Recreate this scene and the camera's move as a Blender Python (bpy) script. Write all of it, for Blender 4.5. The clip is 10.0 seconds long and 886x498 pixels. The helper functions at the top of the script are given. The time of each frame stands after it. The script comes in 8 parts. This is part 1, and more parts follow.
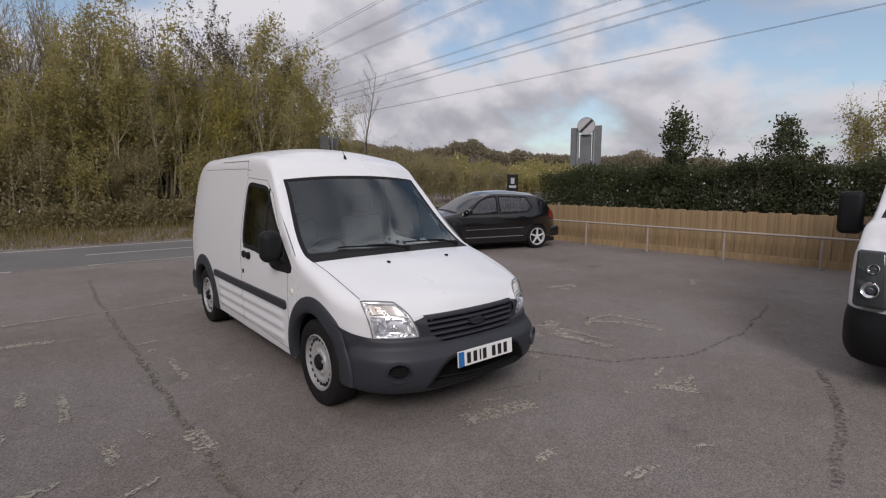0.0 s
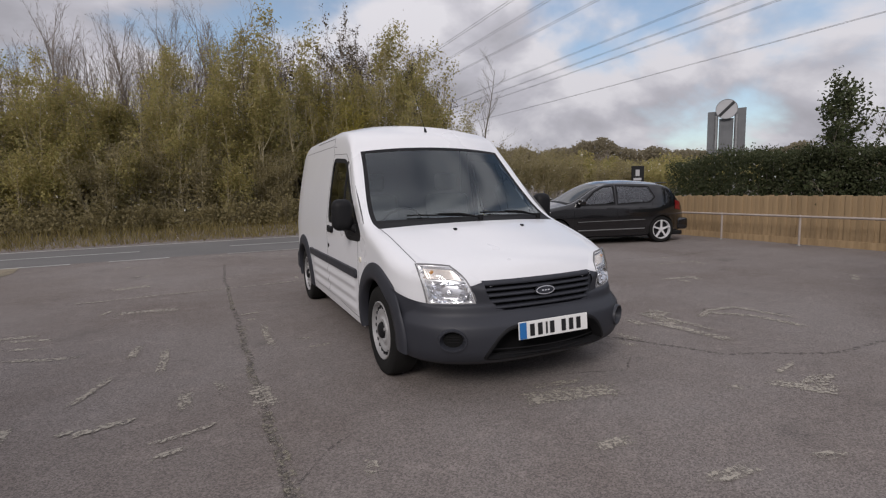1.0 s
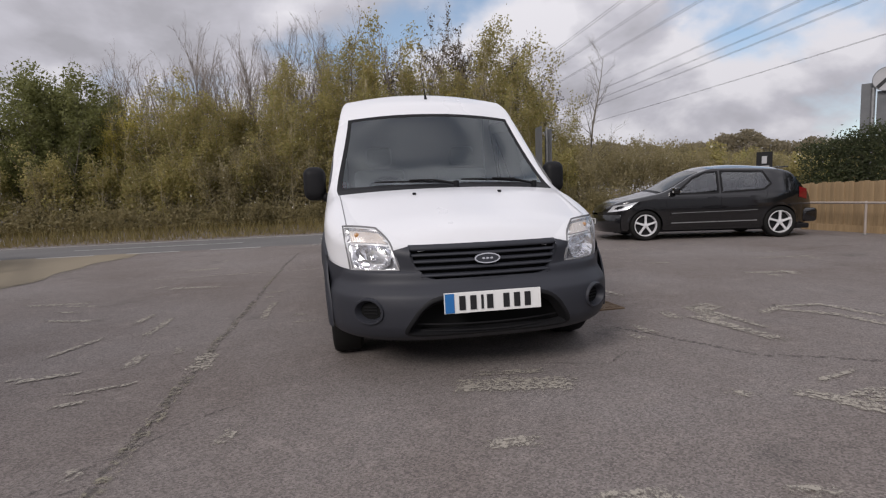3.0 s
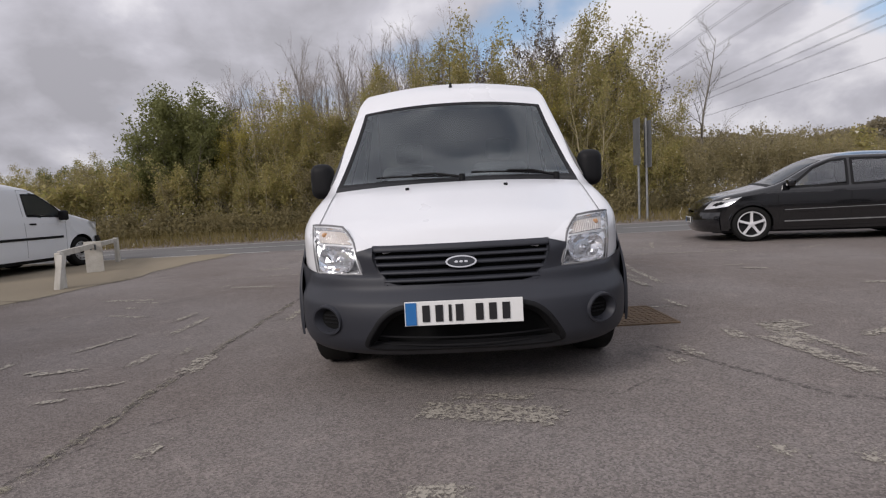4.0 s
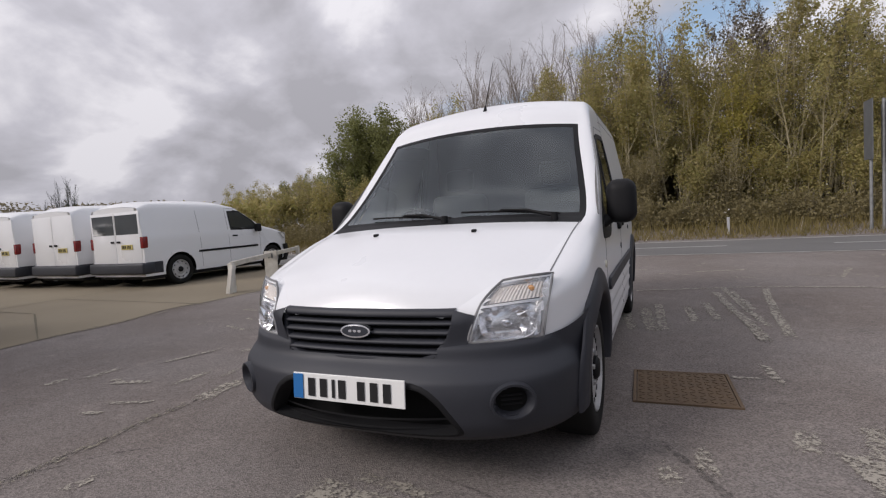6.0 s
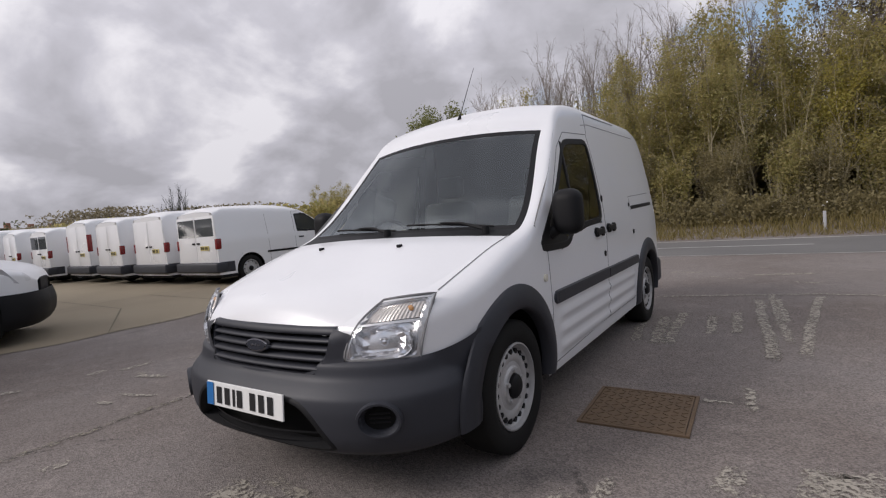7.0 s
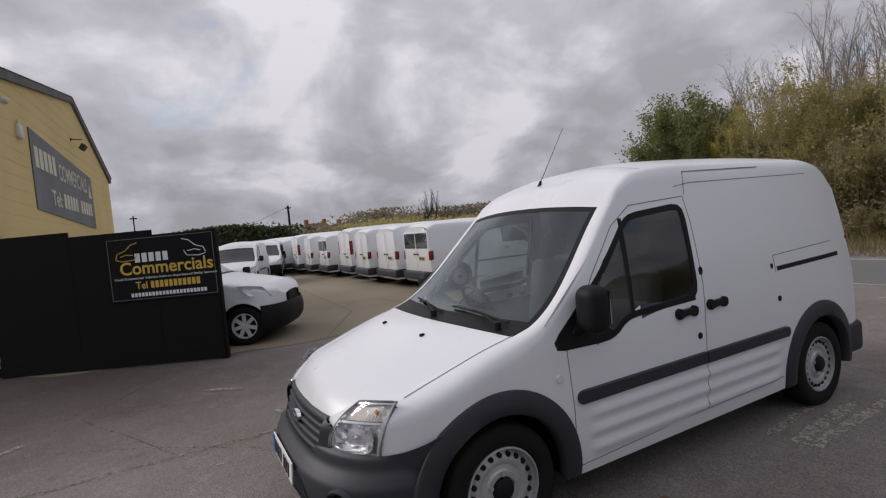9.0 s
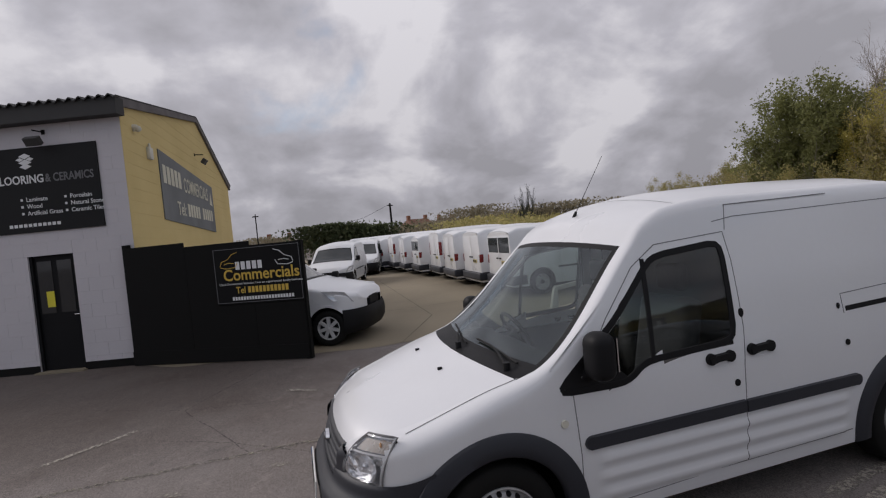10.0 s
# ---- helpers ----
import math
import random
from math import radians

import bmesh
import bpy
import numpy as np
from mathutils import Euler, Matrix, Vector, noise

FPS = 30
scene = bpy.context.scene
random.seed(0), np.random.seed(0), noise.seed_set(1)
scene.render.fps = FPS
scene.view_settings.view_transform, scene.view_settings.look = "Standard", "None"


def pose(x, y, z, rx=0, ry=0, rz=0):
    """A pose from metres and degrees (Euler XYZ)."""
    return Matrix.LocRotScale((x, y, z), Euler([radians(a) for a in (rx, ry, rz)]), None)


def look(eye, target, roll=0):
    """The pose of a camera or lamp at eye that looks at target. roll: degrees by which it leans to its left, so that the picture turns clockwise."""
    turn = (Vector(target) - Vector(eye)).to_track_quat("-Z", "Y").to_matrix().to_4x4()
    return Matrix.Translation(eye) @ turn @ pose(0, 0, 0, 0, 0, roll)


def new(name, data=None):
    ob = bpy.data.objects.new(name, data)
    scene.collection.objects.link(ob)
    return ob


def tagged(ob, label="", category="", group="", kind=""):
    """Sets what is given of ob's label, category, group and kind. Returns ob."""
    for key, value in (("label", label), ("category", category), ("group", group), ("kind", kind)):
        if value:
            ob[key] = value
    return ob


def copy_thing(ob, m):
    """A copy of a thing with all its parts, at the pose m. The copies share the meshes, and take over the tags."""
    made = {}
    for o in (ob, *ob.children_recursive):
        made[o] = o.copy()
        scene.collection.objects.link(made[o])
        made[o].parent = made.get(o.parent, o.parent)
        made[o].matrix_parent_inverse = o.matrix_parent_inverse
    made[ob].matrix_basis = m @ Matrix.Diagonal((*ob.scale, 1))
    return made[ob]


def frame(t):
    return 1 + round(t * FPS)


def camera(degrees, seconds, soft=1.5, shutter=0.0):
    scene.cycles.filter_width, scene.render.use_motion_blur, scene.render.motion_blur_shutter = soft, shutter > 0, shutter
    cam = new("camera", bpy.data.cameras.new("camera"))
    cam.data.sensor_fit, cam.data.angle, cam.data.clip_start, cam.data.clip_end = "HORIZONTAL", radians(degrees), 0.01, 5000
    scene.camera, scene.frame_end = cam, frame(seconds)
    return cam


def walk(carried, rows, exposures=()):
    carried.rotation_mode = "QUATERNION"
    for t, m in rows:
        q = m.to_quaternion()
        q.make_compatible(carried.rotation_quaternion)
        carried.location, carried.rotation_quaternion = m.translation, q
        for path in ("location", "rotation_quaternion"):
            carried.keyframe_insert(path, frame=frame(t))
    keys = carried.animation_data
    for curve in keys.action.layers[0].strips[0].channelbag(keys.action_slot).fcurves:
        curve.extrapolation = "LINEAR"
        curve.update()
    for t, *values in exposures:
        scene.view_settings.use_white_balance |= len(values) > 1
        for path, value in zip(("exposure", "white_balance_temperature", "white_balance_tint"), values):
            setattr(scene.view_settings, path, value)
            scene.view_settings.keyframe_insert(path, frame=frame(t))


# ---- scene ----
cam = camera(83.0, 10.0, soft=1.2)
ROWS = [
    (0.0, -2.366, -3.297, 1.610, 82.56, 0.11, -39.37),
    (0.5, -2.122, -3.322, 1.459, 82.71, 0.53, -34.29),
    (1.0, -1.888, -3.354, 1.299, 83.31, 1.40, -24.94),
    (1.5, -1.631, -3.361, 1.156, 83.55, 1.53, -20.55),
    (2.0, -1.330, -3.381, 1.067, 83.89, 1.78, -18.06),
    (2.5, -1.045, -3.405, 1.028, 83.94, 1.85, -14.88),
    (4.0, -0.017, -3.048, 0.921, 84.86, 3.08, 1.29),
    (4.5, 0.272, -2.866, 1.014, 85.29, 3.46, 8.61),
    (5.0, 0.561, -2.720, 1.105, 85.43, 3.51, 13.75),
    (5.5, 0.839, -2.618, 1.101, 85.95, 3.46, 19.11),
    (7.0, 1.903, -2.111, 1.146, 86.40, 4.50, 33.64),
    (7.5, 2.245, -1.901, 1.215, 86.76, 4.82, 41.00),
    (8.0, 2.442, -1.722, 1.344, 87.02, 4.88, 46.58),
    (8.5, 2.703, -1.515, 1.502, 87.42, 5.25, 55.70),
    (9.0, 2.856, -1.278, 1.611, 87.59, 5.41, 61.88),
    (9.5, 2.994, -1.090, 1.708, 88.04, 5.34, 67.60),
    (10.0, 3.155, -0.855, 1.828, 88.03, 5.48, 73.47),
]
walk(cam, [(row[0], pose(*row[1:])) for row in ROWS], exposures=[(0.0, -0.05), (2.5, 0.07), (5.0, 0.14), (7.5, 0.16), (8.5, 0.06), (10.0, -0.17)])


# ---- sky, sun ----
SUN_ELEV, SUN_AZ = 34.0, 222.0   # degrees; azimuth clockwise from +y
world = bpy.data.worlds.new("sky")
scene.world = world
world.use_nodes = True


def build_sky():
    nt = world.node_tree
    nt.nodes.clear()
    n, l = nt.nodes.new, nt.links.new
    out = n("ShaderNodeOutputWorld")
    sky = n("ShaderNodeTexSky")
    sky.sky_type = "NISHITA"
    sky.sun_disc = False
    sky.sun_elevation, sky.sun_rotation = radians(SUN_ELEV), radians(SUN_AZ)
    blue = n("ShaderNodeBackground")
    blue.inputs["Strength"].default_value = 0.1
    l(sky.outputs[0], blue.inputs["Color"])
    haze = n("ShaderNodeBackground")
    haze.inputs["Color"].default_value, haze.inputs["Strength"].default_value = (0.62, 0.70, 0.80, 1), 0.17
    clear = n("ShaderNodeAddShader")
    l(blue.outputs[0], clear.inputs[0]), l(haze.outputs[0], clear.inputs[1])
    co = n("ShaderNodeTexCoord")
    sep = n("ShaderNodeSeparateXYZ")
    l(co.outputs["Generated"], sep.inputs[0])

    def m(op, a, b=None, clamp=False):
        k = n("ShaderNodeMath")
        k.operation, k.use_clamp = op, clamp
        for i, v in enumerate((a, b)):
            if v is None:
                continue
            if isinstance(v, (int, float)):
                k.inputs[i].default_value = v
            else:
                l(v, k.inputs[i])
        return k.outputs[0]
    # the clouds lie on a flat deck, so they crowd together towards the horizon
    drop = m("ADD", m("MAXIMUM", sep.outputs[2], 0.0), 0.50)
    comb = n("ShaderNodeCombineXYZ")
    l(m("DIVIDE", sep.outputs[0], drop), comb.inputs[0]), l(m("DIVIDE", sep.outputs[1], drop), comb.inputs[1])

    def fbm(scale, detail, off, rough=0.55, warp=0.0):
        t = n("ShaderNodeTexNoise")
        t.inputs["Scale"].default_value, t.inputs["Detail"].default_value = scale, detail
        t.inputs["Roughness"].default_value, t.inputs["Distortion"].default_value = rough, warp
        mp = n("ShaderNodeMapping")
        mp.inputs["Location"].default_value = off
        l(comb.outputs[0], mp.inputs[0]), l(mp.outputs[0], t.inputs["Vector"])
        return t.outputs["Fac"]

    def density(k):
        """Cloud thickness, sampled with a step towards the sun to light that side."""
        o = [k * math.sin(radians(SUN_AZ)), k * math.cos(radians(SUN_AZ))]
        big = fbm(2.3, 9, (3.6 + o[0], 1.1 + o[1], 0.4), 0.51, 0.2)
        low = fbm(1.2, 3, (1.7 + o[0], 6.2 + o[1], 1.0), 0.5)
        return m("ADD", m("MULTIPLY", big, 0.74), m("MULTIPLY", low, 0.36))
    # thinner towards the +x side of the sky, denser to the -x side and low down
    side = m("MULTIPLY", m("ADD", sep.outputs[0], m("MULTIPLY", sep.outputs[1], -0.12)), 0.082)
    thick = density(0.0)
    dens = m("ADD", m("SUBTRACT", thick, side), m("MULTIPLY", m("MAXIMUM", m("SUBTRACT", sep.outputs[2], 0.45), 0.0), 0.06))
    dens = m("ADD", dens, m("MULTIPLY", m("MAXIMUM", m("SUBTRACT", 0.22, sep.outputs[2]), 0.0), 0.55))
    cover = n("ShaderNodeMapRange")
    cover.interpolation_type = "SMOOTHSTEP"
    cover.inputs["From Min"].default_value, cover.inputs["From Max"].default_value = 0.41, 0.525
    l(dens, cover.inputs["Value"])
    # thick cloud is grey below, the sides that face the sun are bright
    lit = m("ADD", m("MULTIPLY", m("SUBTRACT", thick, density(0.10)), 6.6), m("SUBTRACT", 0.66, m("MULTIPLY", m("SUBTRACT", dens, 0.56), 1.9)))
    ramp = n("ShaderNodeValToRGB")
    e = ramp.color_ramp.elements
    e[0].position, e[0].color = 0.0, (0.457, 0.447, 0.493, 1)
    e[1].position, e[1].color = 1.0, (0.874, 0.853, 0.908, 1)
    k = e.new(0.55)
    k.color = (0.615, 0.602, 0.668, 1)
    l(lit, ramp.inputs[0])
    cloud = n("ShaderNodeBackground")
    # an overcast deck is brighter towards the zenith
    l(m("ADD", 0.70, m("MULTIPLY", m("MAXIMUM", sep.outputs[2], 0.0), 0.50)), cloud.inputs["Strength"])
    l(ramp.outputs[0], cloud.inputs["Color"])
    mix = n("ShaderNodeMixShader")
    l(cover.outputs[0], mix.inputs[0]), l(clear.outputs[0], mix.inputs[1]), l(cloud.outputs[0], mix.inputs[2])
    l(mix.outputs[0], out.inputs["Surface"])


build_sky()
sun = new("sun", bpy.data.lights.new("sun", "SUN"))
sun.data.energy, sun.data.angle, sun.data.color = 1.9, radians(20), (1.0, 0.93, 0.905)
_az, _el = radians(SUN_AZ), radians(SUN_ELEV)
SUN_FROM = Vector((math.sin(_az) * math.cos(_el), math.cos(_az) * math.cos(_el), math.sin(_el)))
sun.matrix_world = look(SUN_FROM * 50, (0, 0, 0))
scene.view_settings.exposure = 0.33


# ---- materials ----
def mat(name, color, rough=0.6, metal=0.0, second=None, scale=3.0, fine=60.0, bump=0.1, coat=0.0, rvar=0.1, per_object=0.0, amount=1.0, bump_dist=0.004, spec=None, stretch=None):
    """A surface with two scales of noise between color and second, and fine relief."""
    mt = bpy.data.materials.new(name)
    mt.use_nodes = True
    nt = mt.node_tree
    n, l = nt.nodes.new, nt.links.new
    b = nt.nodes["Principled BSDF"]
    b.inputs["Metallic"].default_value = metal
    if spec is not None:
        b.inputs["Specular IOR Level"].default_value = spec
    if coat:
        b.inputs["Coat Weight"].default_value, b.inputs["Coat Roughness"].default_value = coat, 0.06
    second = second or tuple(c * 0.8 for c in color)
    co = n("ShaderNodeTexCoord")
    vec = co.outputs["Object"]
    if stretch:
        mp = n("ShaderNodeMapping")
        mp.inputs["Scale"].default_value = stretch
        l(vec, mp.inputs[0])
        vec = mp.outputs[0]
    t1, t2 = n("ShaderNodeTexNoise"), n("ShaderNodeTexNoise")
    for t, s, d in ((t1, scale, 5), (t2, fine, 3)):
        t.inputs["Scale"].default_value, t.inputs["Detail"].default_value = s, d
        l(vec, t.inputs["Vector"])
    add = n("ShaderNodeMath")
    add.operation = "MULTIPLY_ADD"
    l(t2.outputs["Fac"], add.inputs[0])
    add.inputs[1].default_value = 0.5
    half = n("ShaderNodeMath")
    half.operation = "MULTIPLY_ADD"
    l(t1.outputs["Fac"], half.inputs[0])
    half.inputs[1].default_value, half.inputs[2].default_value = 1.6, -0.55
    l(half.outputs[0], add.inputs[2])
    mr = n("ShaderNodeMath")
    mr.operation, mr.use_clamp = "MULTIPLY", True
    l(add.outputs[0], mr.inputs[0])
    mr.inputs[1].default_value = amount
    mix = n("ShaderNodeMix")
    mix.data_type = "RGBA"
    l(mr.outputs[0], mix.inputs["Factor"])
    mix.inputs["A"].default_value, mix.inputs["B"].default_value = (*color, 1), (*second, 1)
    col = mix.outputs["Result"]
    if per_object:
        info = n("ShaderNodeObjectInfo")
        hs = n("ShaderNodeHueSaturation")
        v = n("ShaderNodeMapRange")
        v.inputs["To Min"].default_value, v.inputs["To Max"].default_value = 1 - per_object, 1 + per_object
        l(info.outputs["Random"], v.inputs["Value"]), l(v.outputs[0], hs.inputs["Value"]), l(col, hs.inputs["Color"])
        col = hs.outputs[0]
    l(col, b.inputs["Base Color"])
    rr = n("ShaderNodeMapRange")
    rr.inputs["To Min"].default_value, rr.inputs["To Max"].default_value = max(0.02, rough - rvar), min(1, rough + rvar)
    l(t1.outputs["Fac"], rr.inputs["Value"]), l(rr.outputs[0], b.inputs["Roughness"])
    if bump:
        bp = n("ShaderNodeBump")
        bp.inputs["Strength"].default_value, bp.inputs["Distance"].default_value = bump, bump_dist
        l(t2.outputs["Fac"], bp.inputs["Height"]), l(bp.outputs[0], b.inputs["Normal"])
    return mt


def glass_mat(name, tint, alpha, sheen=(0.95, 0.97, 1.0)):
    """Thin pane: clear share lets the view through, the rest mirrors like glass."""
    mt = bpy.data.materials.new(name)
    mt.use_nodes = True
    nt = mt.node_tree
    nt.nodes.clear()
    n, l = nt.nodes.new, nt.links.new
    out, gl, tr, mx, fr = n("ShaderNodeOutputMaterial"), n("ShaderNodeBsdfGlossy"), n("ShaderNodeBsdfTransparent"), n("ShaderNodeMixShader"), n("ShaderNodeFresnel")
    gl.inputs["Roughness"].default_value = 0.02
    gl.inputs["Color"].default_value = (*sheen, 1)
    tr.inputs["Color"].default_value = (*tint, 1)
    fr.inputs["IOR"].default_value = alpha
    l(fr.outputs[0], mx.inputs[0]), l(tr.outputs[0], mx.inputs[1]), l(gl.outputs[0], mx.inputs[2]), l(mx.outputs[0], out.inputs[0])
    return mt


M = {}


def asphalt_mat():
    mt = bpy.data.materials.new("asphalt")
    mt.use_nodes = True
    nt = mt.node_tree
    n, l = nt.nodes.new, nt.links.new
    b = nt.nodes["Principled BSDF"]
    b.inputs["Roughness"].default_value = 0.92
    b.inputs["Specular IOR Level"].default_value = 0.3
    co = n("ShaderNodeTexCoord")

    def tex(scale, detail, rough=0.6):
        t = n("ShaderNodeTexNoise")
        t.inputs["Scale"].default_value, t.inputs["Detail"].default_value, t.inputs["Roughness"].default_value = scale, detail, rough
        l(co.outputs["Object"], t.inputs["Vector"])
        return t.outputs["Fac"]

    def mixc(fac, a, c, lo, hi):
        r = n("ShaderNodeMapRange")
        r.inputs["From Min"].default_value, r.inputs["From Max"].default_value = lo, hi
        l(fac, r.inputs["Value"])
        x = n("ShaderNodeMix")
        x.data_type = "RGBA"
        l(r.outputs[0], x.inputs["Factor"])
        for key, v in (("A", a), ("B", c)):
            if isinstance(v, tuple):
                x.inputs[key].default_value = (*v, 1)
            else:
                l(v, x.inputs[key])
        return x.outputs["Result"]
    stain = mixc(tex(0.45, 6), (0.153, 0.130, 0.117), (0.200, 0.179, 0.168), 0.36, 0.64)
    blotch = mixc(tex(5.0, 7, 0.7), stain, (0.248, 0.217, 0.198), 0.52, 0.86)
    dark = mixc(tex(1.4, 5), blotch, (0.104, 0.094, 0.088), 0.60, 0.80)
    # darker, browner tarmac with a ragged edge before the gate and the workshop
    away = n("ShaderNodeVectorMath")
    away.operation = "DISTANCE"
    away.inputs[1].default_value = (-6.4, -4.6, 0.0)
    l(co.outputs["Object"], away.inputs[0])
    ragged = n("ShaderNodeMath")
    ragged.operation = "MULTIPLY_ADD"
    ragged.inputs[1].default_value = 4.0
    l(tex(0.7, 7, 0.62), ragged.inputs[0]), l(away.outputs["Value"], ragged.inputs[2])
    gate_patch = n("ShaderNodeMix")
    gate_patch.data_type, gate_patch.blend_type = "RGBA", "MULTIPLY"
    gate_patch.inputs["B"].default_value = (0.63, 0.595, 0.575, 1)
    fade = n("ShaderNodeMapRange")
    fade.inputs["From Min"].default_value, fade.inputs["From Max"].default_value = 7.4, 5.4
    l(ragged.outputs[0], fade.inputs["Value"]), l(fade.outputs[0], gate_patch.inputs["Factor"]), l(dark, gate_patch.inputs["A"])
    dark = gate_patch.outputs["Result"]
    vor = n("ShaderNodeTexVoronoi")
    vor.inputs["Scale"].default_value = 150
    l(co.outputs["Object"], vor.inputs["Vector"])
    grain = n("ShaderNodeMix")
    grain.data_type, grain.blend_type = "RGBA", "MULTIPLY"
    grain.inputs["Factor"].default_value = 0.75
    hue = n("ShaderNodeMapRange")
    sepc = n("ShaderNodeSeparateColor")
    l(vor.outputs["Color"], sepc.inputs[0])
    hue.inputs["To Min"].default_value, hue.inputs["To Max"].default_value = 0.5, 1.5
    l(sepc.outputs[0], hue.inputs["Value"])
    l(dark, grain.inputs["A"]), l(hue.outputs[0], grain.inputs["B"])
    l(grain.outputs["Result"], b.inputs["Base Color"])
    bp = n("ShaderNodeBump")
    bp.inputs["Strength"].default_value, bp.inputs["Distance"].default_value = 0.6, 0.004
    l(vor.outputs["Distance"], bp.inputs["Height"]), l(bp.outputs[0], b.inputs["Normal"])
    return mt


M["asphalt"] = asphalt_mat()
M["road"] = mat("road_tarmac", (0.15, 0.145, 0.14), 0.85, 0, (0.11, 0.107, 0.105), 0.6, 150, 0.5)
M["concrete"] = mat("concrete", (0.25, 0.21, 0.145), 0.9, 0, (0.18, 0.15, 0.105), 0.4, 90, 0.3)
M["grass_soil"] = mat("grass_soil", (0.10, 0.095, 0.035), 1, 0, (0.06, 0.05, 0.022), 1.2, 40, 0.8)
M["white_paint"] = mat("white_car_paint", (0.73, 0.735, 0.75), 0.3, 0, (0.69, 0.695, 0.71), 0.8, 30, 0.0, coat=0.4)
M["grey_plastic"] = mat("grey_bumper_plastic", (0.031, 0.033, 0.041), 0.52, 0, (0.023, 0.0245, 0.031), 2, 300, 0.25, bump_dist=0.001, spec=0.38)
M["black_plastic"] = mat("black_plastic", (0.010, 0.010, 0.011), 0.55, 0, (0.014, 0.014, 0.015), 3, 200, 0.1, spec=0.15)
M["dark_void"] = mat("unlit_black_plastic", (0.007, 0.007, 0.007), 0.85, 0, (0.011, 0.011, 0.011), 4, 80, 0.1, spec=0.1)
M["rubber"] = mat("tyre_rubber", (0.007, 0.007, 0.007), 0.8, 0, (0.014, 0.0135, 0.0125), 6, 120, 0.2, spec=0.2)
M["black_paint"] = mat("black_car_paint", (0.006, 0.006, 0.007), 0.12, 0, (0.009, 0.009, 0.01), 1, 40, 0, coat=0.8, rvar=0.04)
M["steel"] = mat("silver_wheel_steel", (0.48, 0.48, 0.485), 0.42, 0.3, (0.33, 0.325, 0.32), 9, 90, 0.1)
M["alloy"] = mat("alloy_wheel", (0.80, 0.80, 0.81), 0.32, 0.15, (0.56, 0.56, 0.57), 5, 90, 0)
M["fence_wood"] = mat("fence_wood", (0.37, 0.262, 0.145), 0.85, 0, (0.19, 0.13, 0.068), 2.0, 30, 0.4, per_object=0.10, stretch=(6, 6, 0.6))
M["galv"] = mat("galvanised_steel", (0.32, 0.325, 0.325), 0.55, 0.4, (0.18, 0.185, 0.185), 8, 60, 0.1)
M["yellow_wall"] = mat("yellow_painted_block", (0.64, 0.50, 0.215), 0.85, 0, (0.56, 0.43, 0.18), 0.9, 35, 0.35)
M["white_wall"] = mat("white_painted_block", (0.57, 0.538, 0.558), 0.85, 0, (0.50, 0.475, 0.495), 0.8, 35, 0.35)
M["black_wood"] = mat("black_painted_wood", (0.0045, 0.0044, 0.0042), 0.8, 0, (0.008, 0.0075, 0.007), 2, 60, 0.3, spec=0.2)


# ---- helpers for meshes ----
def obj(name, bm, material=None, parent=None, label="", smooth=None):
    """One mesh object from a bmesh; smooth: angle in degrees up to which edges are shaded smooth."""
    me = bpy.data.meshes.new(name)
    if smooth is not None:
        for f in bm.faces:
            f.smooth = True
        lim = radians(smooth)
        for e in bm.edges:
            if len(e.link_faces) == 2 and e.calc_face_angle(0) > lim:
                e.smooth = False
    bm.to_mesh(me)
    bm.free()
    mats = material if isinstance(material, (list, tuple)) else [material]
    for mt in mats:
        if mt:
            me.materials.append(mt)
    ob = new(name, me)
    if parent:
        ob.parent = parent
    if label:
        ob["label"] = label
    return ob


part = obj


def empty(name, m=None):
    ob = new(name)
    ob.empty_display_size = 0.2
    if m is not None:
        ob.matrix_basis = m
    return ob


def box(bm, x0, x1, y0, y1, z0, z1, bevel=0.0, m=None, seg=2):
    r = bmesh.ops.create_cube(bm, size=1)
    vs = r["verts"]
    for v in vs:
        v.co = Vector(((x0 + x1) / 2 + v.co.x * (x1 - x0), (y0 + y1) / 2 + v.co.y * (y1 - y0), (z0 + z1) / 2 + v.co.z * (z1 - z0)))
    if bevel:
        es = list({e for v in vs for e in v.link_edges})
        r2 = bmesh.ops.bevel(bm, geom=es, offset=bevel, segments=seg, affect="EDGES", profile=0.5)
        vs = list({v for f in r2["faces"] for v in f.verts} | {v for v in vs if v.is_valid})
    if m is not None:
        bmesh.ops.transform(bm, matrix=m, verts=vs)
    return vs


def cyl(bm, p0, p1, r0, r1=None, seg=12, caps=True):
    p0, p1 = Vector(p0), Vector(p1)
    d = p1 - p0
    m = Matrix.Translation((p0 + p1) / 2) @ d.to_track_quat("Z", "Y").to_matrix().to_4x4()
    return bmesh.ops.create_cone(bm, cap_ends=caps, segments=seg, radius1=r0, radius2=r0 if r1 is None else r1, depth=d.length, matrix=m)["verts"]


def sheet(bm, fn, us, vs, keep=None, mat_of=None):
    """A grid of faces over fn(u, v)."""
    g = [[bm.verts.new(fn(u, v)) for v in vs] for u in us]
    out = []
    for i in range(len(us) - 1):
        for j in range(len(vs) - 1):
            if keep and not keep((us[i] + us[i + 1]) / 2, (vs[j] + vs[j + 1]) / 2):
                continue
            f = bm.faces.new((g[i][j], g[i + 1][j], g[i + 1][j + 1], g[i][j + 1]))
            if mat_of:
                f.material_index = mat_of((us[i] + us[i + 1]) / 2, (vs[j] + vs[j + 1]) / 2)
            out.append(f)
    return out


def lin(a, b, n):
    return [a + (b - a) * i / n for i in range(n + 1)]


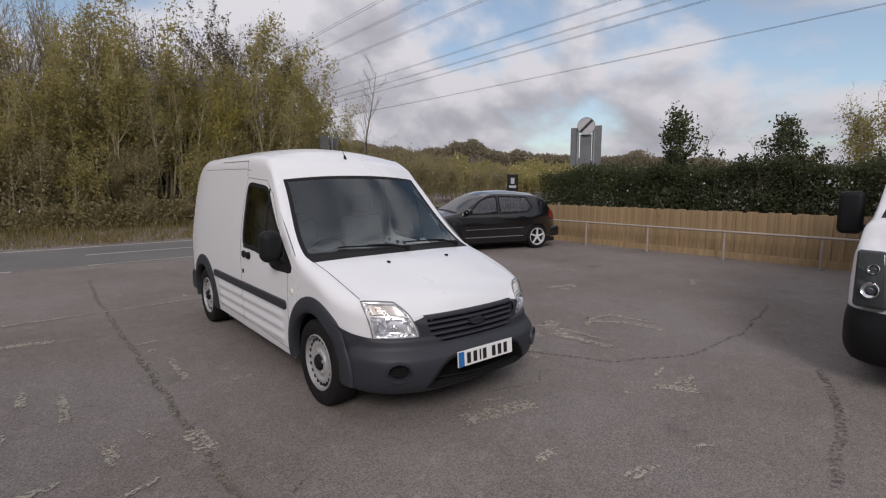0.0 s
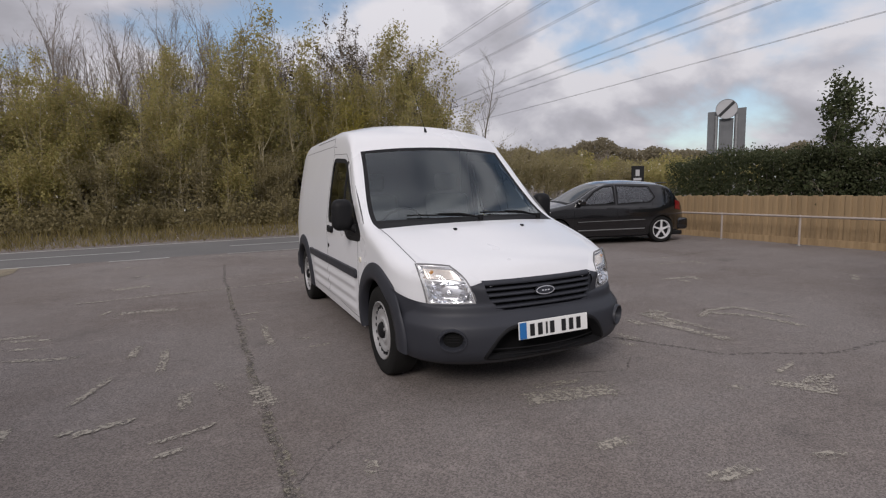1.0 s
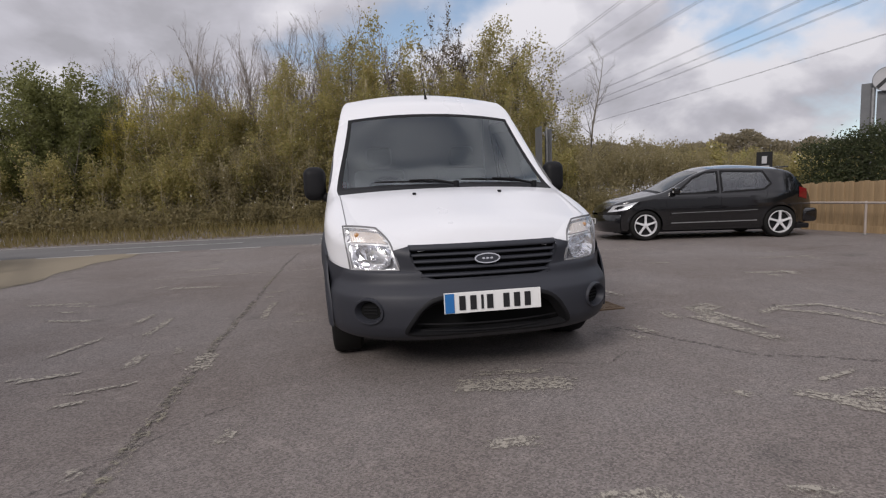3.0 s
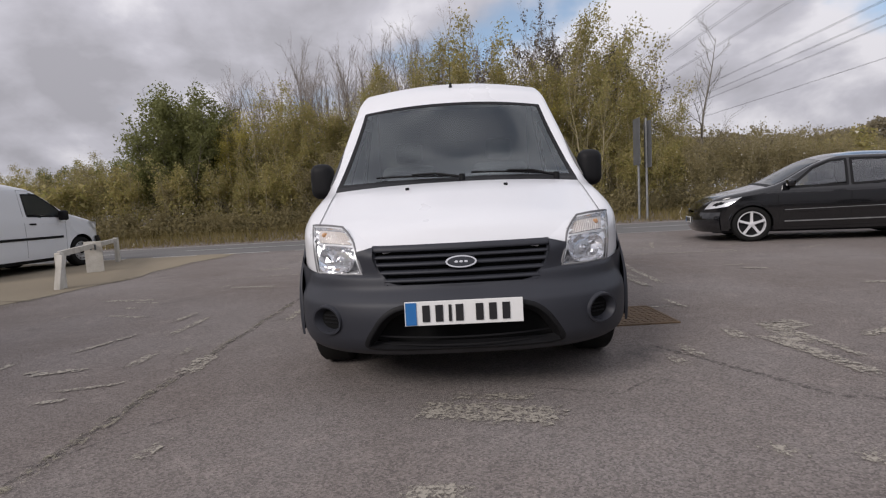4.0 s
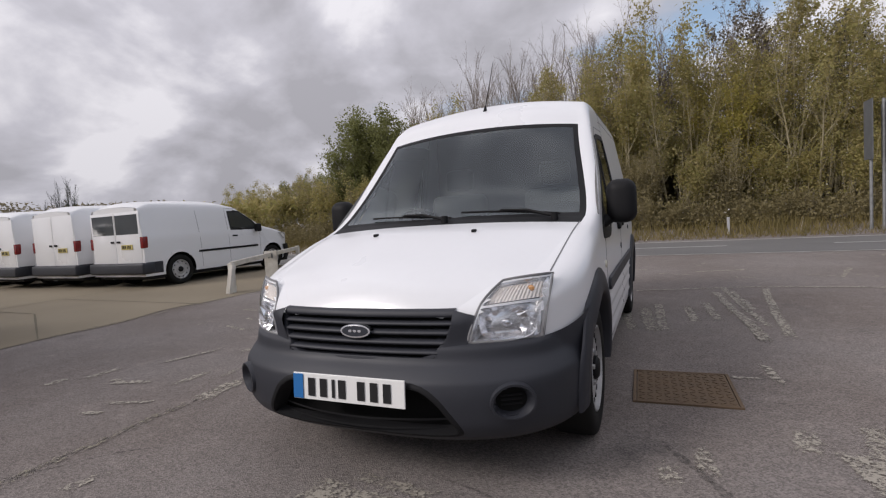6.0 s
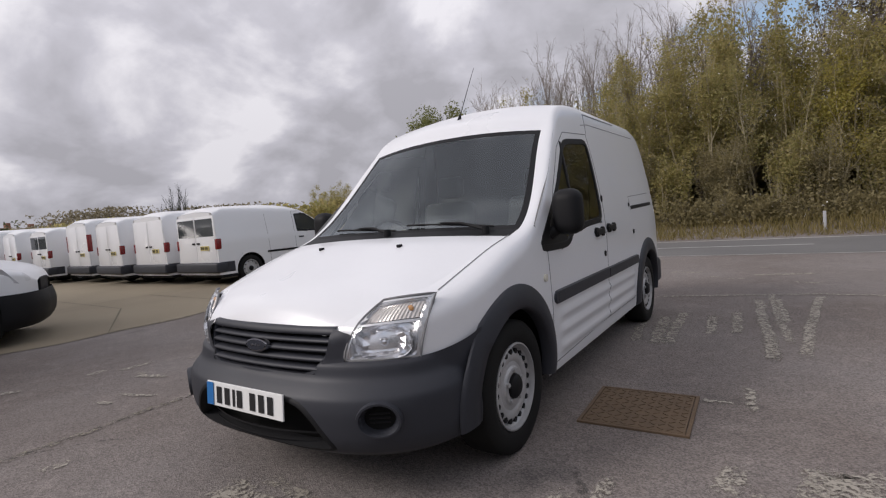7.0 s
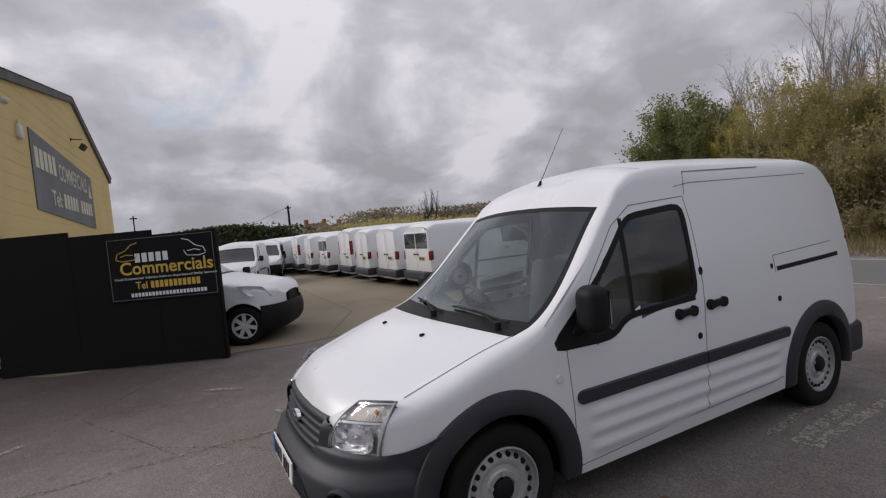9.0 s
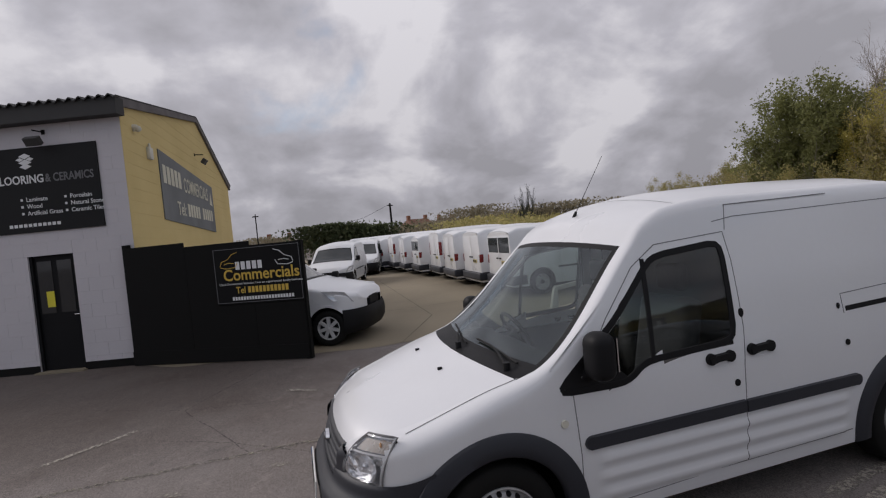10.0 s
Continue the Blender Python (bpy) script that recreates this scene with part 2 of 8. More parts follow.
def curve1(*kn):
    """Smooth monotone-ish interpolation through (x, value) knots."""
    xs, ys = [k[0] for k in kn], [k[1] for k in kn]
    n = len(xs)
    d = [(ys[i + 1] - ys[i]) / (xs[i + 1] - xs[i]) for i in range(n - 1)]
    ms = [d[0]] + [0 if d[i - 1] * d[i] <= 0 else 2 * d[i - 1] * d[i] / (d[i - 1] + d[i]) for i in range(1, n - 1)] + [d[-1]]

    def f(x):
        if x <= xs[0]:
            return ys[0]
        if x >= xs[-1]:
            return ys[-1]
        i = max(k for k in range(n - 1) if xs[k] <= x)
        h = xs[i + 1] - xs[i]
        t = (x - xs[i]) / h
        return (2 * t**3 - 3 * t * t + 1) * ys[i] + (t**3 - 2 * t * t + t) * h * ms[i] + (3 * t * t - 2 * t**3) * ys[i + 1] + (t**3 - t * t) * h * ms[i + 1]
    return f


# ---- ground ----
def ground_sheet():
    bm = bmesh.new()
    xs = [-900, -300, -120, -60] + lin(-40, 40, 40) + [60, 120, 300, 900]
    ys = [-900, -300, -100, -40] + lin(-20, 20, 20) + [40, 100, 300, 900]

    def z(x, y):
        bank = max(0.0, min(1.0, (y - 13.6) / 4.0)) * 0.5 if y < 300 else 0.5
        return Vector((x, y, bank))
    sheet(bm, z, xs, ys)
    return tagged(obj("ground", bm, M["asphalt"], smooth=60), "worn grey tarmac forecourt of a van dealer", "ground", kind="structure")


ground_sheet()


# ---- road, yard, verge, markings ----
def flat(name, x0, x1, y0, y1, z, material, label, cat, nx=1, ny=1):
    bm = bmesh.new()
    sheet(bm, lambda u, v: Vector((u, v, z)), lin(x0, x1, nx), lin(y0, y1, ny))
    return tagged(obj(name, bm, material), label, cat, kind="structure")


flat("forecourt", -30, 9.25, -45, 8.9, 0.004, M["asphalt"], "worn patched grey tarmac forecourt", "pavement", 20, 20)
flat("road", -300, 300, 8.9, 12.6, 0.006, M["road"], "two-lane tarmac road past the forecourt", "road", 60, 2)


def yard():
    bm = bmesh.new()
    far = curve1((-8.0, -59.0), (-4.2, -7.2), (-1.2, -5.5), (-0.8, -5.3), (9.0, -5.3))
    edge = lambda y: far(y) + 0.10 * math.sin(1.7 * y) + 0.06 * math.sin(4.1 * y + 1)
    sheet(bm, lambda u, v: Vector((edge(v) + (-60 - edge(v)) * u, v, 0.010)), (0, 0.02, 0.1, 0.4, 1), lin(-8, 8.86, 60))
    return tagged(obj("yard", bm, M["concrete"]), "stained buff concrete yard for parked vans", "yard", kind="structure")


yard()
M["road_line"] = mat("worn_road_paint", (0.48, 0.48, 0.46), 0.8, 0, (0.28, 0.28, 0.265), 1.5, 40, 0.2)


def road_lines():
    def dash(x0, x1, y, w):
        bm = bmesh.new()
        sheet(bm, lambda u, v: Vector((u, v, 0.011)), lin(x0, x1, max(1, int((x1 - x0) / 4))), (y - w / 2, y + w / 2))
        return tagged(obj("road_line", bm, M["road_line"]), "worn white painted line on the road", "road line", "road lines", "structure")
    dash(-120, 120, 12.35, 0.13)
    for k in range(-8, 9):
        dash(k * 6.0 - 1.5, k * 6.0 + 2.5, 10.6, 0.12)
    dash(-1.6, 9.0, 8.78, 0.07)
    for k in range(-10, -1):
        dash(k * 1.75 - 0.35, k * 1.75 + 0.75, 8.78, 0.12)


road_lines()


def mottled(name, color, second, lo, hi, scale, gain=0.26):
    """Flaking paint or grit that lets the tarmac show between its flecks."""
    mt = bpy.data.materials.new(name)
    mt.use_nodes = True
    nt = mt.node_tree
    n, l = nt.nodes.new, nt.links.new
    b, out = nt.nodes["Principled BSDF"], nt.nodes["Material Output"]
    b.inputs["Roughness"].default_value = 0.9
    co, t1, t2 = n("ShaderNodeTexCoord"), n("ShaderNodeTexNoise"), n("ShaderNodeTexNoise")
    t1.inputs["Scale"].default_value, t1.inputs["Detail"].default_value, t1.inputs["Roughness"].default_value = scale, 8, 0.7
    t2.inputs["Scale"].default_value = 3.0
    l(co.outputs["Object"], t1.inputs["Vector"]), l(co.outputs["Object"], t2.inputs["Vector"])
    mix = n("ShaderNodeMix")
    mix.data_type = "RGBA"
    mix.inputs["A"].default_value, mix.inputs["B"].default_value = (*color, 1), (*second, 1)
    l(t2.outputs["Fac"], mix.inputs["Factor"]), l(mix.outputs["Result"], b.inputs["Base Color"])
    at = n("ShaderNodeAttribute")
    at.attribute_name = "edge"
    sm = n("ShaderNodeMath")
    sm.operation = "MULTIPLY_ADD"
    l(at.outputs["Fac"], sm.inputs[0])
    sm.inputs[1].default_value = gain
    l(t1.outputs["Fac"], sm.inputs[2])
    mr = n("ShaderNodeMapRange")
    mr.inputs["From Min"].default_value, mr.inputs["From Max"].default_value = lo, hi
    l(sm.outputs[0], mr.inputs["Value"])
    tr, mx = n("ShaderNodeBsdfTransparent"), n("ShaderNodeMixShader")
    l(mr.outputs[0], mx.inputs[0]), l(tr.outputs[0], mx.inputs[1]), l(b.outputs[0], mx.inputs[2]), l(mx.outputs[0], out.inputs[0])
    return mt


M["old_paint"] = mottled("flaked_marking_paint", (0.37, 0.34, 0.285), (0.27, 0.245, 0.21), 0.68, 0.80, 40)
M["tar"] = mottled("tar_seam", (0.088, 0.080, 0.073), (0.11, 0.10, 0.092), 0.70, 0.98, 24)
M["moss_grit"] = mottled("moss_and_grit", (0.28, 0.255, 0.19), (0.19, 0.175, 0.135), 0.76, 0.90, 30)


def smear(name, pts, w, material, label, cat, z, group):
    """A band of flecks along a polyline, thickest in its middle."""
    bm = bmesh.new()
    lay = bm.verts.layers.float.new("edge")
    line = []
    for (x0, y0), (x1, y1) in zip(pts, pts[1:]):
        k = max(2, int(math.hypot(x1 - x0, y1 - y0) / 0.12))
        line += [(x0 + (x1 - x0) * i / k, y0 + (y1 - y0) * i / k) for i in range(k)]
    line.append(pts[-1])
    prev = None
    for i, (x, y) in enumerate(line):
        a, b = line[max(0, i - 1)], line[min(len(line) - 1, i + 1)]
        d = Vector((b[0] - a[0], b[1] - a[1])).normalized()
        jx = 0.03 * noise.noise((x * 3, y * 3, 5.0))
        cur = []
        end = 1.0 if 0 < i < len(line) - 1 else 0.2
        for q, e in ((-1, 0.0), (-0.45, 1.0), (0.45, 1.0), (1, 0.0)):
            v = bm.verts.new((x - d.y * (q * w / 2 + jx), y + d.x * (q * w / 2 + jx), z))
            v[lay] = e * end
            cur.append(v)
        if prev:
            for k in range(3):
                bm.faces.new((prev[k], prev[k + 1], cur[k + 1], cur[k]))
        prev = cur
    ob = obj(name, bm, material)
    ob.visible_shadow = True
    return tagged(ob, label, cat, group, "structure")


def forecourt_marks():
    lift = iter(range(10000))
    up = lambda: 0.00022 * (next(lift) % 17)
    P = lambda pts, w: smear("worn_marking", pts, w * 1.15, M["old_paint"], "flaked pale paint left on the tarmac", "marking", 0.0085 + up(), "worn markings")
    T = lambda pts, w: smear("tar_seam", pts, w * 0.5, M["tar"], "dark tar seam across the tarmac", "seam", 0.0062 + 0.4 * up(), "tar seams")
    G = lambda pts, w: smear("grit_patch", pts, w, M["moss_grit"], "mossy grit in a tarmac crack", "grit", 0.0125 + 0.4 * up(), "grit patches")
    T([(-1.63, -3.6), (-1.66, -1.4), (-1.70, 1.4), (-1.76, 5.2), (-1.72, 7.0)], 0.16)
    G([(-1.62, -3.2), (-1.64, -1.4), (-1.68, -0.2)], 0.14)
    G([(-1.69, 0.0), (-1.70, 1.4), (-1.66, 2.0)], 0.12)
    G([(-1.72, 2.6), (-1.74, 4.4)], 0.10)
    for pts, w in (([(-2.32, 1.5), (-2.29, 0.7)], 0.10), ([(-2.12, 0.36), (-2.10, -0.1)], 0.12), ([(-1.49, 1.9), (-1.51, 1.0)], 0.10), ([(-1.69, 0.25), (-1.64, -0.3)], 0.20),
                   ([(-1.92, 0.46), (-1.91, 0.12)], 0.10), ([(-0.30, -0.86), (0.48, -1.02)], 0.26), ([(-0.15, -0.72), (0.4, -0.80)], 0.10), ([(1.85, 0.1), (1.96, -0.76)], 0.16), ([(2.05, 0.2), (2.12, -0.5)], 0.09),
                   ([(1.16, -0.2), (1.17, -0.54)], 0.12), ([(1.28, -0.02), (1.31, -0.38)], 0.11), ([(-0.08, -1.95), (0.36, -1.99)], 0.12), ([(0.53, -2.04), (0.88, -2.12)], 0.10), ([(-0.3, -1.5), (0.06, -1.55)], 0.12),
                   ([(1.3, -1.3), (1.5, -1.67), (1.7, -1.5)], 0.18), ([(1.0, -1.25), (1.15, -1.45)], 0.12), ([(2.35, -0.05), (2.6, 0.02), (2.86, -0.3), (2.9, -0.8)], 0.14), ([(2.06, 0.4), (1.95, -0.25)], 0.22), ([(1.75, 0.3), (1.68, -0.1)], 0.14),
                   ([(2.26, 4.5), (2.10, 2.9), (2.02, 1.95)], 0.12), ([(1.86, 4.3), (1.95, 3.0)], 0.10), ([(1.10, 3.4), (1.14, 2.05)], 0.13), ([(1.35, 3.3), (1.42, 2.4)], 0.12), ([(1.55, 3.5), (1.6, 2.5)], 0.12),
                   ([(1.86, 1.8), (1.80, 2.6)], 0.12), ([(0.6, 4.17), (2.3, 4.55), (4.2, 4.4)], 0.09), ([(0.92, 2.05), (0.74, 3.25)], 0.12), ([(-0.22, 4.3), (-1.6, 4.2), (-3.6, 4.1)], 0.08), ([(-2.54, 1.2), (-2.52, 1.75)], 0.10),
                   ([(-1.85, -1.40), (-1.72, -1.30)], 0.14), ([(-1.33, -1.30), (-1.25, -1.02)], 0.10), ([(-3.3, 4.9), (-2.7, 5.1)], 0.3), ([(-3.0, 3.2), (-2.2, 3.1)], 0.2), ([(-4.2, 2.6), (-3.4, 2.5)], 0.15), ([(3.6, 1.6), (4.3, 1.4)], 0.16),
                   ([(4.6, 2.6), (5.6, 2.4)], 0.12), ([(5.6, 0.2), (6.2, 0.5)], 0.14), ([(1.5, 6.0), (2.4, 6.2)], 0.2), ([(0.4, 6.4), (1.0, 6.3)], 0.2), ([(3.2, 5.2), (3.6, 6.4)], 0.1), ([(-0.6, -2.45), (-0.25, -2.5)], 0.12),
                   ([(-1.2, -2.1), (-1.05, -1.8)], 0.1), ([(-3.0, -2.6), (-2.3, -3.4)], 0.1), ([(-3.6, -1.2), (-3.2, -0.7)], 0.12), ([(-2.8, 0.3), (-2.6, 0.9)], 0.08), ([(1.72, 1.3), (1.76, 0.8)], 0.09), ([(1.85, 1.8), (1.78, 3.0), (1.70, 4.2)], 0.13), ([(1.95, 2.3), (1.8, 4.6)], 0.10), ([(-3.75, 2.42), (-3.2, 2.27)], 0.09), ([(-3.55, 1.73), (-2.9, 1.5)], 0.10), ([(-3.65, 2.12), (-3.25, 1.98)], 0.09), ([(2.33, -0.09), (2.7, 0.08), (3.03, 0.05), (3.11, -0.55)], 0.11), ([(0.95, 3.2), (1.06, 2.0)], 0.16), ([(1.9, 0.15), (2.2, 0.25), (2.1, 0.4)], 0.3)):
        P(pts, w)
    rng = random.Random(5)
    for k in range(42):
        x, y = rng.uniform(-4.8, 7.5), rng.uniform(-3.2, 8.5)
        if -1.1 < x < 1.1 and -1.0 < y < 3.6:
            continue
        a = rng.choice((0.05, 1.5)) + rng.uniform(-0.25, 0.25)
        for j in range(rng.choice((1, 2, 2, 3))):
            L = rng.uniform(0.12, 0.5)
            u, v = x + rng.uniform(-0.1, 0.1) - j * 0.17 * math.sin(a), y + rng.uniform(-0.1, 0.1) + j * 0.17 * math.cos(a)
            P([(u, v), (u + L * 0.5 * math.cos(a), v + L * 0.5 * math.sin(a) + rng.uniform(-0.03, 0.03)), (u + L * math.cos(a), v + L * math.sin(a))], rng.uniform(0.06, 0.13))
    T([(0.7, -2.75), (1.2, -2.62), (1.9, -2.5), (2.9, -2.1)], 0.22)
    T([(1.1, 0.0), (1.6, -0.9), (2.3, -1.25), (3.4, -1.3), (5.2, -1.0)], 0.14)
    T([(0.2, -0.62), (0.7, -0.78), (1.0, -0.55)], 0.05)
    T([(-5.0, -1.5), (-3.4, -2.3), (-2.0, -1.6), (-1.4, -0.9), (-1.2, -0.75)], 0.055)
    T([(-4.2, -3.6), (-3.4, -2.3), (-3.1, -1.2)], 0.05)
    T([(-2.6, -2.6), (-2.0, -1.6), (-1.6, -1.4)], 0.045)
    T([(2.4, -0.1), (2.7, 0.15), (3.1, -0.1), (3.2, -0.6)], 0.10)
    T([(4.4, 3.4), (5.6, 3.1), (7.4, 3.2)], 0.10)
    G([(-5.2, 0.6), (-5.3, 2.8), (-5.2, 5.0), (-5.3, 8.4)], 0.24)


forecourt_marks()
M["crack"] = mat("slab_joint", (0.10, 0.085, 0.06), 0.95, 0, (0.14, 0.125, 0.08), 4, 60, 0.2)


def slab_joints():
    for x0, y0, x1, y1 in ((-5.3, 0.75, -7.6, 1.9), (-7.6, 1.9, -18, 2.4), (-9.0, -3.0, -9.2, 8.8), (-13.5, -3.0, -13.8, 8.8), (-18, -3, -18.2, 8.8), (-5.2, 2.9, -9.1, 3.1)):
        bm = bmesh.new()
        d = Vector((x1 - x0, y1 - y0)).normalized()
        k = max(2, int(math.hypot(x1 - x0, y1 - y0) / 0.3))
        prev = None
        for i in range(k + 1):
            x, y = x0 + (x1 - x0) * i / k, y0 + (y1 - y0) * i / k
            w = 0.011 + 0.008 * noise.noise((x, y, 2.0))
            cur = (bm.verts.new((x - d.y * w, y + d.x * w, 0.0135)), bm.verts.new((x + d.y * w, y - d.x * w, 0.0135)))
            if prev:
                bm.faces.new((prev[0], prev[1], cur[1], cur[0]))
            prev = cur
        tagged(obj("slab_joint", bm, M["crack"]), "dark joint between concrete slabs", "joint", "slab joints", "structure")


slab_joints()
M["rust"] = mat("rusty_iron", (0.105, 0.071, 0.043), 0.85, 0.1, (0.155, 0.104, 0.062), 9, 60, 0.6)


def inspection_cover():
    c = empty("inspection_cover", pose(1.24, 0.70, 0.006, 0, 0, 2))
    tagged(c, "rusty brown iron inspection cover set in tarmac", "cover")
    bm = bmesh.new()
    box(bm, -0.250, 0.250, -0.260, 0.260, -0.01, 0.008, 0.003)
    part("plate", bm, M["rust"], c)
    for x0, x1, y0, y1 in ((-0.272, -0.254, -0.282, 0.282), (0.254, 0.272, -0.282, 0.282), (-0.254, 0.254, -0.282, -0.264), (-0.254, 0.254, 0.264, 0.282)):
        bm = bmesh.new()
        box(bm, x0, x1, y0, y1, -0.01, 0.009, 0.002)
        part("frame", bm, M["rust"], c, "rusty frame edge")
    bm = bmesh.new()
    for i in range(11):
        for j in range(11):
            x, y = -0.225 + 0.045 * i, -0.235 + 0.047 * j
            a = radians(45 if (i + j) % 2 else -45)
            box(bm, -0.017, 0.017, -0.005, 0.005, 0.007, 0.0115, 0.0, Matrix.Translation((x, y, 0)) @ Matrix.Rotation(a, 4, "Z"))
    tagged(part("tread_bar", bm, M["rust"], c, "raised tread pattern"), kind="stuff")


inspection_cover()


# ---- fence with handrail, hedge ----
M["rail_paint"] = mat("dulled_galvanised_tube", (0.40, 0.345, 0.305), 0.65, 0.1, (0.29, 0.245, 0.215), 6, 60, 0.1)
def board_fence():
    f = empty("board_fence", pose(9.18, 0, 0))
    tagged(f, "close-boarded brown timber fence along the forecourt edge", "fence")
    meshes = []
    for k in range(3):
        bm = bmesh.new()
        box(bm, -0.010, 0.010, -0.052, 0.052, 0.06, 1.0 + 0.008 * k, 0.003)
        me = bpy.data.meshes.new("board")
        bm.to_mesh(me)
        bm.free()
        me.materials.append(M["fence_wood"])
        meshes.append(me)
    rng = random.Random(3)
    y, k = 6.1, 0
    while y > -7.0:
        b = new("board", meshes[k % 3])
        b.parent = f
        b.matrix_basis = pose(-0.008 if k % 2 else 0.008, y, rng.uniform(-0.012, 0.012), 0, 0, rng.uniform(-5, 5))
        y -= 0.098
        k += 1
    for z in (0.25, 0.82):
        bm = bmesh.new()
        box(bm, 0.03, 0.09, -7.0, 6.1, z - 0.04, z + 0.04, 0.004)
        part("rail", bm, M["fence_wood"], f)
    bm = bmesh.new()
    box(bm, -0.03, 0.0, -7.0, 6.1, 0.0, 0.14, 0.004)
    part("gravel_board", bm, M["fence_wood"], f)
    h = empty("handrail", pose(8.85, 0, 0))
    tagged(h, "galvanised steel tube handrail before the fence", "handrail")
    for k in range(8):
        y = 6.15 - 1.70 * k
        bm = bmesh.new()
        cyl(bm, (0, y, 0), (0, y, 0.60), 0.022, seg=12)
        p = part("post", bm, M["rail_paint"], h, smooth=40)
        bm = bmesh.new()
        cyl(bm, (0, y, 0.005), (0, y, 0.02), 0.05, seg=12)
        part("foot_plate", bm, M["galv"], p)
        bm = bmesh.new()
        vs = bmesh.ops.create_uvsphere(bm, u_segments=10, v_segments=6, radius=0.034)["verts"]
        bmesh.ops.translate(bm, vec=(0, y, 0.60), verts=vs)
        part("ball_joint", bm, M["rail_paint"], p, smooth=60)
    bm = bmesh.new()
    cyl(bm, (0, 6.2, 0.60), (0, -5.8, 0.60), 0.024, seg=12)
    part("top_tube", bm, M["rail_paint"], h, smooth=40)


board_fence()


# ---- plants ----
def leaf_mat(name, cols, trans=0.55):
    mt = bpy.data.materials.new(name)
    mt.use_nodes = True
    nt = mt.node_tree
    n, l = nt.nodes.new, nt.links.new
    out, b = nt.nodes["Material Output"], nt.nodes["Principled BSDF"]
    b.inputs["Roughness"].default_value = 0.55
    b.inputs["Specular IOR Level"].default_value = 0.25
    geo, ramp = n("ShaderNodeNewGeometry"), n("ShaderNodeValToRGB")
    e = ramp.color_ramp.elements
    ramp.color_ramp.interpolation = "LINEAR"
    for i, c in enumerate(cols):
        p = i / (len(cols) - 1)
        k = e[0] if i == 0 else e[1] if i == len(cols) - 1 else e.new(p)
        k.position, k.color = p, (*c, 1)
    l(geo.outputs["Random Per Island"], ramp.inputs[0])
    info, hs, v = n("ShaderNodeObjectInfo"), n("ShaderNodeHueSaturation"), n("ShaderNodeMapRange")
    v.inputs["To Min"].default_value, v.inputs["To Max"].default_value = 0.86, 1.14
    l(info.outputs["Random"], v.inputs["Value"]), l(v.outputs[0], hs.inputs["Value"]), l(ramp.outputs[0], hs.inputs["Color"])
    l(hs.outputs[0], b.inputs["Base Color"])
    t, mx = n("ShaderNodeBsdfTranslucent"), n("ShaderNodeMixShader")
    l(hs.outputs[0], t.inputs["Color"])
    mx.inputs[0].default_value = trans
    l(b.outputs[0], mx.inputs[1]), l(t.outputs[0], mx.inputs[2]), l(mx.outputs[0], out.inputs[0])
    return mt


M["bark"] = mat("bark", (0.20, 0.175, 0.135), 0.95, 0, (0.12, 0.105, 0.08), 4, 40, 0.6)
M["bark_pale"] = mat("bark_pale", (0.40, 0.35, 0.23), 0.95, 0, (0.27, 0.235, 0.15), 4, 40, 0.6)
M["bark_twig"] = mat("bark_twig", (0.28, 0.24, 0.205), 0.95, 0, (0.19, 0.16, 0.135), 4, 40, 0.6)
M["bark_spiky"] = mat("dark_spiky_stem", (0.055, 0.06, 0.045), 0.9, 0, (0.04, 0.045, 0.03), 4, 40, 0.4)
M["leaf_olive"] = leaf_mat("olive_autumn_leaf", [(0.31, 0.295, 0.105), (0.40, 0.375, 0.125), (0.48, 0.43, 0.145), (0.59, 0.52, 0.155), (0.74, 0.64, 0.19), (0.43, 0.355, 0.16)])
M["leaf_yellow"] = leaf_mat("yellow_autumn_leaf", [(0.36, 0.335, 0.08), (0.50, 0.45, 0.10), (0.63, 0.54, 0.12), (0.80, 0.68, 0.18), (0.45, 0.37, 0.12)])
M["leaf_brown"] = leaf_mat("brown_leaf", [(0.32, 0.275, 0.145), (0.44, 0.375, 0.19), (0.38, 0.345, 0.155), (0.27, 0.23, 0.12)])
M["leaf_dusky"] = leaf_mat("dark_withered_leaf", [(0.085, 0.07, 0.055), (0.12, 0.10, 0.07), (0.17, 0.14, 0.08)], 0.3)
M["leaf_far"] = leaf_mat("far_leaf", [(0.29, 0.25, 0.165), (0.39, 0.335, 0.21), (0.33, 0.305, 0.17), (0.24, 0.21, 0.14)])
M["leaf_hedge"] = leaf_mat("dark_hedge_leaf", [(0.060, 0.078, 0.034), (0.092, 0.118, 0.046), (0.15, 0.175, 0.075), (0.085, 0.092, 0.045)], 0.35)
M["leaf_green"] = leaf_mat("green_leaf", [(0.19, 0.20, 0.075), (0.275, 0.28, 0.095), (0.40, 0.385, 0.12), (0.23, 0.235, 0.09)], 0.5)
M["grass_blade"] = leaf_mat("verge_grass", [(0.12, 0.10, 0.03), (0.20, 0.155, 0.06), (0.10, 0.10, 0.025), (0.26, 0.205, 0.09)], 0.3)


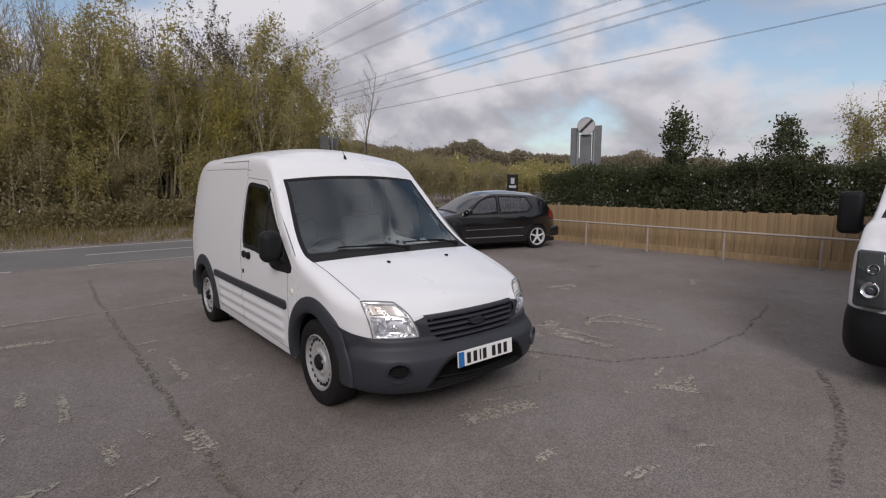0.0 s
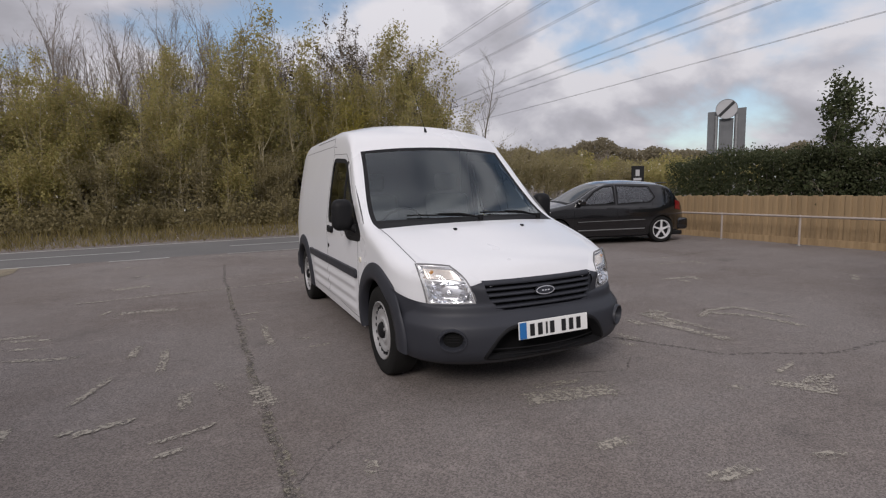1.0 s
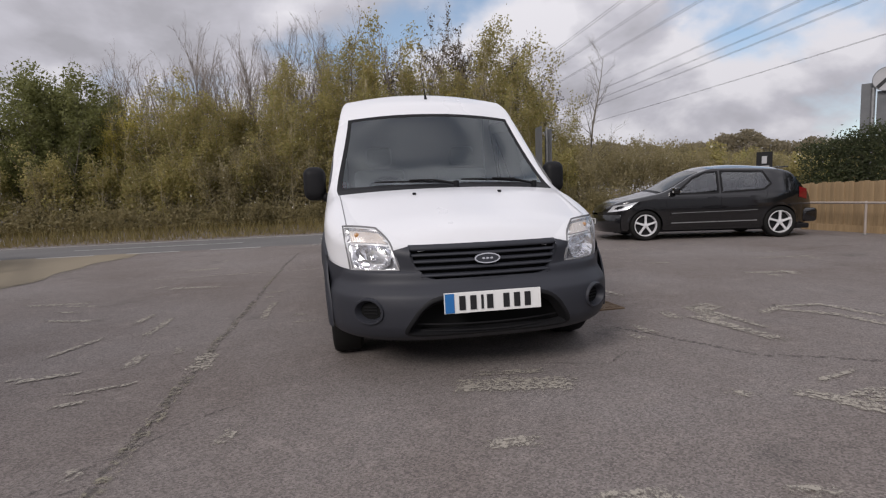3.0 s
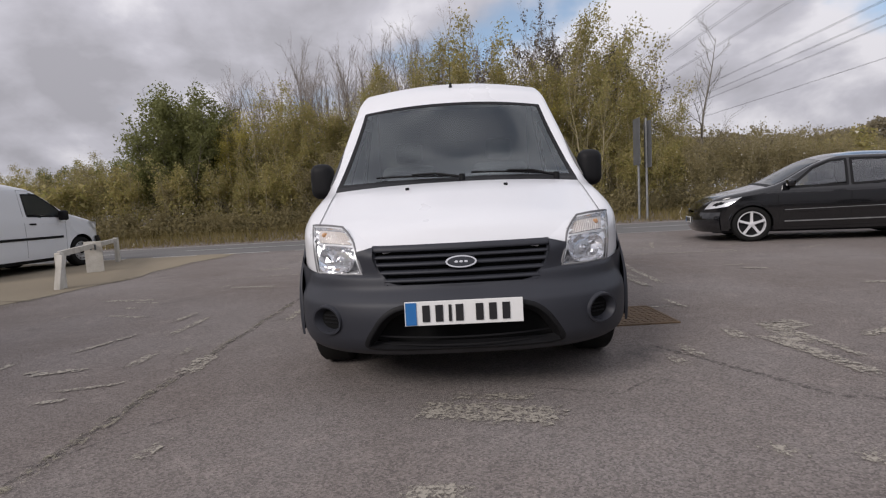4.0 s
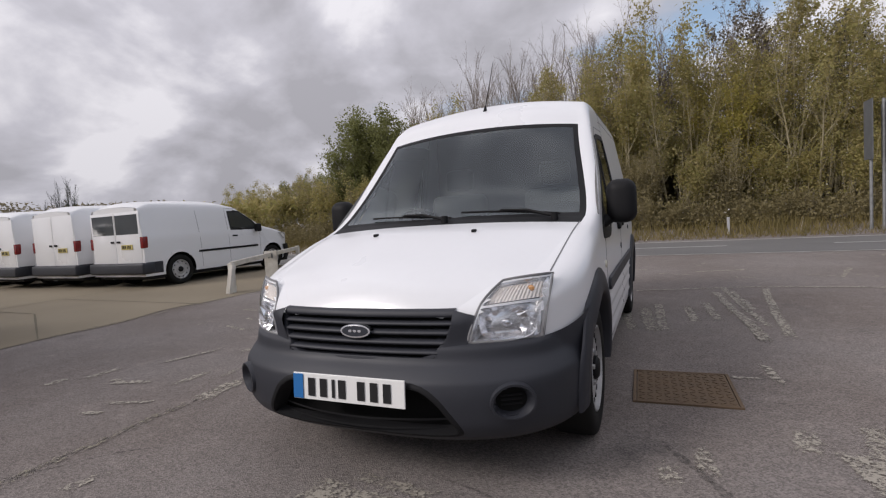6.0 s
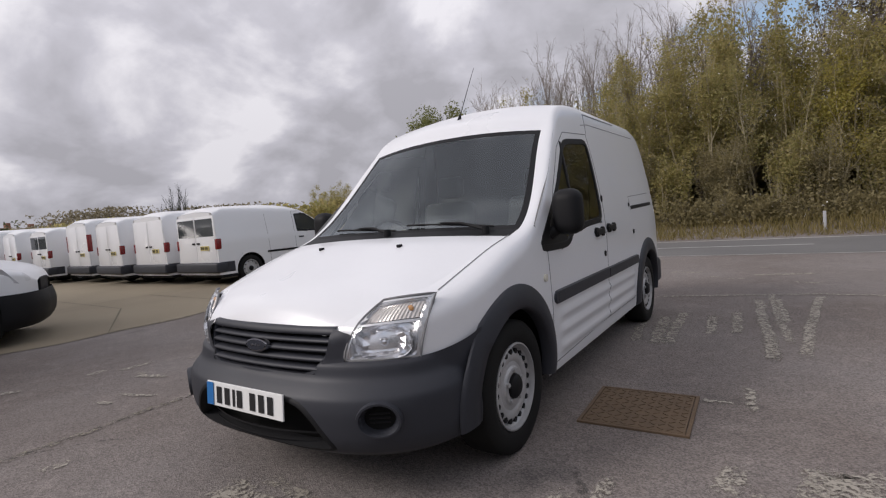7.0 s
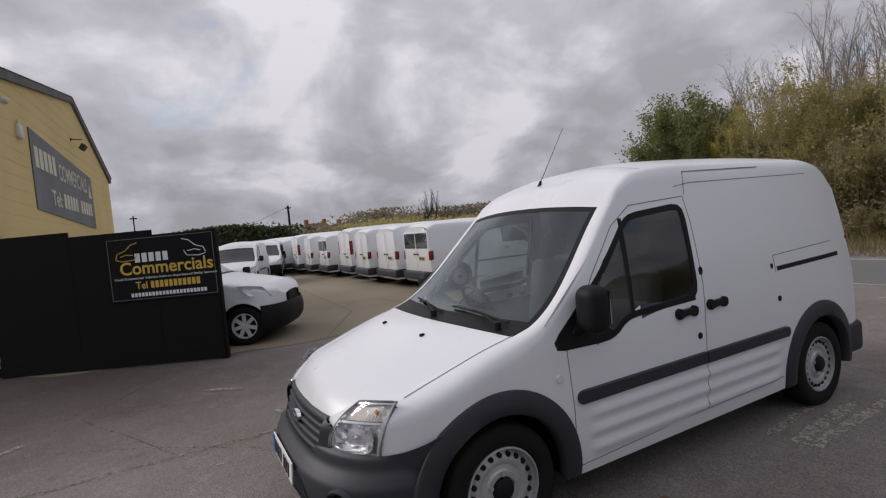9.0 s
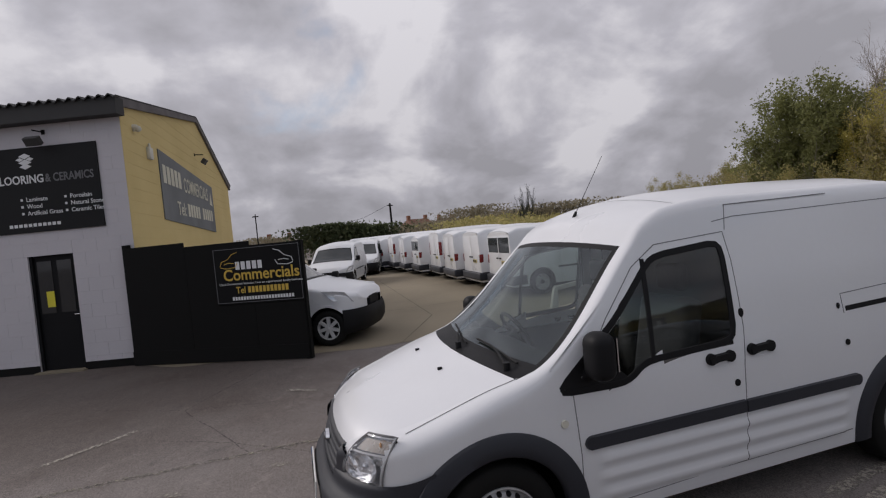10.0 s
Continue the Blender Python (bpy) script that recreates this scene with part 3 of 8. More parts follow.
class Wood:
    """Collects branches as tapered tubes and leaves as small blades."""

    def __init__(self, seed):
        self.rng = random.Random(seed)
        self.v, self.f, self.lv, self.lf, self.twigs = [], [], [], [], []

    def tube(self, a, b, r0, r1, n=5):
        """A tapered tube, or a pointed cone where r1 is nought."""
        d = (b - a).normalized()
        u = d.orthogonal().normalized()
        w = d.cross(u)
        i = len(self.v)
        ring = [(u * math.cos(2 * math.pi * k / n) + w * math.sin(2 * math.pi * k / n)) for k in range(n)]
        self.v += [a + q * r0 for q in ring]
        if r1 <= 0:
            self.v.append(b)
            self.f += [(i + k, i + (k + 1) % n, i + n) for k in range(n)]
            return
        self.v += [b + q * r1 for q in ring]
        self.f += [(i + k, i + (k + 1) % n, i + n + (k + 1) % n, i + n + k) for k in range(n)]

    def off(self, d, deg):
        """A direction turned away from d by that angle, any way round."""
        o = Matrix.Rotation(self.rng.uniform(0, 6.283), 3, d) @ d.orthogonal().normalized()
        return (d * math.cos(radians(deg)) + o * math.sin(radians(deg))).normalized()

    def stem(self, p, d, length, r, first, branches, angle, twigs, subs, reach, up=0.10):
        """One stem that wanders upward, with branches, twigs and side twigs."""
        g = self.rng
        n = 7
        line = [(p.copy(), r)]
        for k in range(n):
            d = (d + Vector((g.gauss(0, 0.07), g.gauss(0, 0.07), up))).normalized()
            p = p + d * length / n
            line.append((p.copy(), max(0.006, r * (1 - 0.9 * (k + 1) / n))))
            self.tube(line[-2][0], line[-1][0], line[-2][1], line[-1][1], 5)
        for b in range(branches):
            t = first + (0.99 - first) * ((b + g.random()) / branches)
            i = min(n - 1, int(t * n))
            q, rr = line[i][0].lerp(line[i + 1][0], t * n - i), line[i][1]
            e = self.off((line[i + 1][0] - line[i][0]).normalized(), g.uniform(*angle))
            bl = length * reach * (1 - 0.62 * t) * g.uniform(0.6, 1.25)
            br = min(rr * 0.55, 0.02)
            pts = [q]
            for k in range(3):
                e = (e + Vector((g.gauss(0, 0.09), g.gauss(0, 0.09), 0.14))).normalized()
                pts.append(pts[-1] + e * bl / 3)
                self.tube(pts[-2], pts[-1], br * (1 - 0.27 * k), br * (0.73 - 0.27 * k), 3)
            for w in range(twigs):
                s = 0.25 + 0.75 * (w + g.random()) / twigs
                k = min(2, int(s * 3))
                q2 = pts[k].lerp(pts[k + 1], s * 3 - k)
                e2 = (self.off((pts[k + 1] - pts[k]).normalized(), g.uniform(20, 48)) + Vector((0, 0, 0.18))).normalized()
                tl = bl * g.uniform(0.28, 0.5)
                end = q2 + e2 * tl
                self.tube(q2, end, min(0.0065, br * 0.6), 0, 3)
                self.twigs.append((q2, end))
                for _ in range(subs):
                    q3 = q2.lerp(end, g.uniform(0.2, 0.8))
                    end3 = q3 + self.off(e2, g.uniform(22, 45)) * tl * g.uniform(0.3, 0.55)
                    self.tube(q3, end3, 0.0036, 0, 3)
                    self.twigs.append((q3, end3))

    def leaf(self, p, s):
        g = self.rng
        a = Vector((g.gauss(0, 1), g.gauss(0, 1), g.gauss(0, 0.8))).normalized()
        b = a.orthogonal().normalized()
        b = Matrix.Rotation(g.uniform(0, 6.28), 3, a) @ b
        c = a.cross(b)
        i = len(self.lv)
        self.lv += [p - b * s * 0.5, p + c * s * 0.30 + a * s * 0.05, p + b * s * 0.55, p - c * s * 0.30 + a * s * 0.05]
        self.lf.append((i, i + 1, i + 2, i + 3))

    def blade(self, p, s):
        """A leaf far off: three corners are enough."""
        g = self.rng
        b = Vector((g.gauss(0, 1), g.gauss(0, 1), g.gauss(0, 0.9))).normalized()
        c = Matrix.Rotation(g.uniform(0, 6.28), 3, b) @ b.orthogonal().normalized()
        i = len(self.lv)
        self.lv += [p - b * s * 0.45 - c * s * 0.2, p + c * s * 0.42, p + b * s * 0.55 - c * s * 0.15]
        self.lf.append((i, i + 1, i + 2))

    def mesh(self, name, leaves=False):
        me = bpy.data.meshes.new(name)
        me.from_pydata([tuple(x) for x in (self.lv if leaves else self.v)], [], self.lf if leaves else self.f)
        me.update()
        return me


def make_tree(name, seed, height, stems, leaves, leaf_size, bark, leaf, label="", cat="tree", first=0.25, branches=12, angle=(20, 42), twigs=5, subs=2, reach=0.34, girth=0.010, lean=0.16, spread=0.10, low=0.0, high=1.0, jitter=0.07, fine=False):
    """Slender stems from one stool; leaves sit along the twigs, thicker in some patches, between the heights low and high."""
    w = Wood(seed)
    g = w.rng
    for k in range(stems):
        a = g.uniform(0, 6.28)
        rad = 0.0 if stems == 1 else g.uniform(0.1, 1.0) * spread * height
        ln = lean * g.uniform(0.2, 1)
        d = Vector((math.cos(a) * ln, math.sin(a) * ln, 1)).normalized()
        w.stem(Vector((rad * math.cos(a), rad * math.sin(a), -0.15)), d, height * g.uniform(0.78, 1.06), height * girth * g.uniform(0.7, 1.2), first, branches, angle, twigs, subs, reach)
    top = max(t[1].z for t in w.twigs)
    pool = []
    for a, b in w.twigs:
        z = b.z / top
        keep = 1.0 if low < z < high else 0.12
        if z > 0.75:
            keep *= max(0.15, 1 - (z - 0.75) * 2.6)
        keep *= max(0.05, 0.62 + 1.3 * noise.noise((b.x * 1.1 + seed, b.y * 1.1, b.z * 0.9)))
        if g.random() < keep:
            pool.append((a, b))
    for _ in range(leaves if pool else 0):
        a, b = g.choice(pool)
        p = a.lerp(b, g.uniform(0.1, 1.1)) + Vector((g.gauss(0, jitter), g.gauss(0, jitter), g.gauss(0, jitter)))
        p.z = max(p.z, 0.05)
        (w.leaf if fine else w.blade)(p, leaf_size * g.uniform(0.6, 1.35))
    t = empty(name)
    tr = new("trunk", w.mesh("trunk"))
    tr.data.materials.append(M[bark])
    tr.parent = t
    if leaves:
        cr = new("crown", w.mesh("crown", True))
        cr.data.materials.append(M[leaf])
        cr.parent = t
    return tagged(t, label, cat)


def wood_belt():
    rng = random.Random(11)
    kinds = {
        "bramble": make_tree("shrub", 20, 1.7, 9, 3600, 0.09, "bark", "leaf_brown", "low brown tangled shrub at the wood's edge", "shrub", 0.1, 8, (25, 65), 4, 1, 0.5, 0.008, 0.6, 0.25),
        "shrub_a": make_tree("shrub", 21, 3.0, 7, 3400, 0.100, "bark_pale", "leaf_olive", "olive-green roadside shrub with thin upright stems", "shrub", 0.15, 9, (22, 50), 4, 1, 0.40, 0.007, 0.35, 0.18, jitter=0.12),
        "shrub_b": make_tree("shrub", 22, 3.2, 7, 3000, 0.100, "bark_pale", "leaf_brown", "brownish thinning roadside shrub with upright stems", "shrub", 0.15, 9, (22, 50), 4, 1, 0.40, 0.007, 0.35, 0.18, jitter=0.12),
        "shrub_far": make_tree("shrub", 29, 2.8, 4, 1500, 0.17, "bark", "leaf_olive", "olive roadside shrub far along the verge", "shrub", 0.1, 8, (25, 55), 4, 1, 0.45, 0.008, 0.4, 0.2, jitter=0.12),
        "leafy": make_tree("tree", 23, 6.6, 7, 9000, 0.104, "bark_pale", "leaf_olive", "slender tree with olive and yellow autumn leaves", first=0.16, branches=14, twigs=5, subs=1, reach=0.27, girth=0.0068, lean=0.2, spread=0.13, jitter=0.17),
        "leafy_b": make_tree("tree", 33, 6.2, 6, 8200, 0.104, "bark_pale", "leaf_olive", "upright tree with olive leaves thinning at the top", first=0.18, branches=14, twigs=5, subs=1, reach=0.30, girth=0.0072, lean=0.24, spread=0.12, high=0.82, jitter=0.17),
        "yellow": make_tree("tree", 24, 6.4, 7, 8200, 0.104, "bark_pale", "leaf_yellow", "slender tree turning yellow in autumn", first=0.18, branches=14, twigs=5, subs=1, reach=0.27, girth=0.0068, lean=0.22, spread=0.13, jitter=0.17),
        "sparse": make_tree("tree", 25, 6.8, 6, 7000, 0.092, "bark_pale", "leaf_olive", "tall slender tree with pale stems and few leaves", first=0.30, branches=14, twigs=6, subs=1, reach=0.25, girth=0.0072, lean=0.26, spread=0.11, jitter=0.14),
        "bare": make_tree("tree", 26, 7.0, 7, 0, 0.07, "bark_twig", "leaf_brown", "bare slim tree with fine upright twigs", first=0.34, branches=18, angle=(14, 32), twigs=7, subs=2, reach=0.26, girth=0.0082, lean=0.22, spread=0.11),
        "bare_b": make_tree("tree", 36, 7.0, 6, 0, 0.07, "bark_twig", "leaf_brown", "bare slim tree with a feathery twig crown", first=0.40, branches=18, angle=(18, 38), twigs=7, subs=2, reach=0.29, girth=0.0085, lean=0.28, spread=0.10),
        "dusky": make_tree("tree", 37, 6.8, 6, 1500, 0.10, "bark_twig", "leaf_dusky", "almost bare tree with withered dark leaves on top", first=0.40, branches=17, angle=(14, 34), twigs=7, subs=2, reach=0.25, girth=0.0072, lean=0.2, spread=0.10, low=0.55, jitter=0.05),
        "green": make_tree("tree", 28, 6.2, 5, 11500, 0.122, "bark", "leaf_green", "dense green tree at the end of the wood", first=0.10, branches=14, angle=(25, 60), twigs=5, subs=1, reach=0.42, girth=0.009, lean=0.3, spread=0.08, jitter=0.14),
        "bare_one": make_tree("tree", 27, 7.4, 1, 0, 0.06, "bark", "leaf_brown", "single bare tree with wide spreading thin branches", first=0.25, branches=20, angle=(36, 60), twigs=7, subs=3, reach=0.38, girth=0.015, lean=0.05),
    }
    used = set()

    def put(kind, x, y, s, g="roadside trees", sz=1.0):
        m = Matrix.Translation((x, y, max(0.0, min(1.0, (y - 13.6) / 4.0)) * 0.5 - 0.05)) @ Matrix.Rotation(rng.uniform(0, 6.28), 4, "Z")
        ob = kinds[kind]
        if kind not in used:
            used.add(kind)
            ob.matrix_basis = m
        else:
            ob = copy_thing(ob, m)
        ob.scale = (s, s, s * sz)
        ob["group"] = g
        return ob
    # crest of the wood, height by place along the road
    crest = curve1((-15, 3.4), (-13.6, 4.6), (-12, 7.2), (-10.5, 7.6), (-8.5, 8.0), (-6, 8.4), (-3, 8.9), (0, 9.2), (3, 9.0), (6, 9.2), (8, 7.8), (9.5, 5.0), (11, 3.6))

    def row(x0, x1, step, y, deep, pick, height, g="roadside trees"):
        x = x0
        while x < x1:
            k = pick(x)
            put(k, x + rng.uniform(-0.35, 0.35), y + rng.uniform(-deep, deep), height(x) * rng.uniform(0.88, 1.1), g, rng.uniform(0.95, 1.08))
            x += step * rng.uniform(0.85, 1.15)
    row(-14, 10.8, 1.5, 15.7, 0.3, lambda x: "bramble", lambda x: 0.52, "roadside shrubs")
    row(-13.8, 10.6, 1.05, 16.5, 0.4, lambda x: rng.choice(("shrub_a", "shrub_b", "shrub_a")), lambda x: 0.84, "roadside shrubs")
    row(-12.0, 9.3, 1.35, 17.6, 0.45, lambda x: "green" if x < -10.4 else rng.choice(("leafy", "leafy_b", "yellow", "sparse", "yellow")) if x < 3.5 or x > 6.5 else "sparse", lambda x: crest(x) / 8.4 * (0.72 if x < 6.5 else 0.60))
    row(-11.6, 9.0, 1.35, 19.0, 0.5, lambda x: "green" if x < -10.0 else rng.choice(("leafy", "leafy_b", "sparse", "yellow")) if x < -2.5 or 0.5 < x < 4.5 else rng.choice(("leafy", "sparse", "leafy_b", "leafy")), lambda x: crest(x) / 8.4 * (0.70 if -9.6 < x < -2.4 else 0.82 if rng.random() < 0.6 else 0.98))
    row(-9.6, 8.6, 0.95, 20.6, 0.5, lambda x: rng.choice(("bare", "bare_b")) if x < 4.2 else rng.choice(("dusky", "bare_b", "dusky")), lambda x: crest(x) / 8.7)
    row(-9.4, 7.6, 1.25, 22.2, 0.6, lambda x: rng.choice(("bare", "bare_b", "dusky")) if x > -1 else rng.choice(("bare", "bare_b")), lambda x: crest(x) / 8.4)
    for x, y, k in ((-11.3, 18.2, 0.90), (-10.5, 18.9, 0.92), (-12.3, 18.0, 0.68)):
        put("green", x, y, k)
    put("bare_one", 9.7, 17.4, 0.82)
    # low scrub on towards both ends
    for i in range(26):
        x = -14.0 - i * 1.5
        put(rng.choice(("shrub_a", "shrub_b", "shrub_a")) if i < 7 else "shrub_far", x + rng.uniform(-0.4, 0.4), 17.0 + rng.uniform(-0.8, 1.6), rng.uniform(0.62, 0.85) * (1.1 if i < 6 else 0.9), "roadside shrubs")
    for i in range(30):
        x = 10.2 + i * 1.15
        put(rng.choice(("shrub_a", "shrub_b", "shrub_b")) if i < 10 else "shrub_far", x + rng.uniform(-0.4, 0.4), 16.6 + rng.uniform(-0.5, 1.2) + i * 0.2, rng.uniform(0.66, 0.9), "roadside shrubs")
        put("shrub_b" if i < 6 else "shrub_far", x + rng.uniform(-0.4, 0.4), 19.6 + rng.uniform(-0.8, 1.2) + i * 0.3, rng.uniform(0.9, 1.15), "roadside shrubs")
    for i in range(26):
        put("shrub_far", 12 + i * 1.7, 31 + rng.uniform(-3, 6), rng.uniform(1.0, 1.35), "roadside shrubs")
    for x, y, k in ((15.5, 33.0, 0.62), (21.0, 35.0, 0.56), (24.5, 38.0, 0.66), (30.5, 37.0, 0.60), (36.0, 38.0, 0.66)):
        put(rng.choice(("bare", "bare_b")), x, y, k)
    put("green", 27.5, 36.0, 0.62)
    for x, y, s in ((-33.6, 38.7, 1.0), (-31.0, 38.9, 1.05), (-36.6, 38.4, 0.75), (-28.5, 39.5, 1.15)):
        put("green", x, y, s * 0.85)
    for i in range(8):
        put("leafy", -14.5 - i * 1.6, 22 + rng.uniform(-1, 3), rng.uniform(0.42, 0.55))
    put("leafy_b", 13.6, -0.7, 0.62)
    spiky = make_tree("shrub", 63, 3.3, 12, 0, 0.05, "bark_spiky", "leaf_dusky", "dark spiky shrub behind the parked vans", "shrub", 0.35, 26, (14, 30), 5, 1, 0.24, 0.014, 0.42, 0.10)
    spiky.matrix_basis = pose(-33, 17, 0)
    spiky.scale = (1.2, 1.2, 1.4)


wood_belt()


def undergrowth():
    w = Wood(41)
    g = w.rng
    for _ in range(26000):
        x = g.uniform(-16, 11)
        y = 15.0 + abs(g.gauss(0, 1.3))
        z = 0.2 + abs(g.gauss(0, 0.5)) * (0.4 + 0.5 * noise.noise((x * 0.8, y, 1.0)) + 0.3)
        w.blade(Vector((x, y, z + min(0.4, (y - 14) * 0.12))), g.uniform(0.07, 0.13))
    ob = new("undergrowth", w.mesh("undergrowth", True))
    ob.data.materials.append(M["leaf_brown"])
    tagged(ob, "low brown brambles under the roadside trees", "undergrowth", kind="stuff")
    v, f = [], []
    for _ in range(32000):
        x = g.uniform(-26, 22)
        y = g.uniform(12.7, 15.9)
        z0 = max(0.0, min(1.0, (y - 13.6) / 4.0)) * 0.5
        h = g.uniform(0.10, 0.30) * (0.6 + (y - 12.6) * 0.32) * (1 + 0.6 * noise.noise((x * 0.6, y * 0.6, 0)))
        a = g.uniform(0, 6.28)
        dx, dy = math.cos(a) * 0.012, math.sin(a) * 0.012
        lx, ly = g.gauss(0, 0.09), g.gauss(0, 0.09)
        i = len(v)
        v += [(x - dx, y - dy, z0 - 0.02), (x + dx, y + dy, z0 - 0.02), (x + lx, y + ly, z0 + h)]
        f.append((i, i + 1, i + 2))
    me = bpy.data.meshes.new("verge_grass")
    me.from_pydata(v, [], f)
    me.materials.append(M["grass_blade"])
    tagged(new("verge_grass", me), "long dry yellowish grass on the verge", "grass", kind="stuff")


undergrowth()


def hedge():
    w = Wood(51)
    g = w.rng
    top = lambda y: 1.95 + 0.32 * noise.noise((y * 0.7, 0, 3)) + 0.18 * noise.noise((y * 2.1, 2, 3))
    for k in range(150):
        y = g.uniform(-7, 6.6)
        x = g.uniform(9.95, 10.7)
        p = Vector((x, y, 0))
        w.tube(p, p + Vector((g.gauss(0, 0.1), g.gauss(0, 0.1), top(y) * 0.9)), 0.02, 0.008, 4)
    for _ in range(60000):
        y = g.uniform(-7.2, 6.7)
        t = top(y)
        if g.random() < 0.55:
            x, z = 9.5 + abs(g.gauss(0, 0.20)), g.uniform(0.5, t)
        else:
            x, z = g.uniform(9.4, 11.0), t + g.gauss(-0.05, 0.09)
        x += 0.16 * noise.noise((y * 1.4, z * 1.4, 7))
        w.leaf(Vector((x, y, z)), g.uniform(0.035, 0.065))
    for _ in range(15000):
        y = g.uniform(-7.2, 6.7)
        w.leaf(Vector((g.uniform(9.7, 10.8), y, g.uniform(0.2, top(y) - 0.08))), g.uniform(0.10, 0.16))
    h = empty("hedge")
    tagged(h, "dense dark green hedge behind the timber fence", "hedge")
    for nm, lv, mt in (("stem", False, "bark"), ("foliage", True, "leaf_hedge")):
        o = new(nm, w.mesh(nm, lv))
        o.data.materials.append(M[mt])
        o.parent = h
    rng = random.Random(9)
    bushy = make_tree("sapling", 61, 2.3, 4, 6500, 0.060, "bark", "leaf_hedge", "bushy green sapling standing out of the hedge", "sapling", 0.10, 20, (28, 55), 5, 1, 0.34, 0.006, 0.16, 0.10, jitter=0.05, fine=True)
    thin = make_tree("sapling", 62, 2.0, 6, 1500, 0.058, "bark", "leaf_hedge", "thin shoots standing out of the hedge", "sapling", 0.15, 10, (18, 40), 4, 1, 0.22, 0.006, 0.25, 0.16, jitter=0.04, fine=True)
    used = set()
    for kind, y, k in (("bushy", 2.75, 1.30), ("bushy", 0.45, 1.15), ("thin", -0.9, 1.0), ("thin", 4.2, 0.95), ("bushy", -3.0, 1.0), ("thin", 1.7, 1.05), ("thin", -1.9, 1.1), ("thin", 3.5, 0.9), ("thin", -0.2, 1.1)):
        first = bushy if kind == "bushy" else thin
        m = pose(10.2 + rng.uniform(-0.2, 0.2), y, 0.30, 0, 0, rng.uniform(0, 360))
        ob = copy_thing(first, m) if kind in used else first
        used.add(kind)
        ob.matrix_basis = m
        ob.scale = (k, k, k)
        ob["group"] = "hedge saplings"


hedge()


def far_woods():
    """Low wooded ridges and hedgerows round the horizon."""
    def ridge(name, pts, n, seed, leaf, label, size, full=False):
        w = Wood(seed)
        g = w.rng
        for (x0, y0, h0), (x1, y1, h1) in zip(pts, pts[1:]):
            for _ in range(n):
                t = g.random()
                x, y = x0 + (x1 - x0) * t, y0 + (y1 - y0) * t
                hh = (h0 + (h1 - h0) * t) * (1 + 0.28 * noise.noise((x * 0.12, y * 0.12, seed)) + 0.16 * noise.noise((x * 0.4, y * 0.4, seed)))
                d = g.gauss(0, 1.8)
                w.blade(Vector((x + d * 0.7, y + d * 0.7, hh * g.random() ** 0.8 if full else max(0.1, hh * (1 - abs(g.gauss(0, 0.36)))))), size * g.uniform(0.6, 1.4))
        o = new(name, w.mesh(name, True))
        o.data.materials.append(M[leaf])
        tagged(o, label, "woods", kind="stuff")
    ridge("far_woods", [(16, 62, 6.6), (34, 58, 7.0), (52, 50, 6.4), (70, 36, 5.6), (86, 20, 4.8)], 17000, 71, "leaf_far", "far brown wooded ridge past the road", 0.36)
    ridge("deep_thicket", [(-14, 23.6, 3.6), (0, 24.0, 4.2), (9.5, 23.0, 3.6)], 14000, 75, "leaf_brown", "dim brown thicket deep in the wood", 0.48, True)
    ridge("far_hedgerow", [(-30, 20, 3.2), (-45, 17, 3.4), (-62, 15, 3.2), (-75, 10, 3.0), (-80, 0, 3.0), (-75, -12, 3.2)], 7000, 72, "leaf_far", "far olive hedgerow behind the parked vans", 0.26)
    ridge("conifer_hedge", [(-44, 0.5, 3.4), (-42, 3.6, 3.6), (-41, 6.0, 3.0)], 5000, 73, "leaf_hedge", "dark green hedge at the end of the yard", 0.3)
    ridge("far_thicket", [(-16, 14.5, 2.4), (-24, 13.6, 2.5), (-40, 13.6, 2.5)], 6000, 74, "leaf_olive", "olive thicket beside the van yard", 0.22)


far_woods()


# ---- vehicles: a lofted skin with parts laid on it ----
def inside(poly, y, z):
    c = False
    for i in range(len(poly)):
        (y0, z0), (y1, z1) = poly[i - 1], poly[i]
        if (z0 > z) != (z1 > z) and y < (y1 - y0) * (z - z0) / (z1 - z0) + y0:
            c = not c
    return c


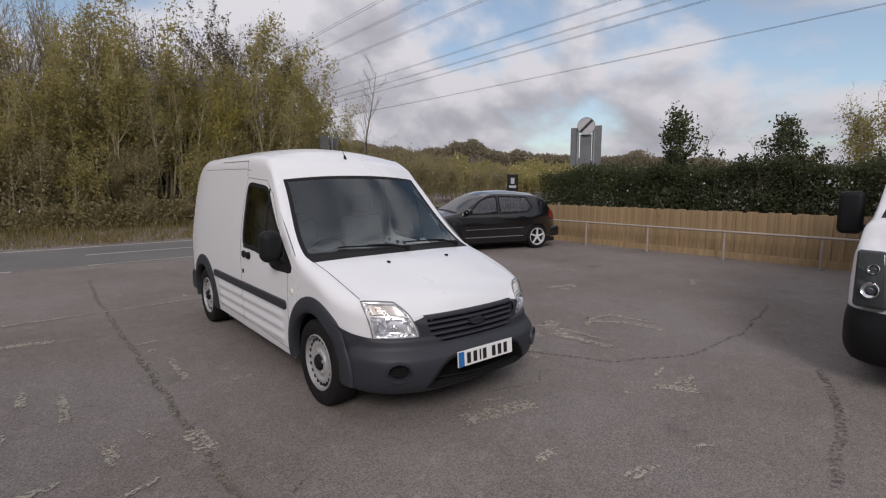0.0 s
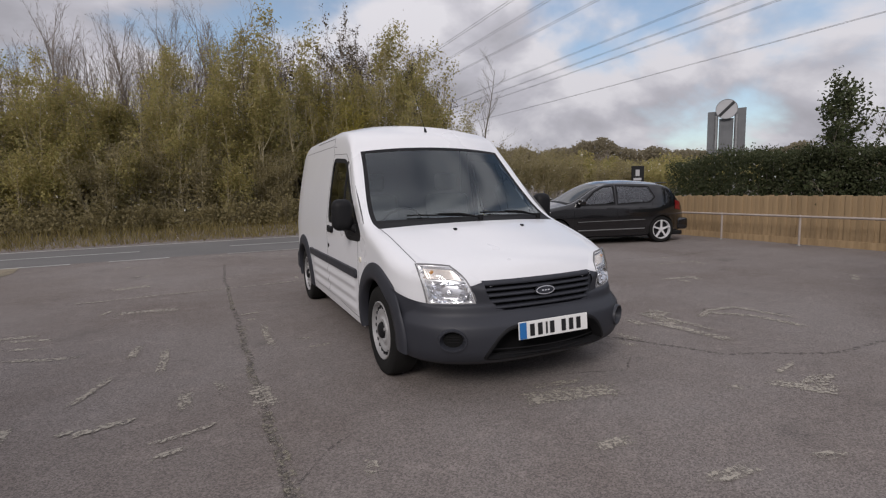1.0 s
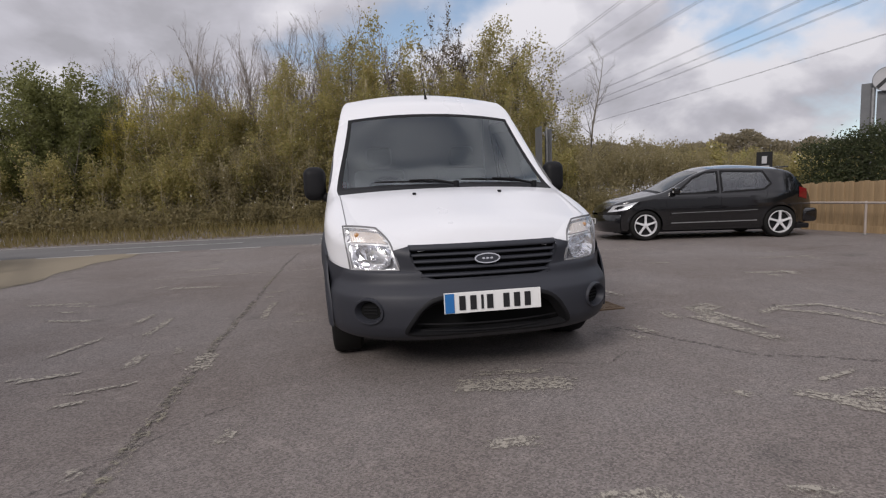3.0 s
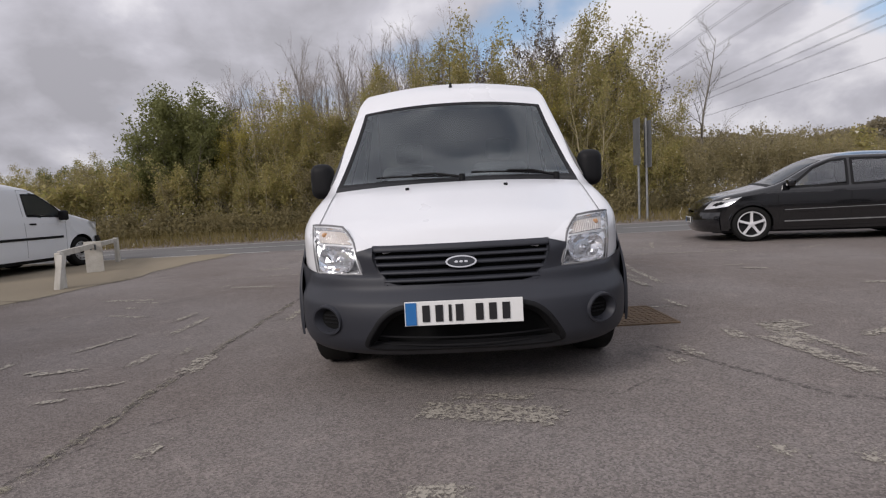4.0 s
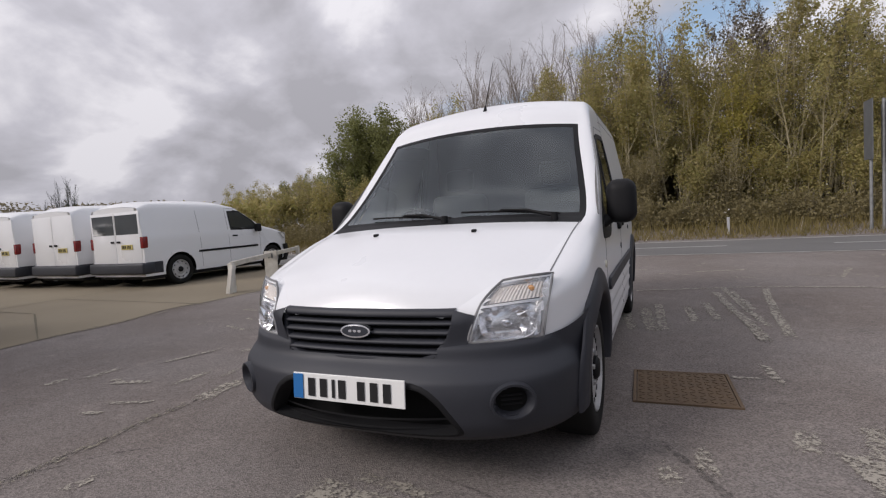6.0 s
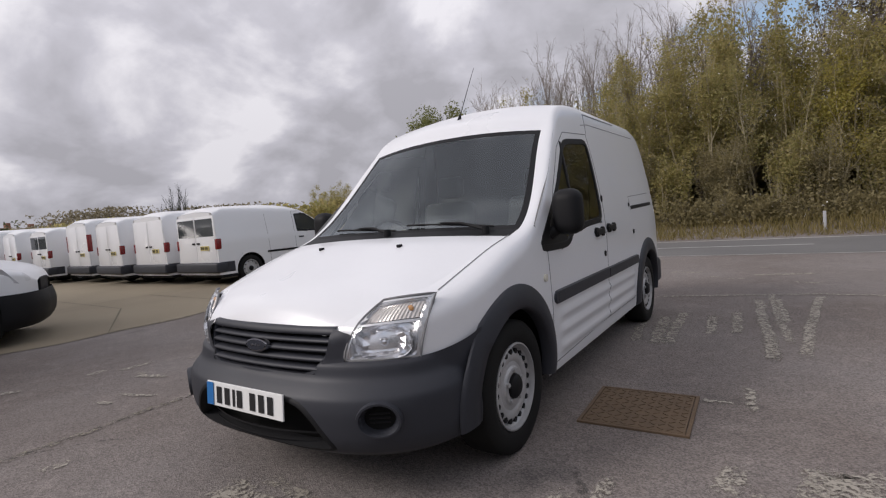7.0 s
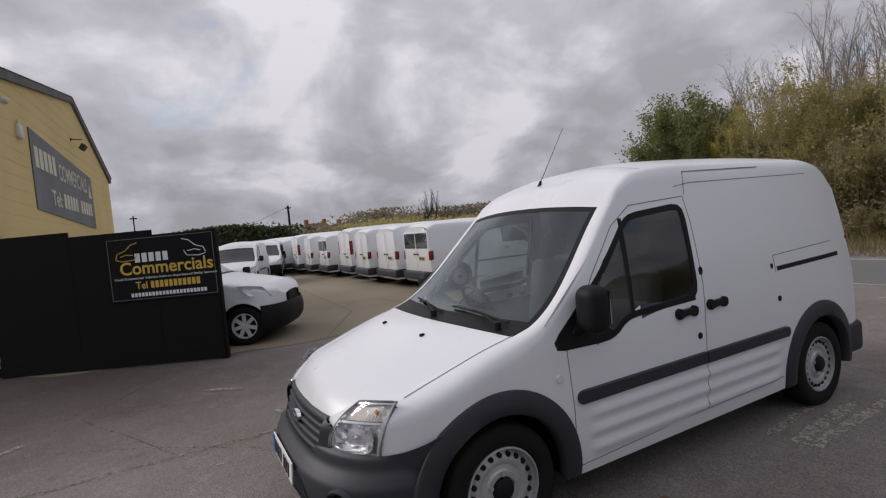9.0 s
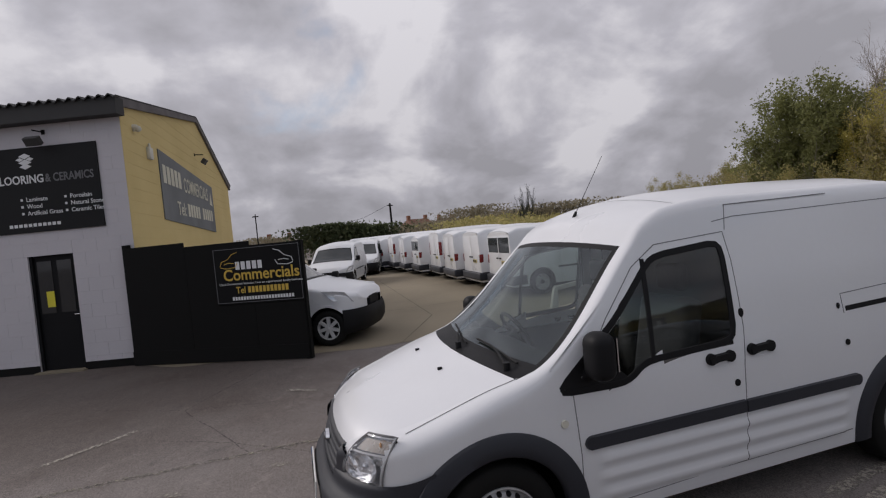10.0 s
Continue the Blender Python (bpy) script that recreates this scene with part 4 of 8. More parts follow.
class Skin:
    """Body surface. s: station along the body (front is low); a half-section runs from the sill up the side to the shoulder, then over to the middle."""

    def __init__(self, base, plan, zc, zsh, xsh, shift, corner, sill, ribs=None, arches=(), arch_r=0.385):
        self.base, self.plan, self.zc, self.zsh, self.xsh, self.shift, self.corner, self.sill, self.ribs, self.arches, self.arch_r = base, plan, zc, zsh, xsh, shift, corner, sill, ribs, arches, arch_r

    def hw(self, y, z):
        w = self.base(z) * self.plan(y)
        return w + (self.ribs(y, z) if self.ribs else 0)

    def side(self, y, z, off=0.0, sgn=1):
        return Vector((sgn * (self.hw(y, z) + off), y, z))

    def top(self, s, q, off=0.0):
        """q from -1 to 1 over the width of the top."""
        xs, zs = self.xsh(s), self.zsh(s)
        return Vector((q * xs, s + self.shift(s) * q * q, zs + (self.zc(s) - zs) * (1 - abs(q) ** 2.2) + off))

    def half(self, s, ns=30, qs=(1, 0.955, 0.88, 0.76, 0.6, 0.42, 0.22, 0)):
        y, xs, zs = s + self.shift(s), self.xsh(s), self.zsh(s)
        z1 = zs - self.corner(s)
        z0 = self.sill(s)
        lo = int(ns * 0.55)
        zs_ = [z0 + (0.60 - z0) * i / lo for i in range(lo)] + [0.60 + (z1 - 0.60) * i / (ns - lo) for i in range(ns - lo + 1)]
        pts = [("side", self.side(y, z)) for z in zs_]
        a, c, b = pts[-1][1], Vector((max(self.hw(y, zs), xs), y, zs)), self.top(s, 1)
        a2 = self.side(y, z1 + 0.5 * (zs - z1))
        c = Vector(((a2.x + c.x) / 2, y, zs))
        for i in range(1, 6):
            t = i / 6
            pts.append(("corner", a * (1 - t) ** 2 + c * 2 * t * (1 - t) + b * t * t))
        pts += [("top", self.top(s, q)) for q in qs]
        return pts

    def build(self, stations, holes=(), carve=None, screen=None, cowl=None, bonnet=None, rear_screen=None, ns=30):
        """Bmeshes by region: body, bonnet, cowl, screen, rear_screen."""
        bms = {k: bmesh.new() for k in ("body", "bonnet", "cowl", "screen", "rear_screen")}
        rows = [self.half(s, ns) for s in stations]
        cache = {}

        def vert(k, i, j, sg):
            p = rows[i][j][1]
            key = (k, i, j, sg if abs(p.x) > 1e-6 else 0)
            if key not in cache:
                cache[key] = bms[k].verts.new((sg * p.x, p.y, p.z))
            return cache[key]
        for i in range(len(stations) - 1):
            sm = (stations[i] + stations[i + 1]) / 2
            for j in range(len(rows[0]) - 1):
                c = (rows[i][j][1] + rows[i + 1][j][1] + rows[i][j + 1][1] + rows[i + 1][j + 1][1]) / 4
                kind = rows[i][j][0] if rows[i][j + 1][0] == "top" else rows[i][j + 1][0]
                k, mi = "body", 0
                if kind == "top" and rows[i][j][0] == "top":
                    if screen and screen[0] < sm < screen[1]:
                        k = "screen"
                        if rows[i][j][1].x > self.xsh(sm) * 0.97 or i + 2 < len(stations) and stations[i + 1] >= screen[1] - 1e-6 or stations[i] <= screen[0] + 1e-6:
                            mi = 1
                    elif rear_screen and rear_screen[0] < sm < rear_screen[1]:
                        k = "rear_screen"
                        mi = 1 if rows[i][j][1].x > self.xsh(sm) * 0.93 else 0
                    elif cowl and cowl[0] < sm < cowl[1]:
                        k = "cowl"
                    elif bonnet and bonnet[0] < sm < bonnet[1]:
                        k = "bonnet"
                elif carve and carve(c):
                    continue
                else:
                    if any((c.y - a) ** 2 + (c.z - b) ** 2 < self.arch_r ** 2 for a, b in self.arches):
                        continue
                    if any(inside(h, c.y, c.z) for h in holes):
                        continue
                for sg in (1, -1):
                    vs = [vert(k, i, j, sg), vert(k, i + 1, j, sg), vert(k, i + 1, j + 1, sg), vert(k, i, j + 1, sg)]
                    if sg < 0:
                        vs.reverse()
                    try:
                        f = bms[k].faces.new(vs)
                        f.material_index = mi
                    except ValueError:
                        pass
        # close the tail
        n = len(stations) - 1
        loop = [vert("body", n, j, 1) for j in range(len(rows[0]))] + [vert("body", n, j, -1) for j in range(len(rows[0]) - 2, -1, -1)]
        bms["body"].faces.new(loop)
        return bms

    def x_at(self, y, z):
        """Half-width of the whole section, shoulder included, where the skin meets the height z."""
        best = None
        pts = [p for _, p in self.half(y)]
        for a, b in zip(pts, pts[1:]):
            if min(a.z, b.z) <= z <= max(a.z, b.z) and abs(b.z - a.z) > 1e-9:
                best = max(best or 0, a.x + (b.x - a.x) * (z - a.z) / (b.z - a.z))
        return best if best is not None else self.xsh(y)

    # overlays on the side, given in (y, z)
    def strip(self, bm, pts, width, off, sgn, thick=0.0, step=0.04, closed=False):
        """A band of that width along a polyline of (y, z) points."""
        line = []
        seq = list(pts) + ([pts[0]] if closed else [])
        for (y0, z0), (y1, z1) in zip(seq, seq[1:]):
            n = max(1, int(math.hypot(y1 - y0, z1 - z0) / step))
            line += [(y0 + (y1 - y0) * i / n, z0 + (z1 - z0) * i / n) for i in range(n)]
        if not closed:
            line.append(tuple(seq[-1]))
        m = len(line)
        rings = []
        for i, (y, z) in enumerate(line):
            a, b = (line[(i - 1) % m], line[(i + 1) % m]) if closed else (line[max(i - 1, 0)], line[min(i + 1, m - 1)])
            d = Vector((b[0] - a[0], b[1] - a[1])).normalized()
            n_ = Vector((-d.y, d.x)) * width / 2
            pr = [(y - n_.x, z - n_.y, -0.002), (y - n_.x * 0.85, z - n_.y * 0.85, off + thick), (y + n_.x * 0.85, z + n_.y * 0.85, off + thick), (y + n_.x, z + n_.y, -0.002)]
            rings.append([bm.verts.new(self.side(p, q, o, sgn)) for p, q, o in pr])
        for i in range(m if closed else m - 1):
            r0, r1 = rings[i], rings[(i + 1) % m]
            for k in range(3):
                bm.faces.new((r0[k], r0[k + 1], r1[k + 1], r1[k]) if sgn > 0 else (r0[k], r1[k], r1[k + 1], r0[k + 1]))
        if not closed:
            for r in (rings[0], rings[-1]):
                bm.faces.new(r)
        bmesh.ops.recalc_face_normals(bm, faces=bm.faces)

    def patch(self, bm, poly, off, sgn, rows=10, cols=6):
        """A filled polygon (one interval at each height)."""
        z0, z1 = min(p[1] for p in poly), max(p[1] for p in poly)
        prev = None
        for r in range(rows + 1):
            z = z0 + (z1 - z0) * (0.001 + 0.998 * r / rows)
            ys = []
            for i in range(len(poly)):
                (a, b), (c, d) = poly[i - 1], poly[i]
                if (b > z) != (d > z):
                    ys.append(a + (c - a) * (z - b) / (d - b))
            y0, y1 = min(ys), max(ys)
            cur = [bm.verts.new(self.side(y0 + (y1 - y0) * k / cols, z, off, sgn)) for k in range(cols + 1)]
            if prev:
                for k in range(cols):
                    q = (prev[k], prev[k + 1], cur[k + 1], cur[k])
                    bm.faces.new(q if sgn > 0 else tuple(reversed(q)))
            prev = cur


def lathe(bm, prof, axis_x, cy, cz, seg=48, sgn=1):
    """Revolve (x out, radius) pairs about the wheel's axle."""
    rings = []
    for x, r in prof:
        rings.append([bm.verts.new((axis_x + sgn * x, cy + r * math.cos(2 * math.pi * k / seg), cz + r * math.sin(2 * math.pi * k / seg))) for k in range(seg)])
    for a, b in zip(rings, rings[1:]):
        for k in range(seg):
            bm.faces.new((a[k], a[(k + 1) % seg], b[(k + 1) % seg], b[k]))
    bmesh.ops.recalc_face_normals(bm, faces=bm.faces)


def sweep(bm, pts, r, n=6, closed=False):
    """One tube along a line of points."""
    m = len(pts)
    rings = []
    for i, p in enumerate(pts):
        a, b = (pts[(i - 1) % m], pts[(i + 1) % m]) if closed else (pts[max(0, i - 1)], pts[min(m - 1, i + 1)])
        d = (b - a).normalized()
        u = d.cross(Vector((0, 0, 1)))
        u = u.normalized() if u.length > 1e-4 else d.orthogonal().normalized()
        w = d.cross(u)
        rings.append([bm.verts.new(p + (u * math.cos(2 * math.pi * k / n) + w * math.sin(2 * math.pi * k / n)) * r) for k in range(n)])
    for i in range(m if closed else m - 1):
        a, b = rings[i], rings[(i + 1) % m]
        for k in range(n):
            bm.faces.new((a[k], a[(k + 1) % n], b[(k + 1) % n], b[k]))
    bmesh.ops.recalc_face_normals(bm, faces=bm.faces)


def disc(bm, c, n, r, seg=16, thick=0.004, ry=None):
    """A thin flat disc (or oval) facing n."""
    m = Matrix.Translation(c) @ Vector(n).to_track_quat("Z", "Y").to_matrix().to_4x4()
    vs = bmesh.ops.create_cone(bm, cap_ends=True, segments=seg, radius1=r, radius2=r * 0.96, depth=thick)["verts"]
    if ry:
        bmesh.ops.scale(bm, vec=(1, ry / r, 1), verts=vs)
    bmesh.ops.transform(bm, matrix=m, verts=vs)
    return vs


def wheel(parent, x, y, sgn, r=0.31, kind="steel", width=0.19, fine=False):
    """x: the outer face of the tyre. Returns the wheel part with tyre, rim and trim pieces."""
    rr = r * (0.73 if kind == "alloy" else 0.655)
    w = part("wheel", bmesh.new(), None, parent)
    xo = sgn * x
    bm = bmesh.new()
    lathe(bm, [(-width, rr), (-width, r * 0.93), (-width + 0.02, r * 0.99), (-width / 2, r), (-0.02, r * 0.99), (-0.006, r * 0.955), (0, r * 0.87), (0.002, r * 0.8), (-0.004, rr + 0.012), (-0.012, rr), (-0.03, rr * 0.99)], xo, y, r, 56 if fine else 32, sgn)
    part("tyre", bm, M["rubber"], w, smooth=40)
    if kind == "steel":
        bm = bmesh.new()
        lathe(bm, [(-0.028, rr), (-0.006, rr * 0.99), (-0.004, rr * 0.955), (-0.03, rr * 0.93), (-0.042, rr * 0.86), (-0.034, rr * 0.80), (-0.026, rr * 0.74), (-0.026, rr * 0.62), (-0.034, rr * 0.55), (-0.03, rr * 0.46), (-0.02, rr * 0.42), (-0.02, rr * 0.30), (-0.03, rr * 0.28)], xo, y, r, 64 if fine else 28, sgn)
        rim = part("rim", bm, M["steel"], w, "silver steel rim", smooth=35)
        bm = bmesh.new()
        lathe(bm, [(-0.03, rr * 0.28), (-0.008, rr * 0.27), (0.004, rr * 0.2), (0.006, 0.001)], xo, y, r, 24, sgn)
        part("hub_cap", bm, M["black_plastic"], rim, "black hub cap", smooth=40)
        bm = bmesh.new()
        disc(bm, (0, 0, 0), (sgn, 0, 0), rr * 0.068, 10, 0.02)
        hole = part("vent_hole", bm, M["black_plastic"], rim, "dark vent hole", smooth=40)
        bm = bmesh.new()
        disc(bm, (0, 0, 0), (sgn, 0, 0), rr * 0.06, 6, 0.02)
        nut = part("wheel_nut", bm, M["steel"], rim, smooth=30)
        for first, count, turn, rad, dx in ((hole, 20 if fine else 10, 0.0, 0.79, 0.0335), (nut, 5, 0.3, 0.36, 0.018)):
            for k in range(count):
                a = 2 * math.pi * k / count + turn
                o = first if k == 0 else new(first.name.split(".")[0], first.data)
                o.parent = rim
                o.location = (xo - sgn * dx, y + rr * rad * math.cos(a), r + rr * rad * math.sin(a))
    else:
        spokes = 5 if kind == "alloy" else 7
        bm = bmesh.new()
        lathe(bm, [(-0.03, rr), (-0.004, rr * 0.99), (-0.004, rr * 0.93), (-0.05, rr * 0.9), (-0.09, rr * 0.88)], xo, y, r, 48, sgn)
        for k in range(spokes):
            a = 2 * math.pi * k / spokes + math.pi / 2
            wd0, wd1 = (0.62, 0.34) if kind == "alloy" else (0.86, 0.60)
            loop0, loop1 = [], []
            for rad, wd, dx in ((rr * 0.94, wd0 * 0.62, -0.006), (rr * 0.55, wd1, -0.012), (rr * 0.15, 0.5, -0.014)):
                for s_, lp in ((1, loop0), (-1, loop1)):
                    b = a + s_ * wd * (rr * 0.55 / max(rad, 0.03)) * 0.45
                    lp.append((xo + sgn * dx, y + rad * math.cos(b), r + rad * math.sin(b)))
            vs = [bm.verts.new(p) for p in loop0 + loop1[::-1]]
            f = bm.faces.new(vs)
            ex = bmesh.ops.extrude_face_region(bm, geom=[f])
            bmesh.ops.translate(bm, vec=(-sgn * 0.03, 0, 0), verts=[v for v in ex["geom"] if isinstance(v, bmesh.types.BMVert)])
        lathe(bm, [(-0.02, rr * 0.2), (-0.006, rr * 0.19), (0.0, rr * 0.1), (0.001, 0.001)], xo, y, r, 20, sgn)
        bmesh.ops.recalc_face_normals(bm, faces=bm.faces)
        rim = part("rim", bm, M["alloy"], w, "silver spoked rim", smooth=30)
        bm = bmesh.new()
        lathe(bm, [(-0.075, rr * 0.9), (-0.075, 0.001)], xo, y, r, 24, sgn)
        part("brake_disc", bm, M["black_plastic"], rim, "dark hollow behind the spokes")
    return w


def arch_liner(parent, sk, y, zc, sgn, r, x0=0.5):
    bm = bmesh.new()
    seg = 24
    a0, a1 = radians(-9), radians(189)
    ring = []
    for k in range(seg + 1):
        a = a0 + (a1 - a0) * k / seg
        yy, zz = y + r * math.cos(a), zc + r * math.sin(a)
        ring.append((bm.verts.new((sgn * x0, yy, zz)), bm.verts.new((sgn * (sk.hw(yy, zz) - 0.004), yy, zz))))
    for a, b in zip(ring, ring[1:]):
        bm.faces.new((a[0], a[1], b[1], b[0]))
    bm.faces.new([q[0] for q in ring])
    return part("wheel_arch_liner", bm, M["dark_void"], parent)


def fill_quad(bm, p00, p10, p11, p01, n=6, bulge=None):
    """A patch over four corners, pushed out by bulge(u, v)."""
    p00, p10, p11, p01 = map(Vector, (p00, p10, p11, p01))
    nor = (p10 - p00).cross(p01 - p00).normalized()

    def fn(u, v):
        return p00 * (1 - u) * (1 - v) + p10 * u * (1 - v) + p11 * u * v + p01 * (1 - u) * v + (nor * bulge(u, v) if bulge else Vector())
    return sheet(bm, fn, lin(0, 1, n), lin(0, 1, n))


# ---- the white panel van in the middle ----
M["windscreen"] = glass_mat("windscreen_glass", (0.78, 0.88, 0.84), 1.80, (0.90, 0.97, 1.0))
M["side_glass"] = glass_mat("side_glass", (0.46, 0.50, 0.49), 1.55)
M["lens"] = glass_mat("headlamp_lens", (0.98, 0.985, 0.99), 1.45)
M["chrome"] = mat("chrome", (0.75, 0.76, 0.78), 0.08, 1.0, (0.7, 0.7, 0.72), 4, 60, 0, rvar=0.03)
M["reflector"] = mat("lamp_reflector", (0.90, 0.90, 0.91), 0.12, 0.9, (0.80, 0.80, 0.82), 14, 70, 0.05, rvar=0.05)
M["orange_bulb"] = mat("orange_bulb", (0.55, 0.29, 0.11), 0.25, 0, (0.46, 0.22, 0.07), 20, 80, 0)
M["amber"] = mat("pale_amber_lamp", (0.72, 0.66, 0.60), 0.25, 0.5, (0.74, 0.70, 0.66), 30, 90, 0.1)
M["red_lamp"] = mat("red_tail_lamp", (0.20, 0.012, 0.012), 0.2, 0, (0.14, 0.008, 0.01), 20, 80, 0.1)
M["lamp_lining"] = mat("lamp_lining", (0.80, 0.81, 0.83), 0.24, 0.75, (0.66, 0.67, 0.69), 9, 60, 0.05)
M["lamp_rim"] = mat("lamp_rim", (0.74, 0.74, 0.75), 0.28, 0.35, (0.66, 0.66, 0.67), 6, 60, 0)
M["seam"] = mat("panel_gap", (0.15, 0.15, 0.155), 0.8, 0, (0.20, 0.20, 0.205), 4, 50, 0)
M["plate_white"] = mat("number_plate_white", (0.78, 0.78, 0.76), 0.35, 0, (0.7, 0.7, 0.68), 5, 60, 0)
M["plate_yellow"] = mat("number_plate_yellow", (0.55, 0.46, 0.16), 0.4, 0, (0.48, 0.40, 0.14), 5, 60, 0)
M["plate_blue"] = mat("number_plate_blue", (0.02, 0.16, 0.42), 0.35, 0, (0.02, 0.13, 0.36), 5, 60, 0)
M["black_mark"] = mat("black_lettering", (0.01, 0.01, 0.012), 0.4, 0, (0.015, 0.015, 0.015), 5, 60, 0)
M["seat_cloth"] = mat("seat_cloth", (0.07, 0.07, 0.075), 0.95, 0, (0.045, 0.045, 0.05), 5, 200, 0.4)
M["cabin_grey"] = mat("cabin_lining", (0.13, 0.13, 0.13), 0.9, 0, (0.10, 0.10, 0.10), 2, 80, 0.2)


def nose_plan(y):
    if y > -0.1:
        return 1.0 - (0.035 * max(0, (y - 3.0) / 0.5) ** 2 if y > 3.0 else 0)
    return max(0.02, 1 - min(1, (-0.1 - y) / 0.68) ** 2.5) ** 0.4


def side_ribs(y, z):
    if not (0.56 < y < 2.36 and 0.31 < z < 0.60):
        return 0
    k = min(1, (y - 0.56) / 0.05, (2.36 - y) / 0.05)
    return 0.016 * k * (math.sin((z - 0.31) / 0.29 * 3 * math.pi * 2 - math.pi / 2) * 0.5 + 0.5) ** 1.5


HERO = Skin(
    base=curve1((0.2, 0.835), (0.3, 0.852), (0.65, 0.868), (0.9, 0.866), (1.05, 0.852), (1.3, 0.815), (1.6, 0.757), (1.75, 0.728), (1.9, 0.695)),
    plan=nose_plan,
    zc=curve1((-0.74, 0.765), (-0.68, 0.845), (-0.58, 0.892), (-0.4, 0.952), (-0.1, 1.03), (0.15, 1.075), (0.85, 1.685), (0.95, 1.79), (1.06, 1.845), (1.3, 1.925), (1.7, 1.972), (2.4, 1.985), (3.1, 1.97), (3.38, 1.92), (3.5, 1.80)),
    zsh=curve1((-0.74, 0.735), (-0.65, 0.81), (-0.58, 0.845), (-0.435, 0.882), (-0.1, 0.985), (0.15, 1.058), (0.85, 1.648), (0.98, 1.765), (1.2, 1.85), (1.7, 1.893), (3.1, 1.895), (3.38, 1.85), (3.5, 1.72)),
    xsh=curve1((-0.74, 0.36), (-0.65, 0.47), (-0.58, 0.53), (-0.435, 0.665), (-0.1, 0.735), (0.15, 0.785), (0.85, 0.675), (1.2, 0.652), (1.7, 0.625), (3.5, 0.60)),
    shift=curve1((-0.5, 0.0), (0.1, 0.115), (0.2, 0.12), (0.85, 0.08), (1.5, 0.0)),
    corner=curve1((-0.74, 0.03), (-0.5, 0.09), (0, 0.09), (0.3, 0.05), (0.8, 0.05), (1.2, 0.09), (1.8, 0.12)),
    sill=curve1((-0.74, 0.5), (-0.5, 0.3), (-0.3, 0.24), (3.2, 0.25), (3.5, 0.3)),
    ribs=side_ribs, arches=((0.0, 0.315), (2.912, 0.315)), arch_r=0.40)
WIN = [(0.345, 0.94), (0.78, 0.93), (0.90, 1.02), (1.525, 1.045), (1.565, 1.615), (1.06, 1.575), (0.76, 1.27)]


def rounded(poly, times=2, cut=0.045):
    """Cuts the corners of an outline until they read as curves."""
    for _ in range(times):
        out = []
        for (y0, z0), (y1, z1) in zip(poly, poly[1:] + poly[:1]):
            k = min(0.25, cut / max(0.01, math.hypot(y1 - y0, z1 - z0)))
            out += [(y0 + (y1 - y0) * k, z0 + (z1 - z0) * k), (y1 + (y0 - y1) * k, z1 + (z0 - z1) * k)]
        poly = out
    return poly


WIN_LINE = rounded(WIN)
LAMP = [(0.470, 0.639), (0.707, 0.640), (0.734, 0.861), (0.584, 0.849), (0.557, 0.836), (0.514, 0.785)]   # lamp opening, (x, z) from the front


def y_at(x, z):
    """Where the nose skin passes the point (x, z) of the front view."""
    lo, hi = -0.74, -0.40
    for _ in range(18):
        mid = (lo + hi) / 2
        lo, hi = (mid, hi) if HERO.x_at(mid, z) < x else (lo, mid)
    return (lo + hi) / 2


def LAMP_FACE(u, v, off):
    """Point of the headlamp face over the skin; u from the inner to the outer edge, v upward."""
    xi, xo = 0.458 + 0.065 * v, 0.716 + 0.032 * v
    x = xi + 0.05 * max(0.0, (v - 0.65) / 0.35) ** 2 * (1 - u) + (xo - xi) * u   # the inner top corner is rounded off
    u = (x - xi) / (xo - xi)
    z = 0.632 * (1 - v) + (0.852 * (1 - u) + 0.873 * u) * v + 0.006 * math.sin(math.pi * u) * v
    y = lamp_depth(u, v)
    slope = (lamp_depth(u + 0.03, v) - lamp_depth(u - 0.03, v)) / 0.0158
    n = Vector((max(0.25, min(2.0, slope)), -1, 0.3)).normalized()
    return Vector((x, y, z)) + n * off


LAMP_U, LAMP_V = (0.0, 0.5, 1.0), (0.0, 0.42, 0.84)
LAMP_KNOTS = [[y_at((0.458 * (1 - u) + 0.716 * u) * (1 - v) + (0.523 * (1 - u) + 0.748 * u) * v, 0.632 * (1 - v) + (0.852 * (1 - u) + 0.873 * u) * v) for v in LAMP_V] for u in LAMP_U]


def lamp_depth(u, v):
    """Smooth depth of the lamp face, a quadratic through nine points of the skin."""
    us, vs, k = LAMP_U, LAMP_V, LAMP_KNOTS
    w = lambda t, p: [(t - p[1]) * (t - p[2]) / ((p[0] - p[1]) * (p[0] - p[2])), (t - p[0]) * (t - p[2]) / ((p[1] - p[0]) * (p[1] - p[2])), (t - p[0]) * (t - p[1]) / ((p[2] - p[0]) * (p[2] - p[1]))]
    a, b = w(u, us), w(v, vs)
    return sum(a[i] * b[j] * k[i][j] for i in range(3) for j in range(3))


